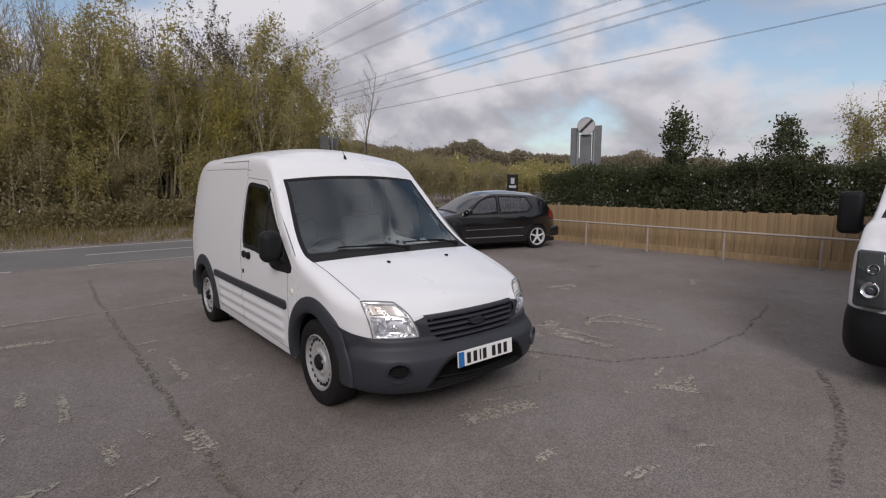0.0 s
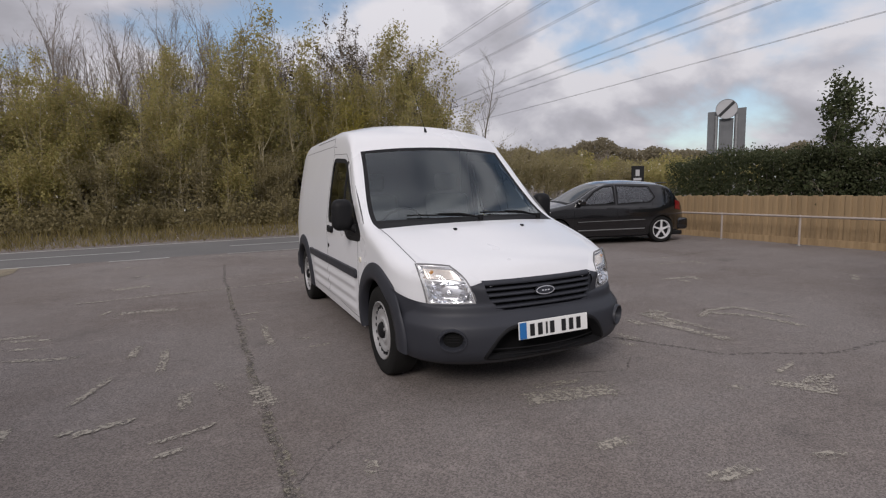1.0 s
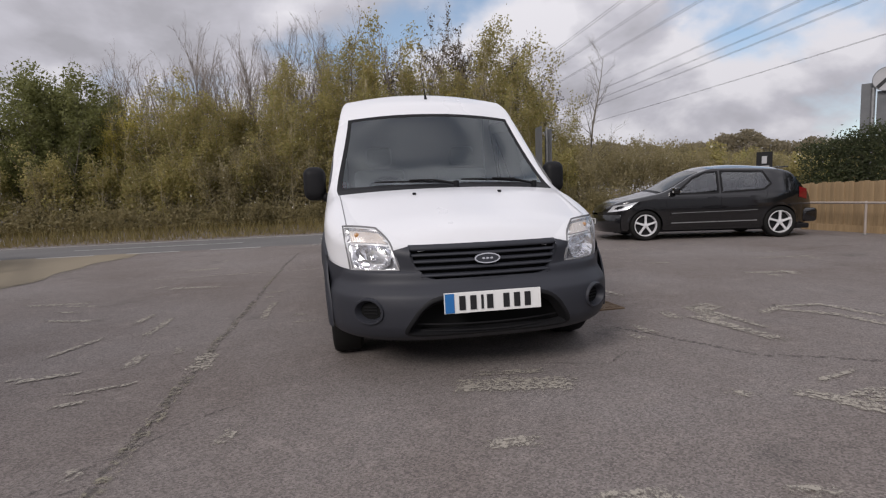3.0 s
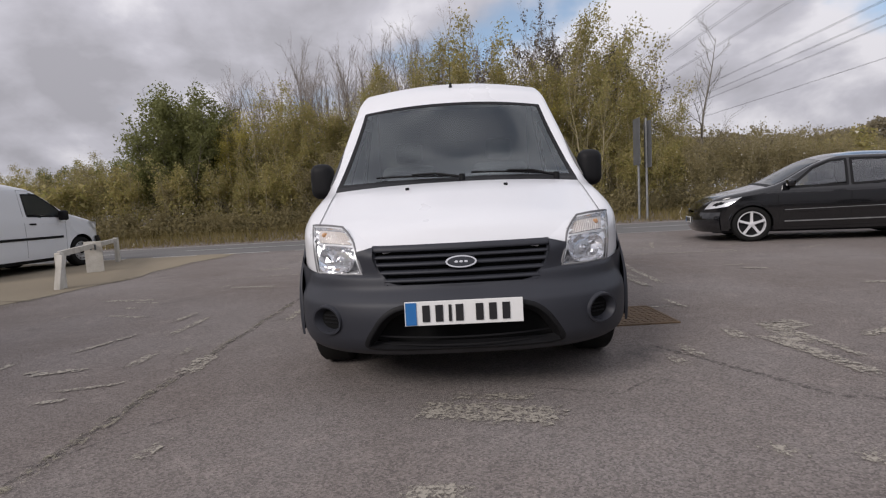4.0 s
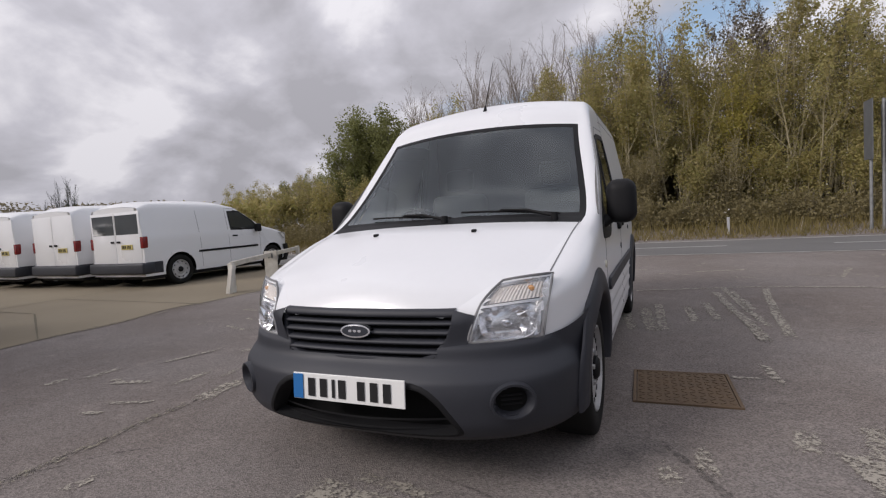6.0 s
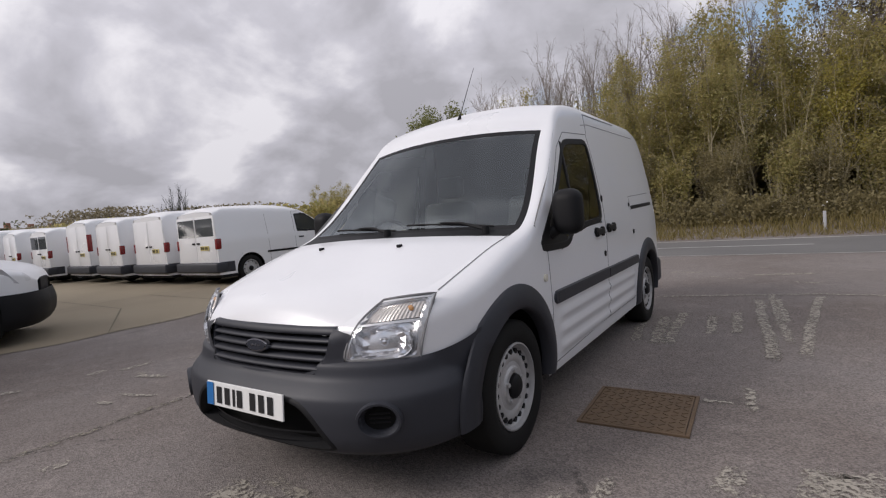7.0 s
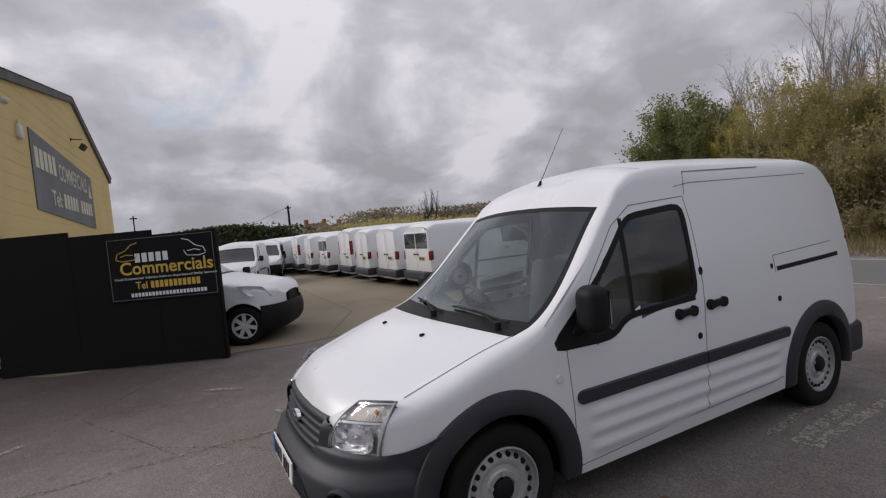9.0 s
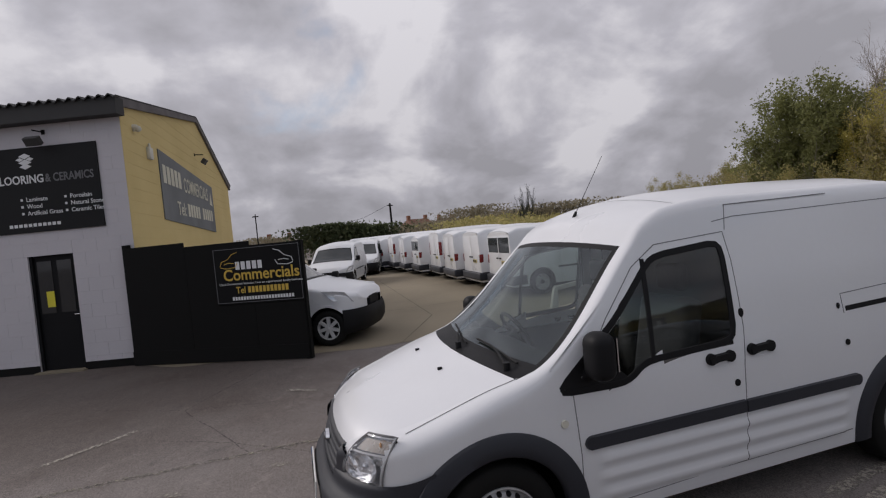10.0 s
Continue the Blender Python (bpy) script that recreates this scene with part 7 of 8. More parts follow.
        o.matrix_basis = F @ Matrix.Translation((0, 0, 0.0008 * (dx + dy + 1)))
    # faded sign on the gable
    gs = empty("gable_sign")
    tagged(gs, "faded grey painted sign with pale lettering on gable", "sign")
    q = gm @ Matrix.Translation((0, 0, 0))
    bm = bmesh.new()
    vs = [bm.verts.new(p) for z in (0.0, 0.03) for p in ((1.95, 2.66, z), (7.2, 2.50, z), (7.2, 3.90, z), (1.95, 4.16, z))]
    for idx in ((0, 1, 2, 3), (7, 6, 5, 4), (0, 4, 5, 1), (1, 5, 6, 2), (2, 6, 7, 3), (3, 7, 4, 0)):
        bm.faces.new([vs[i] for i in idx])
    bmesh.ops.recalc_face_normals(bm, faces=bm.faces)
    part("sign_panel", bm, M["sign_grey"], gs).matrix_basis = gm
    o3 = Vector((GAB.x, GAB.y, 0)).cross(Vector((0, 0, 1)))
    o3 = o3 if o3.y > 0 else -o3
    read = Vector((GAB.x, GAB.y, 0)) if Vector((GAB.x, GAB.y, 0)).cross(Vector((0, 0, 1))).y > 0 else -Vector((GAB.x, GAB.y, 0))
    base = Matrix(((read.x, 0, o3.x, CORNER.x), (read.y, 0, o3.y, CORNER.y), (0, 1, 0, 0), (0, 0, 0, 1)))

    def gput(body, s, y, size, width):
        start = s if read.x < 0 else -(s + width)
        text(body, size, base @ Matrix.Translation((start, y, 0.036)), M["sign_cream"], gs, width=width, bold=0.006)
    gput("COMMERCIALS", 3.75, 3.42, 0.52, 2.7)
    gput("Tel:", 3.0, 2.82, 0.45, 0.75)
    for x, w, ya, yb in [(2.12 + k * 0.30, 0.22, 3.46, 3.86) for k in range(5)] + [(3.95 + k * 0.27, 0.19, 2.82, 3.14) for k in range(11) if k != 5]:
        bm = bmesh.new()
        box(bm, x, x + w, ya, yb, 0.030, 0.036)
        part("text_bar", bm, M["sign_cream"], gs, "plain bar in place of a letter").matrix_basis = gm
    bm = bmesh.new()
    c = [bm.verts.new((x, y, 0.036)) for x, y in ((6.62, 3.32), (7.0, 3.30), (6.81, 3.72))]
    bm.faces.new(c)
    part("triangle_mark", bm, M["sign_cream"], gs).matrix_basis = gm
    # lamps, alarm box, camera on the walls
    def flood(m, name="flood_light"):
        f = empty(name, m)
        tagged(f, "small dark wall flood light on a bracket", "wall light", "wall lights")
        bm = bmesh.new()
        box(bm, -0.03, 0.03, -0.04, 0.04, 0.0, 0.02, 0.003)
        cyl(bm, (0, 0, 0.01), (0, -0.01, 0.24), 0.012, seg=8)
        part("bracket", bm, M["black_wood"], f)
        bm = bmesh.new()
        box(bm, -0.13, 0.13, -0.09, 0.06, 0.24, 0.34, 0.015, Matrix.Translation((0, -0.02, 0.02)) @ Matrix.Rotation(radians(35), 4, "X"))
        part("lamp_head", bm, M["roof_sheet"], f)
        return f
    flood(F @ Matrix.Translation((fx * 1.36, 4.22, 0)))
    flood(F @ Matrix.Translation((fx * 2.5, 4.12, 0)))
    flood(gm @ Matrix.Translation((5.4, 4.62, 0)))
    al = empty("alarm_box", gm @ Matrix.Translation((1.35, 3.95, 0)))
    tagged(al, "weathered cream alarm box on the yellow gable", "alarm box")
    bm = bmesh.new()
    box(bm, -0.10, 0.10, -0.12, 0.12, 0, 0.08, 0.02)
    part("case", bm, M["cam_white"], al, smooth=40)
    bm = bmesh.new()
    cyl(bm, (0, 0.12, 0.04), (0, 0.20, 0.04), 0.03, 0.02, 10)
    part("beacon", bm, M["cam_white"], al, smooth=40)
    cm = empty("security_camera", gm @ Matrix.Translation((0.62, 4.30, 0)))
    tagged(cm, "small cream dome camera on the gable", "camera")
    bm = bmesh.new()
    cyl(bm, (0, 0, 0), (0, 0, 0.08), 0.07, 0.06, 16)
    vs = bmesh.ops.create_uvsphere(bm, u_segments=14, v_segments=8, radius=0.06)["verts"]
    bmesh.ops.translate(bm, vec=(0, -0.02, 0.09), verts=vs)
    part("dome", bm, M["cam_white"], cm, smooth=50)
    # rest of the block, behind
    bm = bmesh.new()
    pts = [c3 + fdir * L, c3 + fdir * L + gdir * DEEP, c3 + gdir * DEEP]
    for a, c in ((pts[0], pts[1]), (pts[1], pts[2])):
        vs = [bm.verts.new(p) for p in (a, c, c + Vector((0, 0, back)), a + Vector((0, 0, back)))]
        bm.faces.new(vs)
    part("back_wall", bm, M["yellow_wall"], b)


M["shop_glass"] = mat("dark_shop_glass", (0.02, 0.022, 0.024), 0.05, 0, (0.03, 0.03, 0.03), 2, 40, 0, rvar=0.02)
workshop()


def hoarding():
    """Black boarded gate beside the workshop, with its painted sign."""
    a, c = Vector((-6.72, -3.72)), Vector((-5.13, -0.80))
    d = (c - a).normalized()
    n3 = Vector((d.y, -d.x, 0))
    m = Matrix(((d.x, 0, n3.x, a.x), (d.y, 0, n3.y, a.y), (0, 1, 0, 0), (0, 0, 0, 1)))
    L = (c - a).length
    h = empty("hoarding", m)
    tagged(h, "black painted boarded gate with a crooked bottom edge", "gate")
    rng = random.Random(8)
    k = 0
    x = 0.0
    while x < L - 0.02:
        w = min(1.22, L - x)
        bm = bmesh.new()
        top = 2.06 - 0.20 * (x / L)
        box(bm, x + 0.002, x + w - 0.001, 0.045 + rng.uniform(-0.02, 0.02), top, -0.02 + rng.uniform(-0.001, 0.001), 0.0, 0.003)
        part("board", bm, M["black_wood"], h)
        x += w
    bm = bmesh.new()
    box(bm, 0, L, 0.02, 0.26, 0.003, 0.02, 0.004)
    part("kick_board", bm, M["black_wood"], h)
    for x in (0.02, L - 0.03):
        bm = bmesh.new()
        box(bm, x - 0.05, x + 0.05, 0.0, 2.12 - 0.20 * (x / L), -0.12, -0.025, 0.006)
        part("post", bm, M["black_wood"], h)
    s = empty("dealer_sign", m)
    tagged(s, "black dealer sign with gold lettering fixed to the gate", "sign")
    x0, x1, y0, y1 = 1.76, L + 0.02, 0.97, 1.90
    bm = bmesh.new()
    box(bm, x0, x1, y0, y1, 0.006, 0.018, 0.003)
    part("sign_panel", bm, M["sign_deep"], s)
    for xa, xb, ya, yb in ((x0 + 0.02, x1 - 0.02, y0 + 0.02, y0 + 0.028), (x0 + 0.02, x1 - 0.02, y1 - 0.028, y1 - 0.02), (x0 + 0.02, x0 + 0.028, y0 + 0.03, y1 - 0.03), (x1 - 0.028, x1 - 0.02, y0 + 0.03, y1 - 0.03)):
        bm = bmesh.new()
        box(bm, xa, xb, ya, yb, 0.018, 0.020)
        part("border_line", bm, M["grey_mark"], s, "thin grey border line")
    P = lambda x, y: Matrix.Translation((x, y, 0.021))
    text("Commercials", 0.26, P(1.93, 1.36), M["sign_gold"], s, width=1.36, bold=0.004)
    text("Used Commercial Vehicles from an experienced family business", 0.05, P(1.84, 1.285), M["sign_white"], s, width=1.5)
    text("Tel", 0.15, P(2.14, 1.145), M["sign_gold"], s, width=0.17, bold=0.002)

    def bars(n, xa, xb, ya, yb, mt):
        st = (xb - xa) / n
        for i in range(n):
            bm = bmesh.new()
            box(bm, xa + st * i, xa + st * (i + 0.72), ya, yb, 0.018, 0.021)
            part("text_bar", bm, M[mt], s, "plain bar in place of a letter")
    bars(5, 2.17, 2.68, 1.53, 1.66, "sign_white")
    bars(11, 2.36, 3.10, 1.145, 1.245, "sign_gold")
    bars(22, 2.06, 3.18, 1.03, 1.085, "sign_white")
    for xc, sg, mt in ((2.05, 1, "sign_gold"), (3.05, -1, "sign_white")):
        cu = bpy.data.curves.new("outline", "CURVE")
        cu.dimensions, cu.bevel_depth = "3D", 0.006
        for pts in (((-0.22, 0.0), (-0.18, 0.10), (-0.02, 0.15), (0.10, 0.26), (0.24, 0.30)), ((-0.22, -0.02), (-0.08, -0.06), (0.16, -0.04), (0.22, 0.06)), ((-0.12, 0.04), (0.0, 0.07), (0.14, 0.05))):
            sp = cu.splines.new("POLY")
            sp.points.add(len(pts) - 1)
            for p, (px, py) in zip(sp.points, pts):
                p.co = (xc + sg * px * 0.72, 1.60 + py * 0.72, 0.02, 1)
        o = new("vehicle_outline", cu)
        o.data.materials.append(M[mt])
        o.parent = s
        o["label"] = "thin line drawing of a van front"


hoarding()


# ---- road signs, barrier, poles, wires, houses ----
def speed_sign():
    s = empty("speed_sign", pose(13.2, 7.6, 0.25, 0, 0, 0))
    tagged(s, "round white road sign with a black diagonal band", "road sign")
    d = Vector((-0.82, -0.57, 0)).normalized()
    side = Vector((0, 0, 1)).cross(d)
    for k in (-0.28, 0.28):
        bm = bmesh.new()
        cyl(bm, side * k + Vector((0, 0, -0.3)), side * k + Vector((0, 0, 3.2)), 0.038, seg=12)
        part("post", bm, M["galv"], s, smooth=40)
    m = Matrix.Translation(Vector((0, 0, 3.38)) + d * 0.06) @ d.to_track_quat("Z", "Y").to_matrix().to_4x4()
    bm = bmesh.new()
    bmesh.ops.create_cone(bm, cap_ends=True, segments=36, radius1=0.30, radius2=0.30, depth=0.012, matrix=m)
    f = part("sign_face", bm, M["sign_dull"], s, "round white face", 40)
    bm = bmesh.new()
    box(bm, -0.285, 0.285, -0.045, 0.045, 0.007, 0.010, 0, m @ Matrix.Rotation(radians(45), 4, "Z"))
    part("diagonal_band", bm, M["black_mark"], f, "black diagonal band")
    bm = bmesh.new()
    prev = None
    for k in range(37):
        a = 2 * math.pi * k / 36
        p = m @ Vector((0.30 * math.cos(a), 0.30 * math.sin(a), 0.004))
        if prev:
            cyl(bm, prev, p, 0.010, seg=5, caps=False)
        prev = p
    part("rim", bm, M["galv"], f)
    for k, w, z1 in ((-0.38, 0.15, 3.34), (0.38, 0.16, 3.40), (0.0, 0.20, 3.1)):
        bm = bmesh.new()
        box(bm, -w, w, -0.01, 0.01, 2.0, z1, 0.004, Matrix.Translation(side * k - d * 0.05) @ (-d).to_track_quat("Y", "Z").to_matrix().to_4x4())
        part("back_board", bm, M["board_back"], s, "grey back of a road sign board")


speed_sign()


def plain_signs():
    s = empty("road_sign", pose(6.2, 13.7, 0.0))
    tagged(s, "grey backs of road signs on two verge posts", "road sign")
    for x in (-0.12, 0.14):
        bm = bmesh.new()
        cyl(bm, (x, 0, 0), (x, 0, 3.35), 0.038, seg=10)
        part("post", bm, M["galv"], s, smooth=40)
    bm = bmesh.new()
    box(bm, 0.18, 0.20, -0.30, 0.30, 1.75, 3.25, 0.004)
    part("back_board", bm, M["board_back"], s)
    bm = bmesh.new()
    box(bm, -0.18, -0.16, -0.30, 0.30, 1.85, 3.35, 0.004)
    part("back_board", bm, M["board_back"], s)
    p = empty("marker_post", pose(2.9, 14.0, 0.05))
    tagged(p, "small white marker post in the verge grass", "post")
    bm = bmesh.new()
    box(bm, -0.035, 0.035, -0.03, 0.03, 0, 0.5, 0.008)
    part("stake", bm, M["sign_dull"], p)
    b = empty("notice_board", pose(10.6, 8.7, 0, 0, 0, -50))
    tagged(b, "small black notice board on a post by hedge", "sign")
    bm = bmesh.new()
    cyl(bm, (0, 0, 0), (0, 0, 1.5), 0.03, seg=8)
    part("post", bm, M["black_wood"], b)
    bm = bmesh.new()
    box(bm, -0.19, 0.19, -0.035, -0.01, 1.36, 1.92, 0.01)
    part("board", bm, M["sign_black"], b)
    bm = bmesh.new()
    box(bm, -0.12, 0.12, -0.039, -0.036, 1.46, 1.54)
    box(bm, -0.06, 0.06, -0.039, -0.036, 1.60, 1.80)
    part("mark", bm, M["sign_dull"], b, "plain pale shape")


plain_signs()
M["barrier_wood"] = mat("weathered_white_wood", (0.62, 0.60, 0.55), 0.9, 0, (0.36, 0.33, 0.28), 5, 50, 0.4)


def barrier():
    b = empty("low_barrier")
    tagged(b, "weathered white timber barrier rail at the yard edge", "barrier")
    pts = [Vector((-5.70, 3.95, 0)), Vector((-6.80, 6.15, 0)), Vector((-7.75, 8.15, 0))]
    for i, p in enumerate(pts):
        bm = bmesh.new()
        if i == 0:
            box(bm, -0.045, 0.045, -0.04, 0.04, 0, 0.52, 0.01, Matrix.Translation(p))
            box(bm, -0.045, 0.045, -0.04, 0.04, 0, 0.50, 0.008, Matrix.Translation(p + Vector((0.05, -0.14, 0))) @ Matrix.Rotation(radians(-14), 4, "X"))
        else:
            box(bm, -0.04, 0.04, -0.04, 0.04, 0, 0.56, 0.008, Matrix.Translation(p))
        part("post", bm, M["barrier_wood"], b)
    for a, c in zip(pts, pts[1:]):
        d = (c - a)
        m = Matrix.Translation(a + Vector((0, 0, 0.50))) @ d.to_track_quat("X", "Z").to_matrix().to_4x4()
        bm = bmesh.new()
        box(bm, 0, d.length, -0.025, 0.025, -0.045, 0.045, 0.006, m)
        part("rail", bm, M["barrier_wood"], b)
    s = empty("barrier_board", pose(-6.74, 6.05, 0, 0, 0, 25))
    tagged(s, "small white board leaning on the barrier", "board")
    bm = bmesh.new()
    box(bm, -0.14, 0.14, -0.03, 0.0, 0.0, 0.58, 0.008)
    part("panel", bm, M["barrier_wood"], s)
    bm = bmesh.new()
    for x in (-0.05, 0.02):
        box(bm, x, x + 0.03, -0.034, -0.031, 0.42, 0.52)
    part("mark", bm, M["sign_grey"], s, "plain dark bars")


barrier()


def utility_poles():
    for i, (x, y, h) in enumerate(((-60, 11.2, 6.1), (-60, -5.0, 6.0), (-66, 3.4, 4.6))):
        p = empty("utility_pole", pose(x, y, 0))
        tagged(p, "far dark wooden utility pole", "utility pole", "utility poles")
        bm = bmesh.new()
        cyl(bm, (0, 0, 0), (0, 0, h), 0.17 if i == 0 else 0.08, 0.12 if i == 0 else 0.06, 10)
        part("shaft", bm, M["black_wood"], p, smooth=40)
        bm = bmesh.new()
        box(bm, -0.08, 0.08, -0.35, 0.35, h - 0.35, h - 0.22, 0.01)
        part("cross_arm", bm, M["black_wood"], p)
    wire("service_wire", [(-60, 11.2, 6.0), (-62, 8, 4.6), (-64, 4, 3.9), (-66, 1.5, 3.9)], 0.018, "thin service wire from the pole")


def wire(name, pts, r, label, material=None):
    cu = bpy.data.curves.new(name, "CURVE")
    cu.dimensions, cu.bevel_depth, cu.bevel_resolution = "3D", r, 0
    sp = cu.splines.new("POLY")
    n = 24
    P = [Vector(p) for p in pts]
    out = []
    for a, b in zip(P, P[1:]):
        sag = (a - b).length * 0.006 if len(P) == 2 else 0
        for i in range(n + 1):
            t = i / n
            q = a.lerp(b, t)
            q.z -= sag * 4 * t * (1 - t)
            out.append(q)
    sp.points.add(len(out) - 1)
    for p, q in zip(sp.points, out):
        p.co = (*q, 1)
    ob = new(name, cu)
    ob.data.materials.append(material or M["black_wood"])
    return tagged(ob, label, "cable", "overhead cables" if name == "power_line" else "")


utility_poles()
M["brick_far"] = mat("far_brick", (0.26, 0.12, 0.07), 0.9, 0, (0.2, 0.09, 0.055), 1, 20, 0)
M["tile_far"] = mat("far_roof_tile", (0.20, 0.10, 0.065), 0.9, 0, (0.15, 0.08, 0.055), 1, 20, 0)
M["window_far"] = mat("far_window", (0.05, 0.055, 0.06), 0.1, 0, (0.04, 0.04, 0.045), 1, 20, 0)


def houses():
    for x, y, w, d, h, yaw in ((-78, 19.0, 7, 6, 3.6, 20), (-80, 24.5, 6, 6, 3.3, 20), (-84, 33, 9, 6, 3.0, 0), (-82, 44, 8, 6, 3.2, 10), (-70, -2.5, 6, 5, 1.8, 0), (-76, 5.0, 3, 3, 2.6, 0)):
        hs = empty("house", pose(x * 1.5, y * 1.5, 0, 0, 0, yaw))
        tagged(hs, "far brick house with a tiled roof and chimney", "house", "far houses")
        bm = bmesh.new()
        box(bm, -d / 2, d / 2, -w / 2, w / 2, 0, h)
        part("wall", bm, M["brick_far"], hs)
        bm = bmesh.new()
        vs = [bm.verts.new(p) for p in ((-d / 2 - 0.3, -w / 2 - 0.2, h), (d / 2 + 0.3, -w / 2 - 0.2, h), (d / 2 + 0.3, w / 2 + 0.2, h), (-d / 2 - 0.3, w / 2 + 0.2, h), (0, -w / 2 + 0.6, h + 2.0), (0, w / 2 - 0.6, h + 2.0))]
        for q in ((0, 1, 4), (1, 2, 5, 4), (2, 3, 5), (3, 0, 4, 5), (0, 3, 2, 1)):
            bm.faces.new([vs[i] for i in q])
        rf = part("roof", bm, M["tile_far"], hs)
        for c in (-w / 2 + 1.0, w / 2 - 1.0):
            bm = bmesh.new()
            box(bm, -0.35, 0.35, c - 0.4, c + 0.4, h + 1.2, h + 2.9, 0.03)
            part("chimney", bm, M["brick_far"], rf)
        for c in (-w / 4, w / 4):
            bm = bmesh.new()
            box(bm, d / 2, d / 2 + 0.05, c - 0.5, c + 0.5, h - 1.5, h - 0.4)
            part("window", bm, M["window_far"], hs)


houses()


M["cable"] = mat("grey_cable", (0.11, 0.11, 0.115), 0.5, 0.3, (0.09, 0.09, 0.095), 2, 20, 0)


def power_lines():
    """Parallel spans of a high line that runs away along +y, in close pairs."""
    for x0, x1, z in ((97.0, 80.0, 28.2), (72.5, 69.0, 28.0), (71.5, 68.0, 29.2), (63.5, 60.0, 28.3), (48.5, 47.0, 28.4), (44.0, 43.0, 29.6), (36.8, 36.2, 28.2)):
        for k in (0.0, 0.55):
            wire("power_line", [(x0 + k, -40.0, z), (x1 + k, 330.0, z)], 0.028, "thin high overhead power cable", M["cable"])


power_lines()


# ---- other vehicles ----
def van_skin(W, H, fo, wb, ro, hood=0.98, cowl_y=0.12, top_y=0.80, sill=0.25, blunt=0.0):
    hw, ye = W / 2, wb + ro
    base = curve1((0.2, hw * 0.965), (0.35, hw * 0.985), (0.7, hw), (1.0, hw * 0.99), (1.15, hw * 0.965), (H * 0.8, hw * 0.915), (H * 0.93, hw * 0.86), (H, hw * 0.80))

    def plan(y):
        if y > -0.1:
            return 1.0 - (0.03 * ((y - ye + 0.4) / 0.4) ** 2 if y > ye - 0.4 else 0)
        return max(0.02, 1 - min(1, (-0.1 - y) / (fo - 0.1)) ** (2.6 + 5 * blunt)) ** (0.4 - 0.1 * blunt)
    nose = -fo + 0.03
    return Skin(
        base=base, plan=plan,
        zc=curve1((nose, hood - 0.30), (nose + 0.06, hood - 0.19), (nose + 0.2, hood - 0.11), (cowl_y - 0.25, hood + 0.05), (cowl_y, hood + 0.10), (top_y, H - 0.26), (top_y + 0.15, H - 0.14), (top_y + 0.5, H - 0.04), (top_y + 1.2, H), (ye - 0.4, H - 0.02), (ye - 0.12, H - 0.05), (ye, H - 0.135)),
        zsh=curve1((nose, hood - 0.33), (nose + 0.1, hood - 0.20), (nose + 0.3, hood - 0.13), (cowl_y - 0.2, hood + 0.02), (cowl_y, hood + 0.07), (top_y, H - 0.30), (top_y + 0.25, H - 0.18), (top_y + 0.8, H - 0.11), (ye - 0.3, H - 0.085), (ye, H - 0.175)),
        xsh=curve1((nose, hw * (0.42 + 0.33 * blunt)), (nose + 0.15, hw * (0.62 + 0.18 * blunt)), (nose + 0.32, hw * (0.76 + 0.07 * blunt)), (cowl_y, hw * 0.88), (top_y, hw * 0.76), (top_y + 0.5, hw * 0.73), (ye - 0.5, hw * 0.775), (ye, hw * 0.775)),
        shift=curve1((-0.5, 0.0), (0.1, 0.11), (top_y, 0.08), (top_y + 0.7, 0.0)),
        corner=curve1((nose, 0.03), (nose + 0.25, 0.09), (0.3, 0.05), (0.8, 0.06), (1.4, 0.13)),
        sill=curve1((nose, 0.42), (-0.4, sill), (ye, sill)), arches=((0.0, 0.32), (wb, 0.32)), arch_r=0.385)


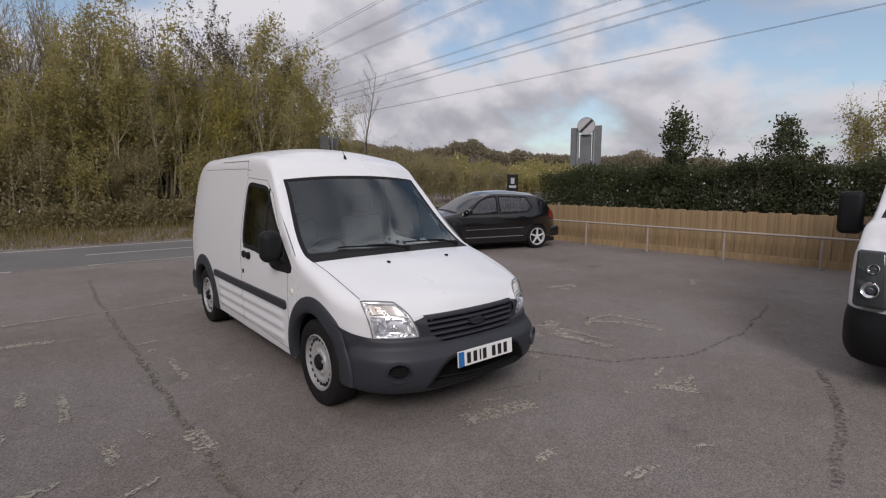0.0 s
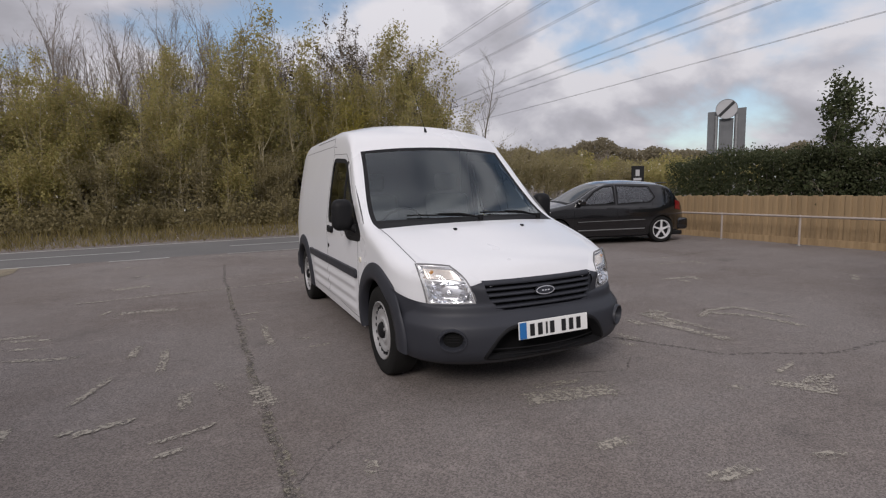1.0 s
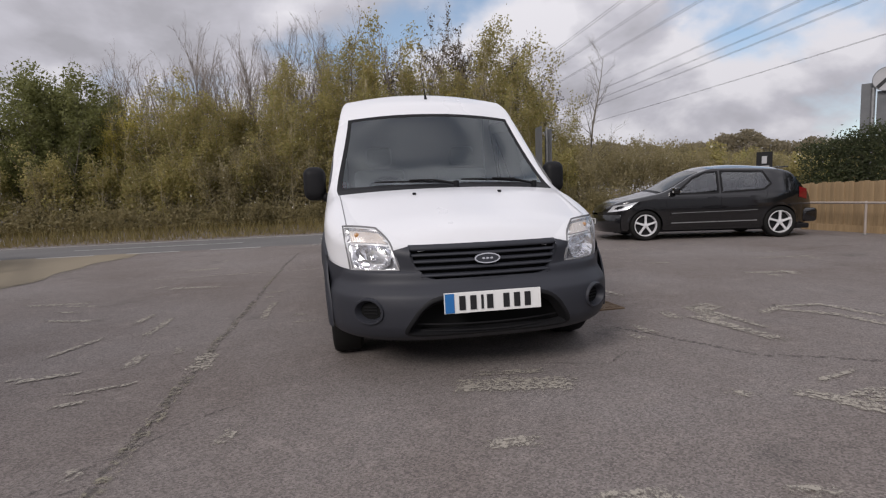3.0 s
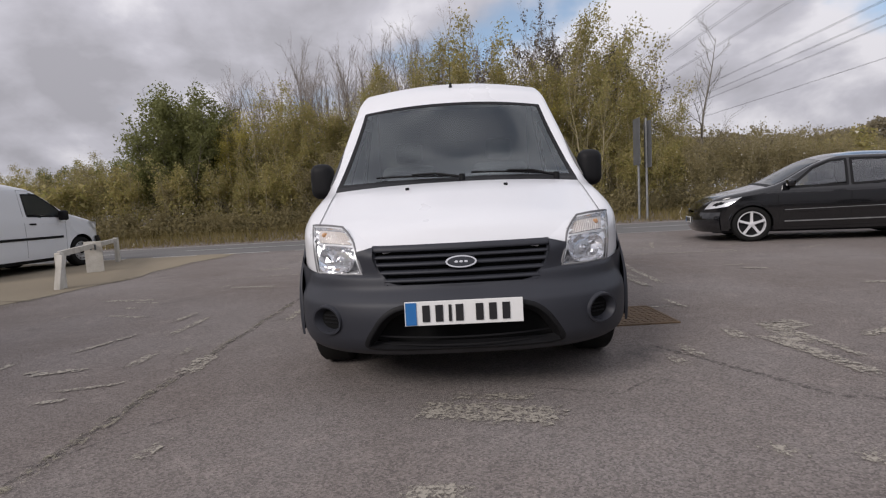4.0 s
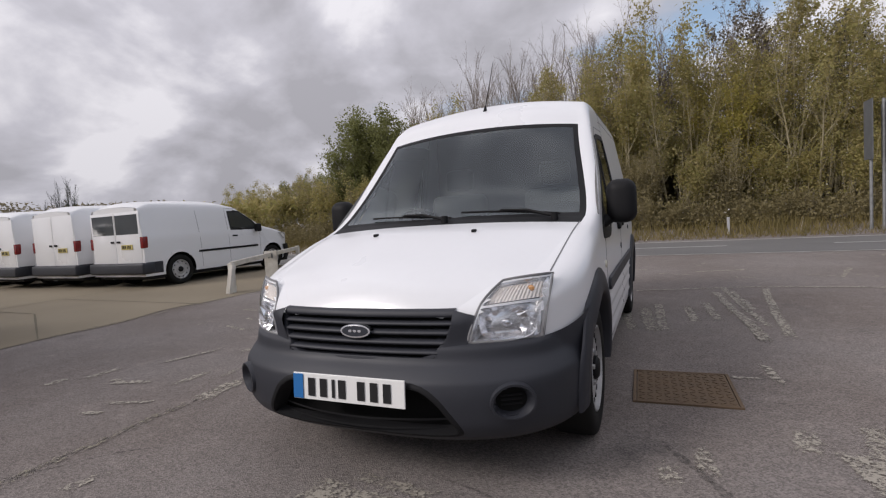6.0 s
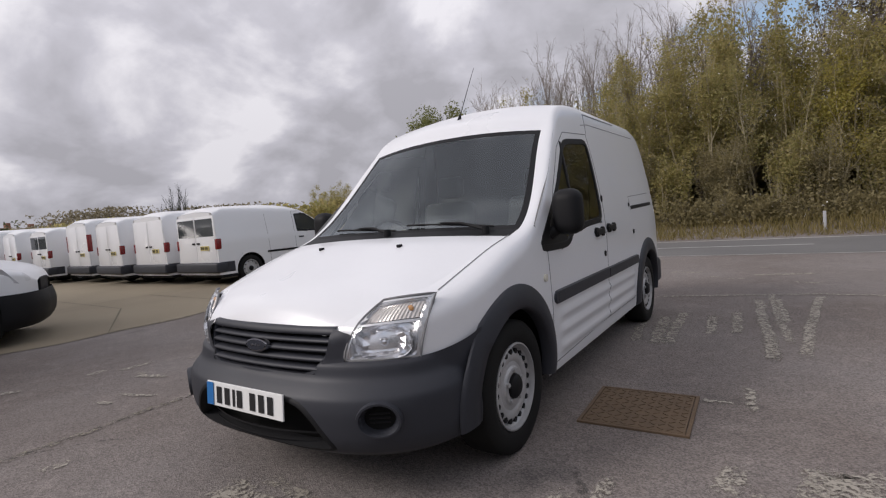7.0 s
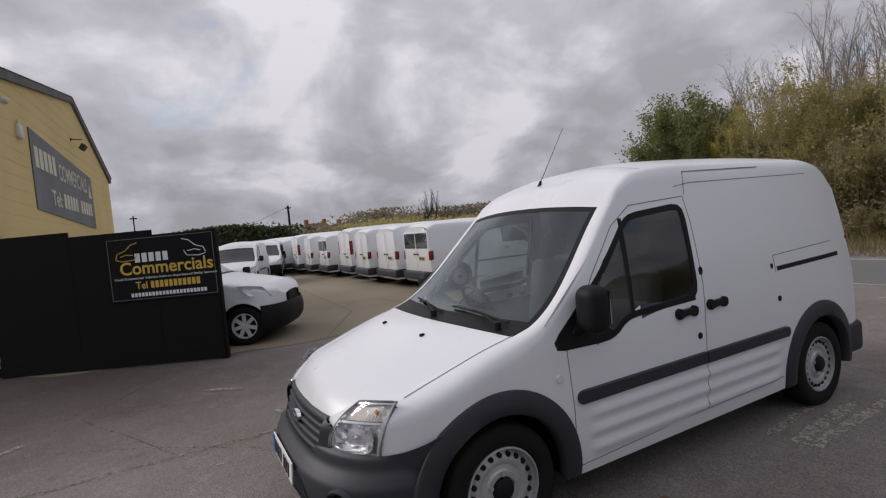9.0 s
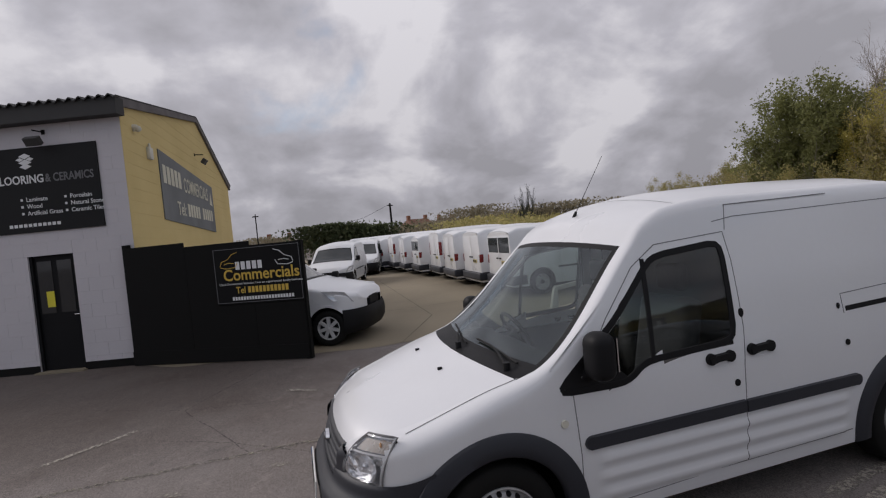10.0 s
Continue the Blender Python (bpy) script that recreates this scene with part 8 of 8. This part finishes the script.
def panel_van(name, m, W, H, fo, wb, ro, label, rear_glass=True, strip=True, lamp="tall", side_window=True, dark_low=0.0, wheel_kind="steel", hood=0.98, group="parked vans", cowl_y=0.12, top_y=0.80, fine=False, blunt=0.0):
    sk = van_skin(W, H, fo, wb, ro, hood, cowl_y, top_y, blunt=blunt)
    step = 0.025 if fine else 0.075
    hw, ye = W / 2, wb + ro
    v = empty(name, m)
    tagged(v, label, "van", group)
    n0 = -fo + 0.03
    st = sorted(set([round(n0 + step * i, 4) for i in range(int((ye - n0) / step) + 1)] + [cowl_y - 0.08, cowl_y, top_y, ye]))
    st = [s for s in st if s <= ye and not (cowl_y - 0.08 < s < cowl_y) and not (0 < abs(s - top_y) < 0.015)]
    A = top_y + 0.12
    wx = max(1.28, A + 0.30)
    win = [(cowl_y + 0.26, 1.02 + max(0, hood - 1.0)), (wx, 1.04 + max(0, hood - 1.0)), (wx + 0.02, H - 0.30), (A + 0.06, H - 0.30), (A - 0.30, 1.02 + (H - 1.32) * 0.55)]
    b = sk.build(st, holes=[win] if side_window else [], screen=(cowl_y, top_y), cowl=(cowl_y - 0.08, cowl_y), bonnet=(-3, cowl_y - 0.08), ns=26 if fine else 14)
    part("body", b["body"], M["white_paint"], v, smooth=40)
    part("bonnet", b["bonnet"], M["white_paint"], v, smooth=40)
    part("scuttle_panel", b["cowl"], M["black_plastic"], v)
    part("windscreen", b["screen"], [M["van_glass"], M["black_plastic"]], v, "dark windscreen", 40)
    b["rear_screen"].free()
    bm = bmesh.new()
    box(bm, -hw + 0.08, hw - 0.08, n0 + 0.25, ye - 0.1, 0.18, 0.32, 0.02)
    part("underbody", bm, M["black_plastic"], v)
    for sg in (1, -1):
        for y in (0.0, wb):
            arch_liner(v, sk, y, 0.32, sg, 0.385, hw - 0.36)
            wheel(v, hw - 0.02, y, sg, 0.315, wheel_kind)
            bm = bmesh.new()
            sk.strip(bm, [(y + 0.39 * math.cos(radians(a)), 0.32 + 0.39 * math.sin(radians(a))) for a in range(-10, 191, 10)], 0.075 if not fine else 0.05, 0.006, sg, step=0.08)
            part("arch_lip", bm, M["white_paint"], v, smooth=60)
        if side_window:
            bm = bmesh.new()
            sk.patch(bm, win, 0.003, sg, 8)
            part("side_window", bm, M["van_glass"], v, "dark side window", 40)
            bm = bmesh.new()
            sk.strip(bm, win, 0.035, 0.006, sg, closed=True)
            part("window_seal", bm, M["black_plastic"], v)
        bm = bmesh.new()
        for ln in ([(0.42, 0.30), (0.40, 0.98)], [(wx + 0.08, 0.30), (wx + 0.10, H - 0.22), (A, H - 0.22)], [(wb - 0.55, 0.32), (wb - 0.5, H - 0.25)]):
            sk.strip(bm, ln, 0.008, 0.0012, sg, step=0.15)
        part("panel_gap", bm, M["seam"], v)
        if strip:
            bm = bmesh.new()
            sk.strip(bm, [(0.5, 0.66), (wb - 0.46, 0.66)], 0.05, 0.012, sg, step=0.3)
            part("rubbing_strip", bm, M["black_plastic"], v)
        bm = bmesh.new()
        sk.strip(bm, [(1.12, 0.94), (1.26, 0.945)], 0.035, 0.015, sg)
        part("door_handle", bm, M["black_plastic"], v)
        mr = part("door_mirror", bmesh.new(), None, v, "black door mirror") if not blunt else None
        bm = bmesh.new()
        box(bm, sg * (hw + 0.09) - 0.08, sg * (hw + 0.09) + 0.08, 0.48, 0.60, 1.0, 1.20, 0.035, seg=3)
        if mr:
            part("housing", bm, M["black_plastic"], mr, smooth=50)
            bm = bmesh.new()
        cyl(bm, (sg * (hw - 0.07), 0.50, 1.02), (sg * (hw + 0.06), 0.54, 1.06), 0.03, seg=8)
        if mr:
            part("arm", bm, M["black_plastic"], mr)
        else:
            bm.free()
        # tail lamps
        z0, z1, lw = ((0.82, 1.06, 0.09) if lamp == "tall" else (0.95, 1.45, 0.09))
        bm = bmesh.new()
        box(bm, sg * (hw * 0.965) - lw, sg * (hw * 0.965) + 0.012, ye - 0.10, ye + 0.012, z0, z1, 0.015, seg=2) if sg > 0 else box(bm, sg * (hw * 0.965) - 0.012, sg * (hw * 0.965) + lw, ye - 0.10, ye + 0.012, z0, z1, 0.015, seg=2)
        part("tail_lamp", bm, M["red_lamp"], v, "red tail lamp", 50)
        # headlamp
        if blunt:
            continue
        hl = part("headlamp", bmesh.new(), None, v, "clear headlamp")
        c = [sk.side(y, z, 0.022, sg) for y, z in ((n0 + 0.12, hood - 0.34), (n0 + 0.44, hood - 0.29), (n0 + 0.66, hood - 0.11), (n0 + 0.24, hood - 0.15))]
        bm = bmesh.new()
        fill_quad(bm, *(c if sg > 0 else [c[1], c[0], c[3], c[2]]), 6, lambda a, e: 0.02 * math.sin(a * math.pi))
        part("lens", bm, M["lamp_face"], hl, "glassy lamp face", 50)
    # front bumper and grille
    fprof = curve1((0.2, -0.08), (0.30, -0.01), (0.45, 0.01), (0.60, -0.02), (0.66, -0.05))
    bm = bmesh.new()
    sheet(bm, lambda p, z: bumper_point(p, z, hw + 0.012, fo - 0.06, 3.0 + 3 * blunt, fprof), lin(-1.36, 1.36, 44), lin(0.2, 0.62, 8))
    bmesh.ops.recalc_face_normals(bm, faces=bm.faces)
    part("front_bumper", bm, M["black_plastic"], v, "dark plastic bumper", 50)
    bm = bmesh.new()
    box(bm, -hw * 0.30, hw * 0.30, n0 - 0.006, n0 + 0.06, 0.60, hood - 0.30, 0.02)
    part("grille", bm, M["black_plastic"], v, "black grille")
    # rear
    bm = bmesh.new()
    box(bm, -hw - 0.004, hw + 0.004, ye - 0.20, ye + 0.08, 0.30, 0.53, 0.045, seg=3)
    part("rear_bumper", bm, M["grey_plastic"], v, "dark plastic rear bumper", 50)
    if dark_low:
        for sg in (1, -1):
            bm = bmesh.new()
            sk.strip(bm, [(wb + 0.42, 0.42), (ye - 0.02, 0.42)], 0.24, 0.01, sg, step=0.1)
            part("lower_cladding", bm, M["grey_plastic"], v)
    bm = bmesh.new()
    tops = [sk.top(ye, q) for q in lin(-0.99, 0.99, 14)]
    ups = [bm.verts.new((p.x, ye + 0.005, p.z - 0.004)) for p in tops]
    lows = [bm.verts.new((p.x, ye + 0.005, H - 0.30)) for p in tops]
    for i in range(len(ups) - 1):
        bm.faces.new((lows[i], lows[i + 1], ups[i + 1], ups[i]))
    part("rear_header", bm, M["white_paint"], v)
    for sg in (1, -1):
        rd = part("rear_door", bmesh.new(), None, v)
        bm = bmesh.new()
        a, c = (0.012, hw * 0.90) if sg > 0 else (-hw * 0.90, -0.012)
        box(bm, a, c, ye - 0.02, ye + 0.008, 0.46, H - 0.24, 0.012, seg=2)
        part("door_skin", bm, M["white_paint"], rd, smooth=40)
        if rear_glass:
            bm = bmesh.new()
            a, c = (0.03, hw * 0.84) if sg > 0 else (-hw * 0.84, -0.03)
            box(bm, a, c, ye + 0.004, ye + 0.012, 1.12, H - 0.30, 0.004)
            part("door_window", bm, M["van_glass"], rd, "dark rear door glass")
        bm = bmesh.new()
        box(bm, sg * 0.10 - 0.05, sg * 0.10 + 0.05, ye + 0.006, ye + 0.03, 0.95, 0.99, 0.006)
        part("handle", bm, M["black_plastic"], rd)
    plate(v, (-0.36, ye + 0.018, 0.86), 180, "plate_yellow", w=0.36, h=0.10)
    plate(v, (0.0, n0 - 0.035, 0.42), 0, "plate_white")
    return v


M["van_glass"] = mat("dark_van_glass", (0.03, 0.034, 0.036), 0.06, 0, (0.045, 0.05, 0.05), 1.5, 30, 0, rvar=0.03)
M["lamp_face"] = mat("lamp_face", (0.76, 0.77, 0.79), 0.16, 0.35, (0.56, 0.57, 0.59), 12, 60, 0.2)


def heading(x, y, hx, hy):
    """Pose of a vehicle whose own -y (its nose) points along (hx, hy)."""
    return pose(x, y, 0.012, 0, 0, math.degrees(math.atan2(hx, -hy)))


def rear_at(x, y, hx, hy, ye):
    n = math.hypot(hx, hy)
    return heading(x + hx / n * ye, y + hy / n * ye, hx, hy)


def parked_row():
    # makes along the row: width, height, front overhang, wheelbase, rear overhang
    A = dict(W=1.78, H=1.82, fo=0.88, wb=2.68, ro=0.78)
    B = dict(W=1.80, H=1.86, fo=0.87, wb=2.70, ro=0.74)
    C = dict(W=1.86, H=1.95, fo=0.92, wb=3.0, ro=0.95)
    a = panel_van("panel_van", rear_at(-9.2, 4.3, 0.03, 1.0, 3.46), label="small white van with rear windows parked on concrete", dark_low=1, hood=1.06, fine=True, **A)
    b = panel_van("panel_van", rear_at(-11.25, 4.25, 0.05, 1, 3.44), label="small white van with plain rear doors on concrete", rear_glass=False, dark_low=1, **B)
    c = panel_van("panel_van", rear_at(-15.6, 4.3, 0.06, 1, 3.95), label="larger white van with dark lower corners on concrete", rear_glass=False, lamp="high", dark_low=1, **C)
    rng = random.Random(17)
    x = -13.3
    for k in "bXabcabcbacab":
        if k == "X":
            x -= 2.45
            continue
        ob, ye = {"a": (a, 3.46), "b": (b, 3.44), "c": (c, 3.95)}[k]
        copy_thing(ob, rear_at(x, 4.25 + (x + 11.5) * 0.045 + rng.uniform(-0.12, 0.12), rng.uniform(0.03, 0.09), 1, ye))
        x -= 2.15
    # those facing out beside the gate
    p = panel_van("panel_van", heading(-6.64, -0.05, 0.44, 0.90), W=1.82, H=1.92, fo=0.62, wb=2.9, ro=0.85, label="white van with dark bumper parked behind the gate", rear_glass=False, wheel_kind="trim", strip=False, hood=1.08, group="vans by the gate", cowl_y=0.60, top_y=1.28, fine=True)
    copy_thing(p, heading(-8.9, -0.45, 0.46, 0.88))
    q = panel_van("panel_van", heading(-14.6, -2.2, 0.62, 0.78), W=1.80, H=1.82, fo=0.86, wb=2.7, ro=0.75, label="white van facing out from the parked rank", group="vans by the gate")
    copy_thing(q, heading(-11.4, -2.2, 0.5, 0.85))
    copy_thing(q, heading(-17.2, 0.45, 0.96, -0.28))
    copy_thing(q, heading(-22.6, 2.3, 0.96, -0.25))
    copy_thing(q, heading(-24.0, -2.2, 0.6, 0.8))
    copy_thing(q, heading(-28.0, -2.0, 0.6, 0.8))


parked_row()


def big_van():
    v = panel_van("large_van", heading(3.50, -3.25, -1.0, -0.02), W=1.98, H=2.6, fo=0.98, wb=3.6, ro=1.2, hood=1.26, label="tall white delivery van parked across the forecourt", rear_glass=False, group="", cowl_y=-0.35, top_y=0.55, fine=True, blunt=1.0, lamp="front")
    for sg in (1, -1):
        # tall dark lamp housing with two round lamps, and a large mirror on its arm
        hl = part("headlamp", bmesh.new(), None, v, "tall dark headlamp with two round lamps")
        m = Matrix.Translation((sg * 0.79, -0.925, 0.865)) @ Euler((radians(-8), 0, radians(sg * 16))).to_matrix().to_4x4()
        bm = bmesh.new()
        vs = box(bm, -0.115, 0.115, -0.03, 0.06, -0.22, 0.22, 0.03, seg=3)
        for q in vs:
            if q.co.z > 0:
                q.co.x += sg * 0.42 * q.co.z * (0.5 - q.co.x * sg * 2)
        bmesh.ops.transform(bm, matrix=m, verts=vs)
        part("housing", bm, M["van_glass"], hl, smooth=50)
        for z, r in ((-0.085, 0.062), (0.075, 0.042)):
            face = m.to_3x3() @ Vector((0, -1, 0))
            bm = bmesh.new()
            prev = None
            for q, h in ((r, 0.004), (r * 0.92, 0.010), (r * 0.80, 0.002), (r * 0.45, -0.010), (r * 0.30, -0.004), (0.002, 0.0)):
                cur = [bm.verts.new(m @ Vector((q * math.cos(2 * math.pi * k / 24), -0.034 - h, z + q * math.sin(2 * math.pi * k / 24)))) for k in range(24)]
                if prev:
                    for k in range(24):
                        bm.faces.new((prev[k], prev[(k + 1) % 24], cur[(k + 1) % 24], cur[k]))
                prev = cur
            bmesh.ops.recalc_face_normals(bm, faces=bm.faces)
            lamp = part("round_lamp", bm, M["chrome"], hl, "round chrome reflector bowl", 40)
            bm = bmesh.new()
            disc(bm, m @ Vector((0, -0.036, z)), face, r * 0.28, 14, 0.01)
            part("bulb_shield", bm, M["van_glass"], lamp)
        mr = part("door_mirror", bmesh.new(), None, v, "large black door mirror")
        bm = bmesh.new()
        box(bm, sg * 1.17 - 0.10, sg * 1.17 + 0.10, 0.10, 0.22, 1.12, 1.52, 0.05, seg=3)
        part("housing", bm, M["black_plastic"], mr, smooth=50)
        bm = bmesh.new()
        cyl(bm, (sg * 0.93, 0.16, 1.15), (sg * 1.15, 0.16, 1.2), 0.03, seg=8)
        part("arm", bm, M["black_plastic"], mr)
    return v


big_van()


def hatchback():
    hw = 0.88
    wb, fo, ro = 2.608, 0.86, 0.76
    ye = wb + ro
    base = curve1((0.2, hw * 0.95), (0.4, hw * 0.985), (0.65, hw), (0.86, hw * 0.985), (0.95, hw * 0.95), (1.3, hw * 0.80), (1.45, hw * 0.72))

    def plan(y):
        if y > 2.4:
            return max(0.02, 1 - 0.42 * min(1, (y - 2.4) / (ye - 2.4)) ** 2.6)
        if y > -0.1:
            return 1.0
        return max(0.02, 1 - min(1, (-0.1 - y) / (fo - 0.1)) ** 2.7) ** 0.42
    n0 = -fo + 0.02
    sk = Skin(base=base, plan=plan,
              zc=curve1((n0, 0.58), (n0 + 0.08, 0.73), (n0 + 0.3, 0.85), (0.0, 0.975), (0.22, 1.03), (1.05, 1.42), (1.35, 1.49), (1.8, 1.51), (2.5, 1.46), (2.85, 1.40), (3.15, 1.06), (3.28, 0.93), (ye, 0.72)),
              zsh=curve1((n0, 0.55), (n0 + 0.12, 0.70), (n0 + 0.35, 0.81), (0.0, 0.925), (0.22, 0.97), (1.05, 1.36), (1.4, 1.43), (2.5, 1.39), (2.85, 1.32), (3.15, 1.0), (3.28, 0.88), (ye, 0.66)),
              xsh=curve1((n0, hw * 0.4), (n0 + 0.3, hw * 0.72), (0.0, hw * 0.84), (0.22, hw * 0.86), (1.05, hw * 0.70), (1.6, hw * 0.66), (2.6, hw * 0.64), (3.2, hw * 0.60), (ye, hw * 0.5)),
              shift=curve1((-0.4, 0), (0.2, 0.1), (1.05, 0.06), (1.6, 0.0)),
              corner=curve1((n0, 0.03), (0, 0.08), (0.3, 0.04), (1.1, 0.05), (1.6, 0.07), (ye, 0.05)),
              sill=curve1((n0, 0.3), (-0.4, 0.2), (2.8, 0.2), (ye, 0.32)), arches=((0, 0.31), (wb, 0.31)), arch_r=0.355)
    rear, front = Vector((7.48, 4.78, 0)), Vector((4.97, 5.50, 0))
    d = (front - rear).normalized()
    left = Vector((-d.y, d.x, 0))
    org = front - left * 0.83 + Vector((0, 0, 0.012))
    m = heading(org.x, org.y, d.x, d.y)
    m.translation.z = 0.008
    c = empty("hatchback_car", m)
    c.scale = (0.95, 0.95, 0.95)
    tagged(c, "glossy black five-door hatchback parked near the fence", "car")
    st = sorted(set([round(n0 + 0.02 * i, 4) for i in range(int((ye - n0) / 0.02) + 1)] + [0.14, 0.22, 1.05, 2.85, 3.15, ye]))
    st = [s for s in st if s <= ye and not 0.14 < s < 0.22]
    w1 = [(0.58, 0.93), (1.42, 0.935), (1.44, 1.36), (1.20, 1.345), (0.95, 1.24)]
    w2 = [(1.49, 0.935), (2.30, 0.965), (2.45, 1.08), (2.32, 1.33), (1.51, 1.365)]
    b = sk.build(st, holes=[w1, w2], screen=(0.22, 1.05), cowl=(0.14, 0.22), bonnet=(-2, 0.14), rear_screen=(2.85, 3.15), ns=30)
    part("body", b["body"], M["black_paint"], c, smooth=40)
    part("bonnet", b["bonnet"], M["black_paint"], c, smooth=40)
    part("scuttle_panel", b["cowl"], M["black_plastic"], c)
    part("windscreen", b["screen"], [M["van_glass"], M["black_plastic"]], c, "dark windscreen", 40)
    part("rear_window", b["rear_screen"], [M["van_glass"], M["black_plastic"]], c, "dark rear window", 40)
    bm = bmesh.new()
    box(bm, -0.75, 0.75, -0.6, ye - 0.15, 0.16, 0.26, 0.02)
    part("underbody", bm, M["black_plastic"], c)
    for x in (-0.36, 0.36):
        for y in (1.15, 2.05):
            seat = part("seat", bmesh.new(), None, c, "dark cloth seat")
            bm = bmesh.new()
            box(bm, x - 0.24, x + 0.24, y + 0.1, y + 0.22, 0.55, 1.02, 0.05, seg=3)
            part("backrest", bm, M["seat_cloth"], seat, smooth=50)
            bm = bmesh.new()
            box(bm, x - 0.12, x + 0.12, y + 0.14, y + 0.22, 1.03, 1.20, 0.035, seg=3)
            part("headrest", bm, M["seat_cloth"], seat, smooth=50)
    for sg in (1, -1):
        for y in (0, wb):
            arch_liner(c, sk, y, 0.31, sg, 0.355, 0.52)
            wheel(c, 0.865, y, sg, 0.31, "alloy")
            bm = bmesh.new()
            sk.strip(bm, [(y + 0.358 * math.cos(radians(a)), 0.31 + 0.358 * math.sin(radians(a))) for a in range(-12, 193, 12)], 0.05, 0.006, sg, step=0.06)
            part("arch_lip", bm, M["black_paint"], c, smooth=60)
        for w in (w1, w2):
            bm = bmesh.new()
            sk.patch(bm, w, -0.003, sg, 8)
            part("side_window", bm, M["car_side_glass"], c, "tinted side window", 40)
            bm = bmesh.new()
            sk.strip(bm, w, 0.042, 0.003, sg, closed=True)
            part("window_seal", bm, M["black_plastic"], c)
        bm = bmesh.new()
        for ln in ([(0.42, 0.28), (0.40, 0.9)], [(1.46, 0.25), (1.47, 0.95)], [(2.25, 0.55), (2.38, 0.98)], [(0.45, 0.24), (2.25, 0.26)]):
            sk.strip(bm, ln, 0.006, 0.001, sg, step=0.1)
        part("panel_gap", bm, M["dark_void"], c)
        bm = bmesh.new()
        sk.strip(bm, [(0.48, 0.52), (2.18, 0.54)], 0.05, 0.012, sg, step=0.2)
        part("rubbing_strip", bm, M["black_paint"], c)
        bm = bmesh.new()
        sk.strip(bm, [(0.50, 0.345), (2.16, 0.355)], 0.022, 0.010, sg, step=0.2)
        part("sill_moulding", bm, M["galv"], c, "thin pale sill moulding")
        bm = bmesh.new()
        sk.strip(bm, [(0.50, 0.545), (2.16, 0.565)], 0.010, 0.016, sg, step=0.2)
        part("bright_line", bm, M["galv"], c, "thin pale line on the door strip")
        for y in (1.30, 2.12):
            bm = bmesh.new()
            sk.strip(bm, [(y - 0.08, 0.84), (y + 0.08, 0.845)], 0.03, 0.02, sg)
            part("door_handle", bm, M["black_paint"], c)
        mr = part("door_mirror", bmesh.new(), None, c, "black door mirror")
        bm = bmesh.new()
        box(bm, sg * 0.94 - 0.09, sg * 0.94 + 0.09, 0.50, 0.62, 0.94, 1.07, 0.035, seg=3)
        part("housing", bm, M["black_paint"], mr, smooth=50)
        bm = bmesh.new()
        cyl(bm, (sg * 0.82, 0.55, 0.95), (sg * 0.90, 0.56, 0.97), 0.025, seg=8)
        part("arm", bm, M["black_plastic"], mr)
        hl = part("headlamp", bmesh.new(), None, c, "long clear headlamp")
        q = [sk.side(y, z, 0.026, sg) for y, z in ((n0 + 0.12, 0.60), (n0 + 0.46, 0.645), (n0 + 0.68, 0.80), (n0 + 0.22, 0.735))]
        bm = bmesh.new()
        fill_quad(bm, *(q if sg > 0 else [q[1], q[0], q[3], q[2]]), 6, lambda a, e: 0.03 * math.sin(a * math.pi))
        part("lens", bm, M["lamp_face"], hl, "glassy lamp face", 50)
        bm = bmesh.new()
        sk.patch(bm, [(2.98, 0.76), (3.20, 0.74), (3.22, 0.98), (3.02, 1.0)], 0.01, sg, 5)
        part("tail_lamp", bm, M["red_lamp"], c, "red tail lamp")
    bm = bmesh.new()
    fp = curve1((0.18, -0.06), (0.28, 0), (0.42, 0.015), (0.55, -0.03))
    sheet(bm, lambda p, z: bumper_point(p, z, hw + 0.01, fo - 0.09, 2.8, fp), lin(-1.15, 1.15, 30), lin(0.18, 0.54, 8))
    bmesh.ops.recalc_face_normals(bm, faces=bm.faces)
    part("front_bumper", bm, M["black_paint"], c, smooth=50)
    bm = bmesh.new()
    box(bm, -0.70, 0.70, ye - 0.30, ye + 0.05, 0.28, 0.56, 0.07, seg=4)
    part("rear_bumper", bm, M["black_paint"], c, smooth=50)
    plate(c, (0, -fo - 0.03, 0.40), 0, "plate_white")
    bm = bmesh.new()
    box(bm, -0.42, 0.42, 2.78, 2.98, 1.40, 1.425, 0.01)
    part("roof_spoiler", bm, M["black_paint"], c)


M["car_side_glass"] = glass_mat("tinted_car_glass", (0.78, 0.82, 0.82), 2.2)
hatchback()
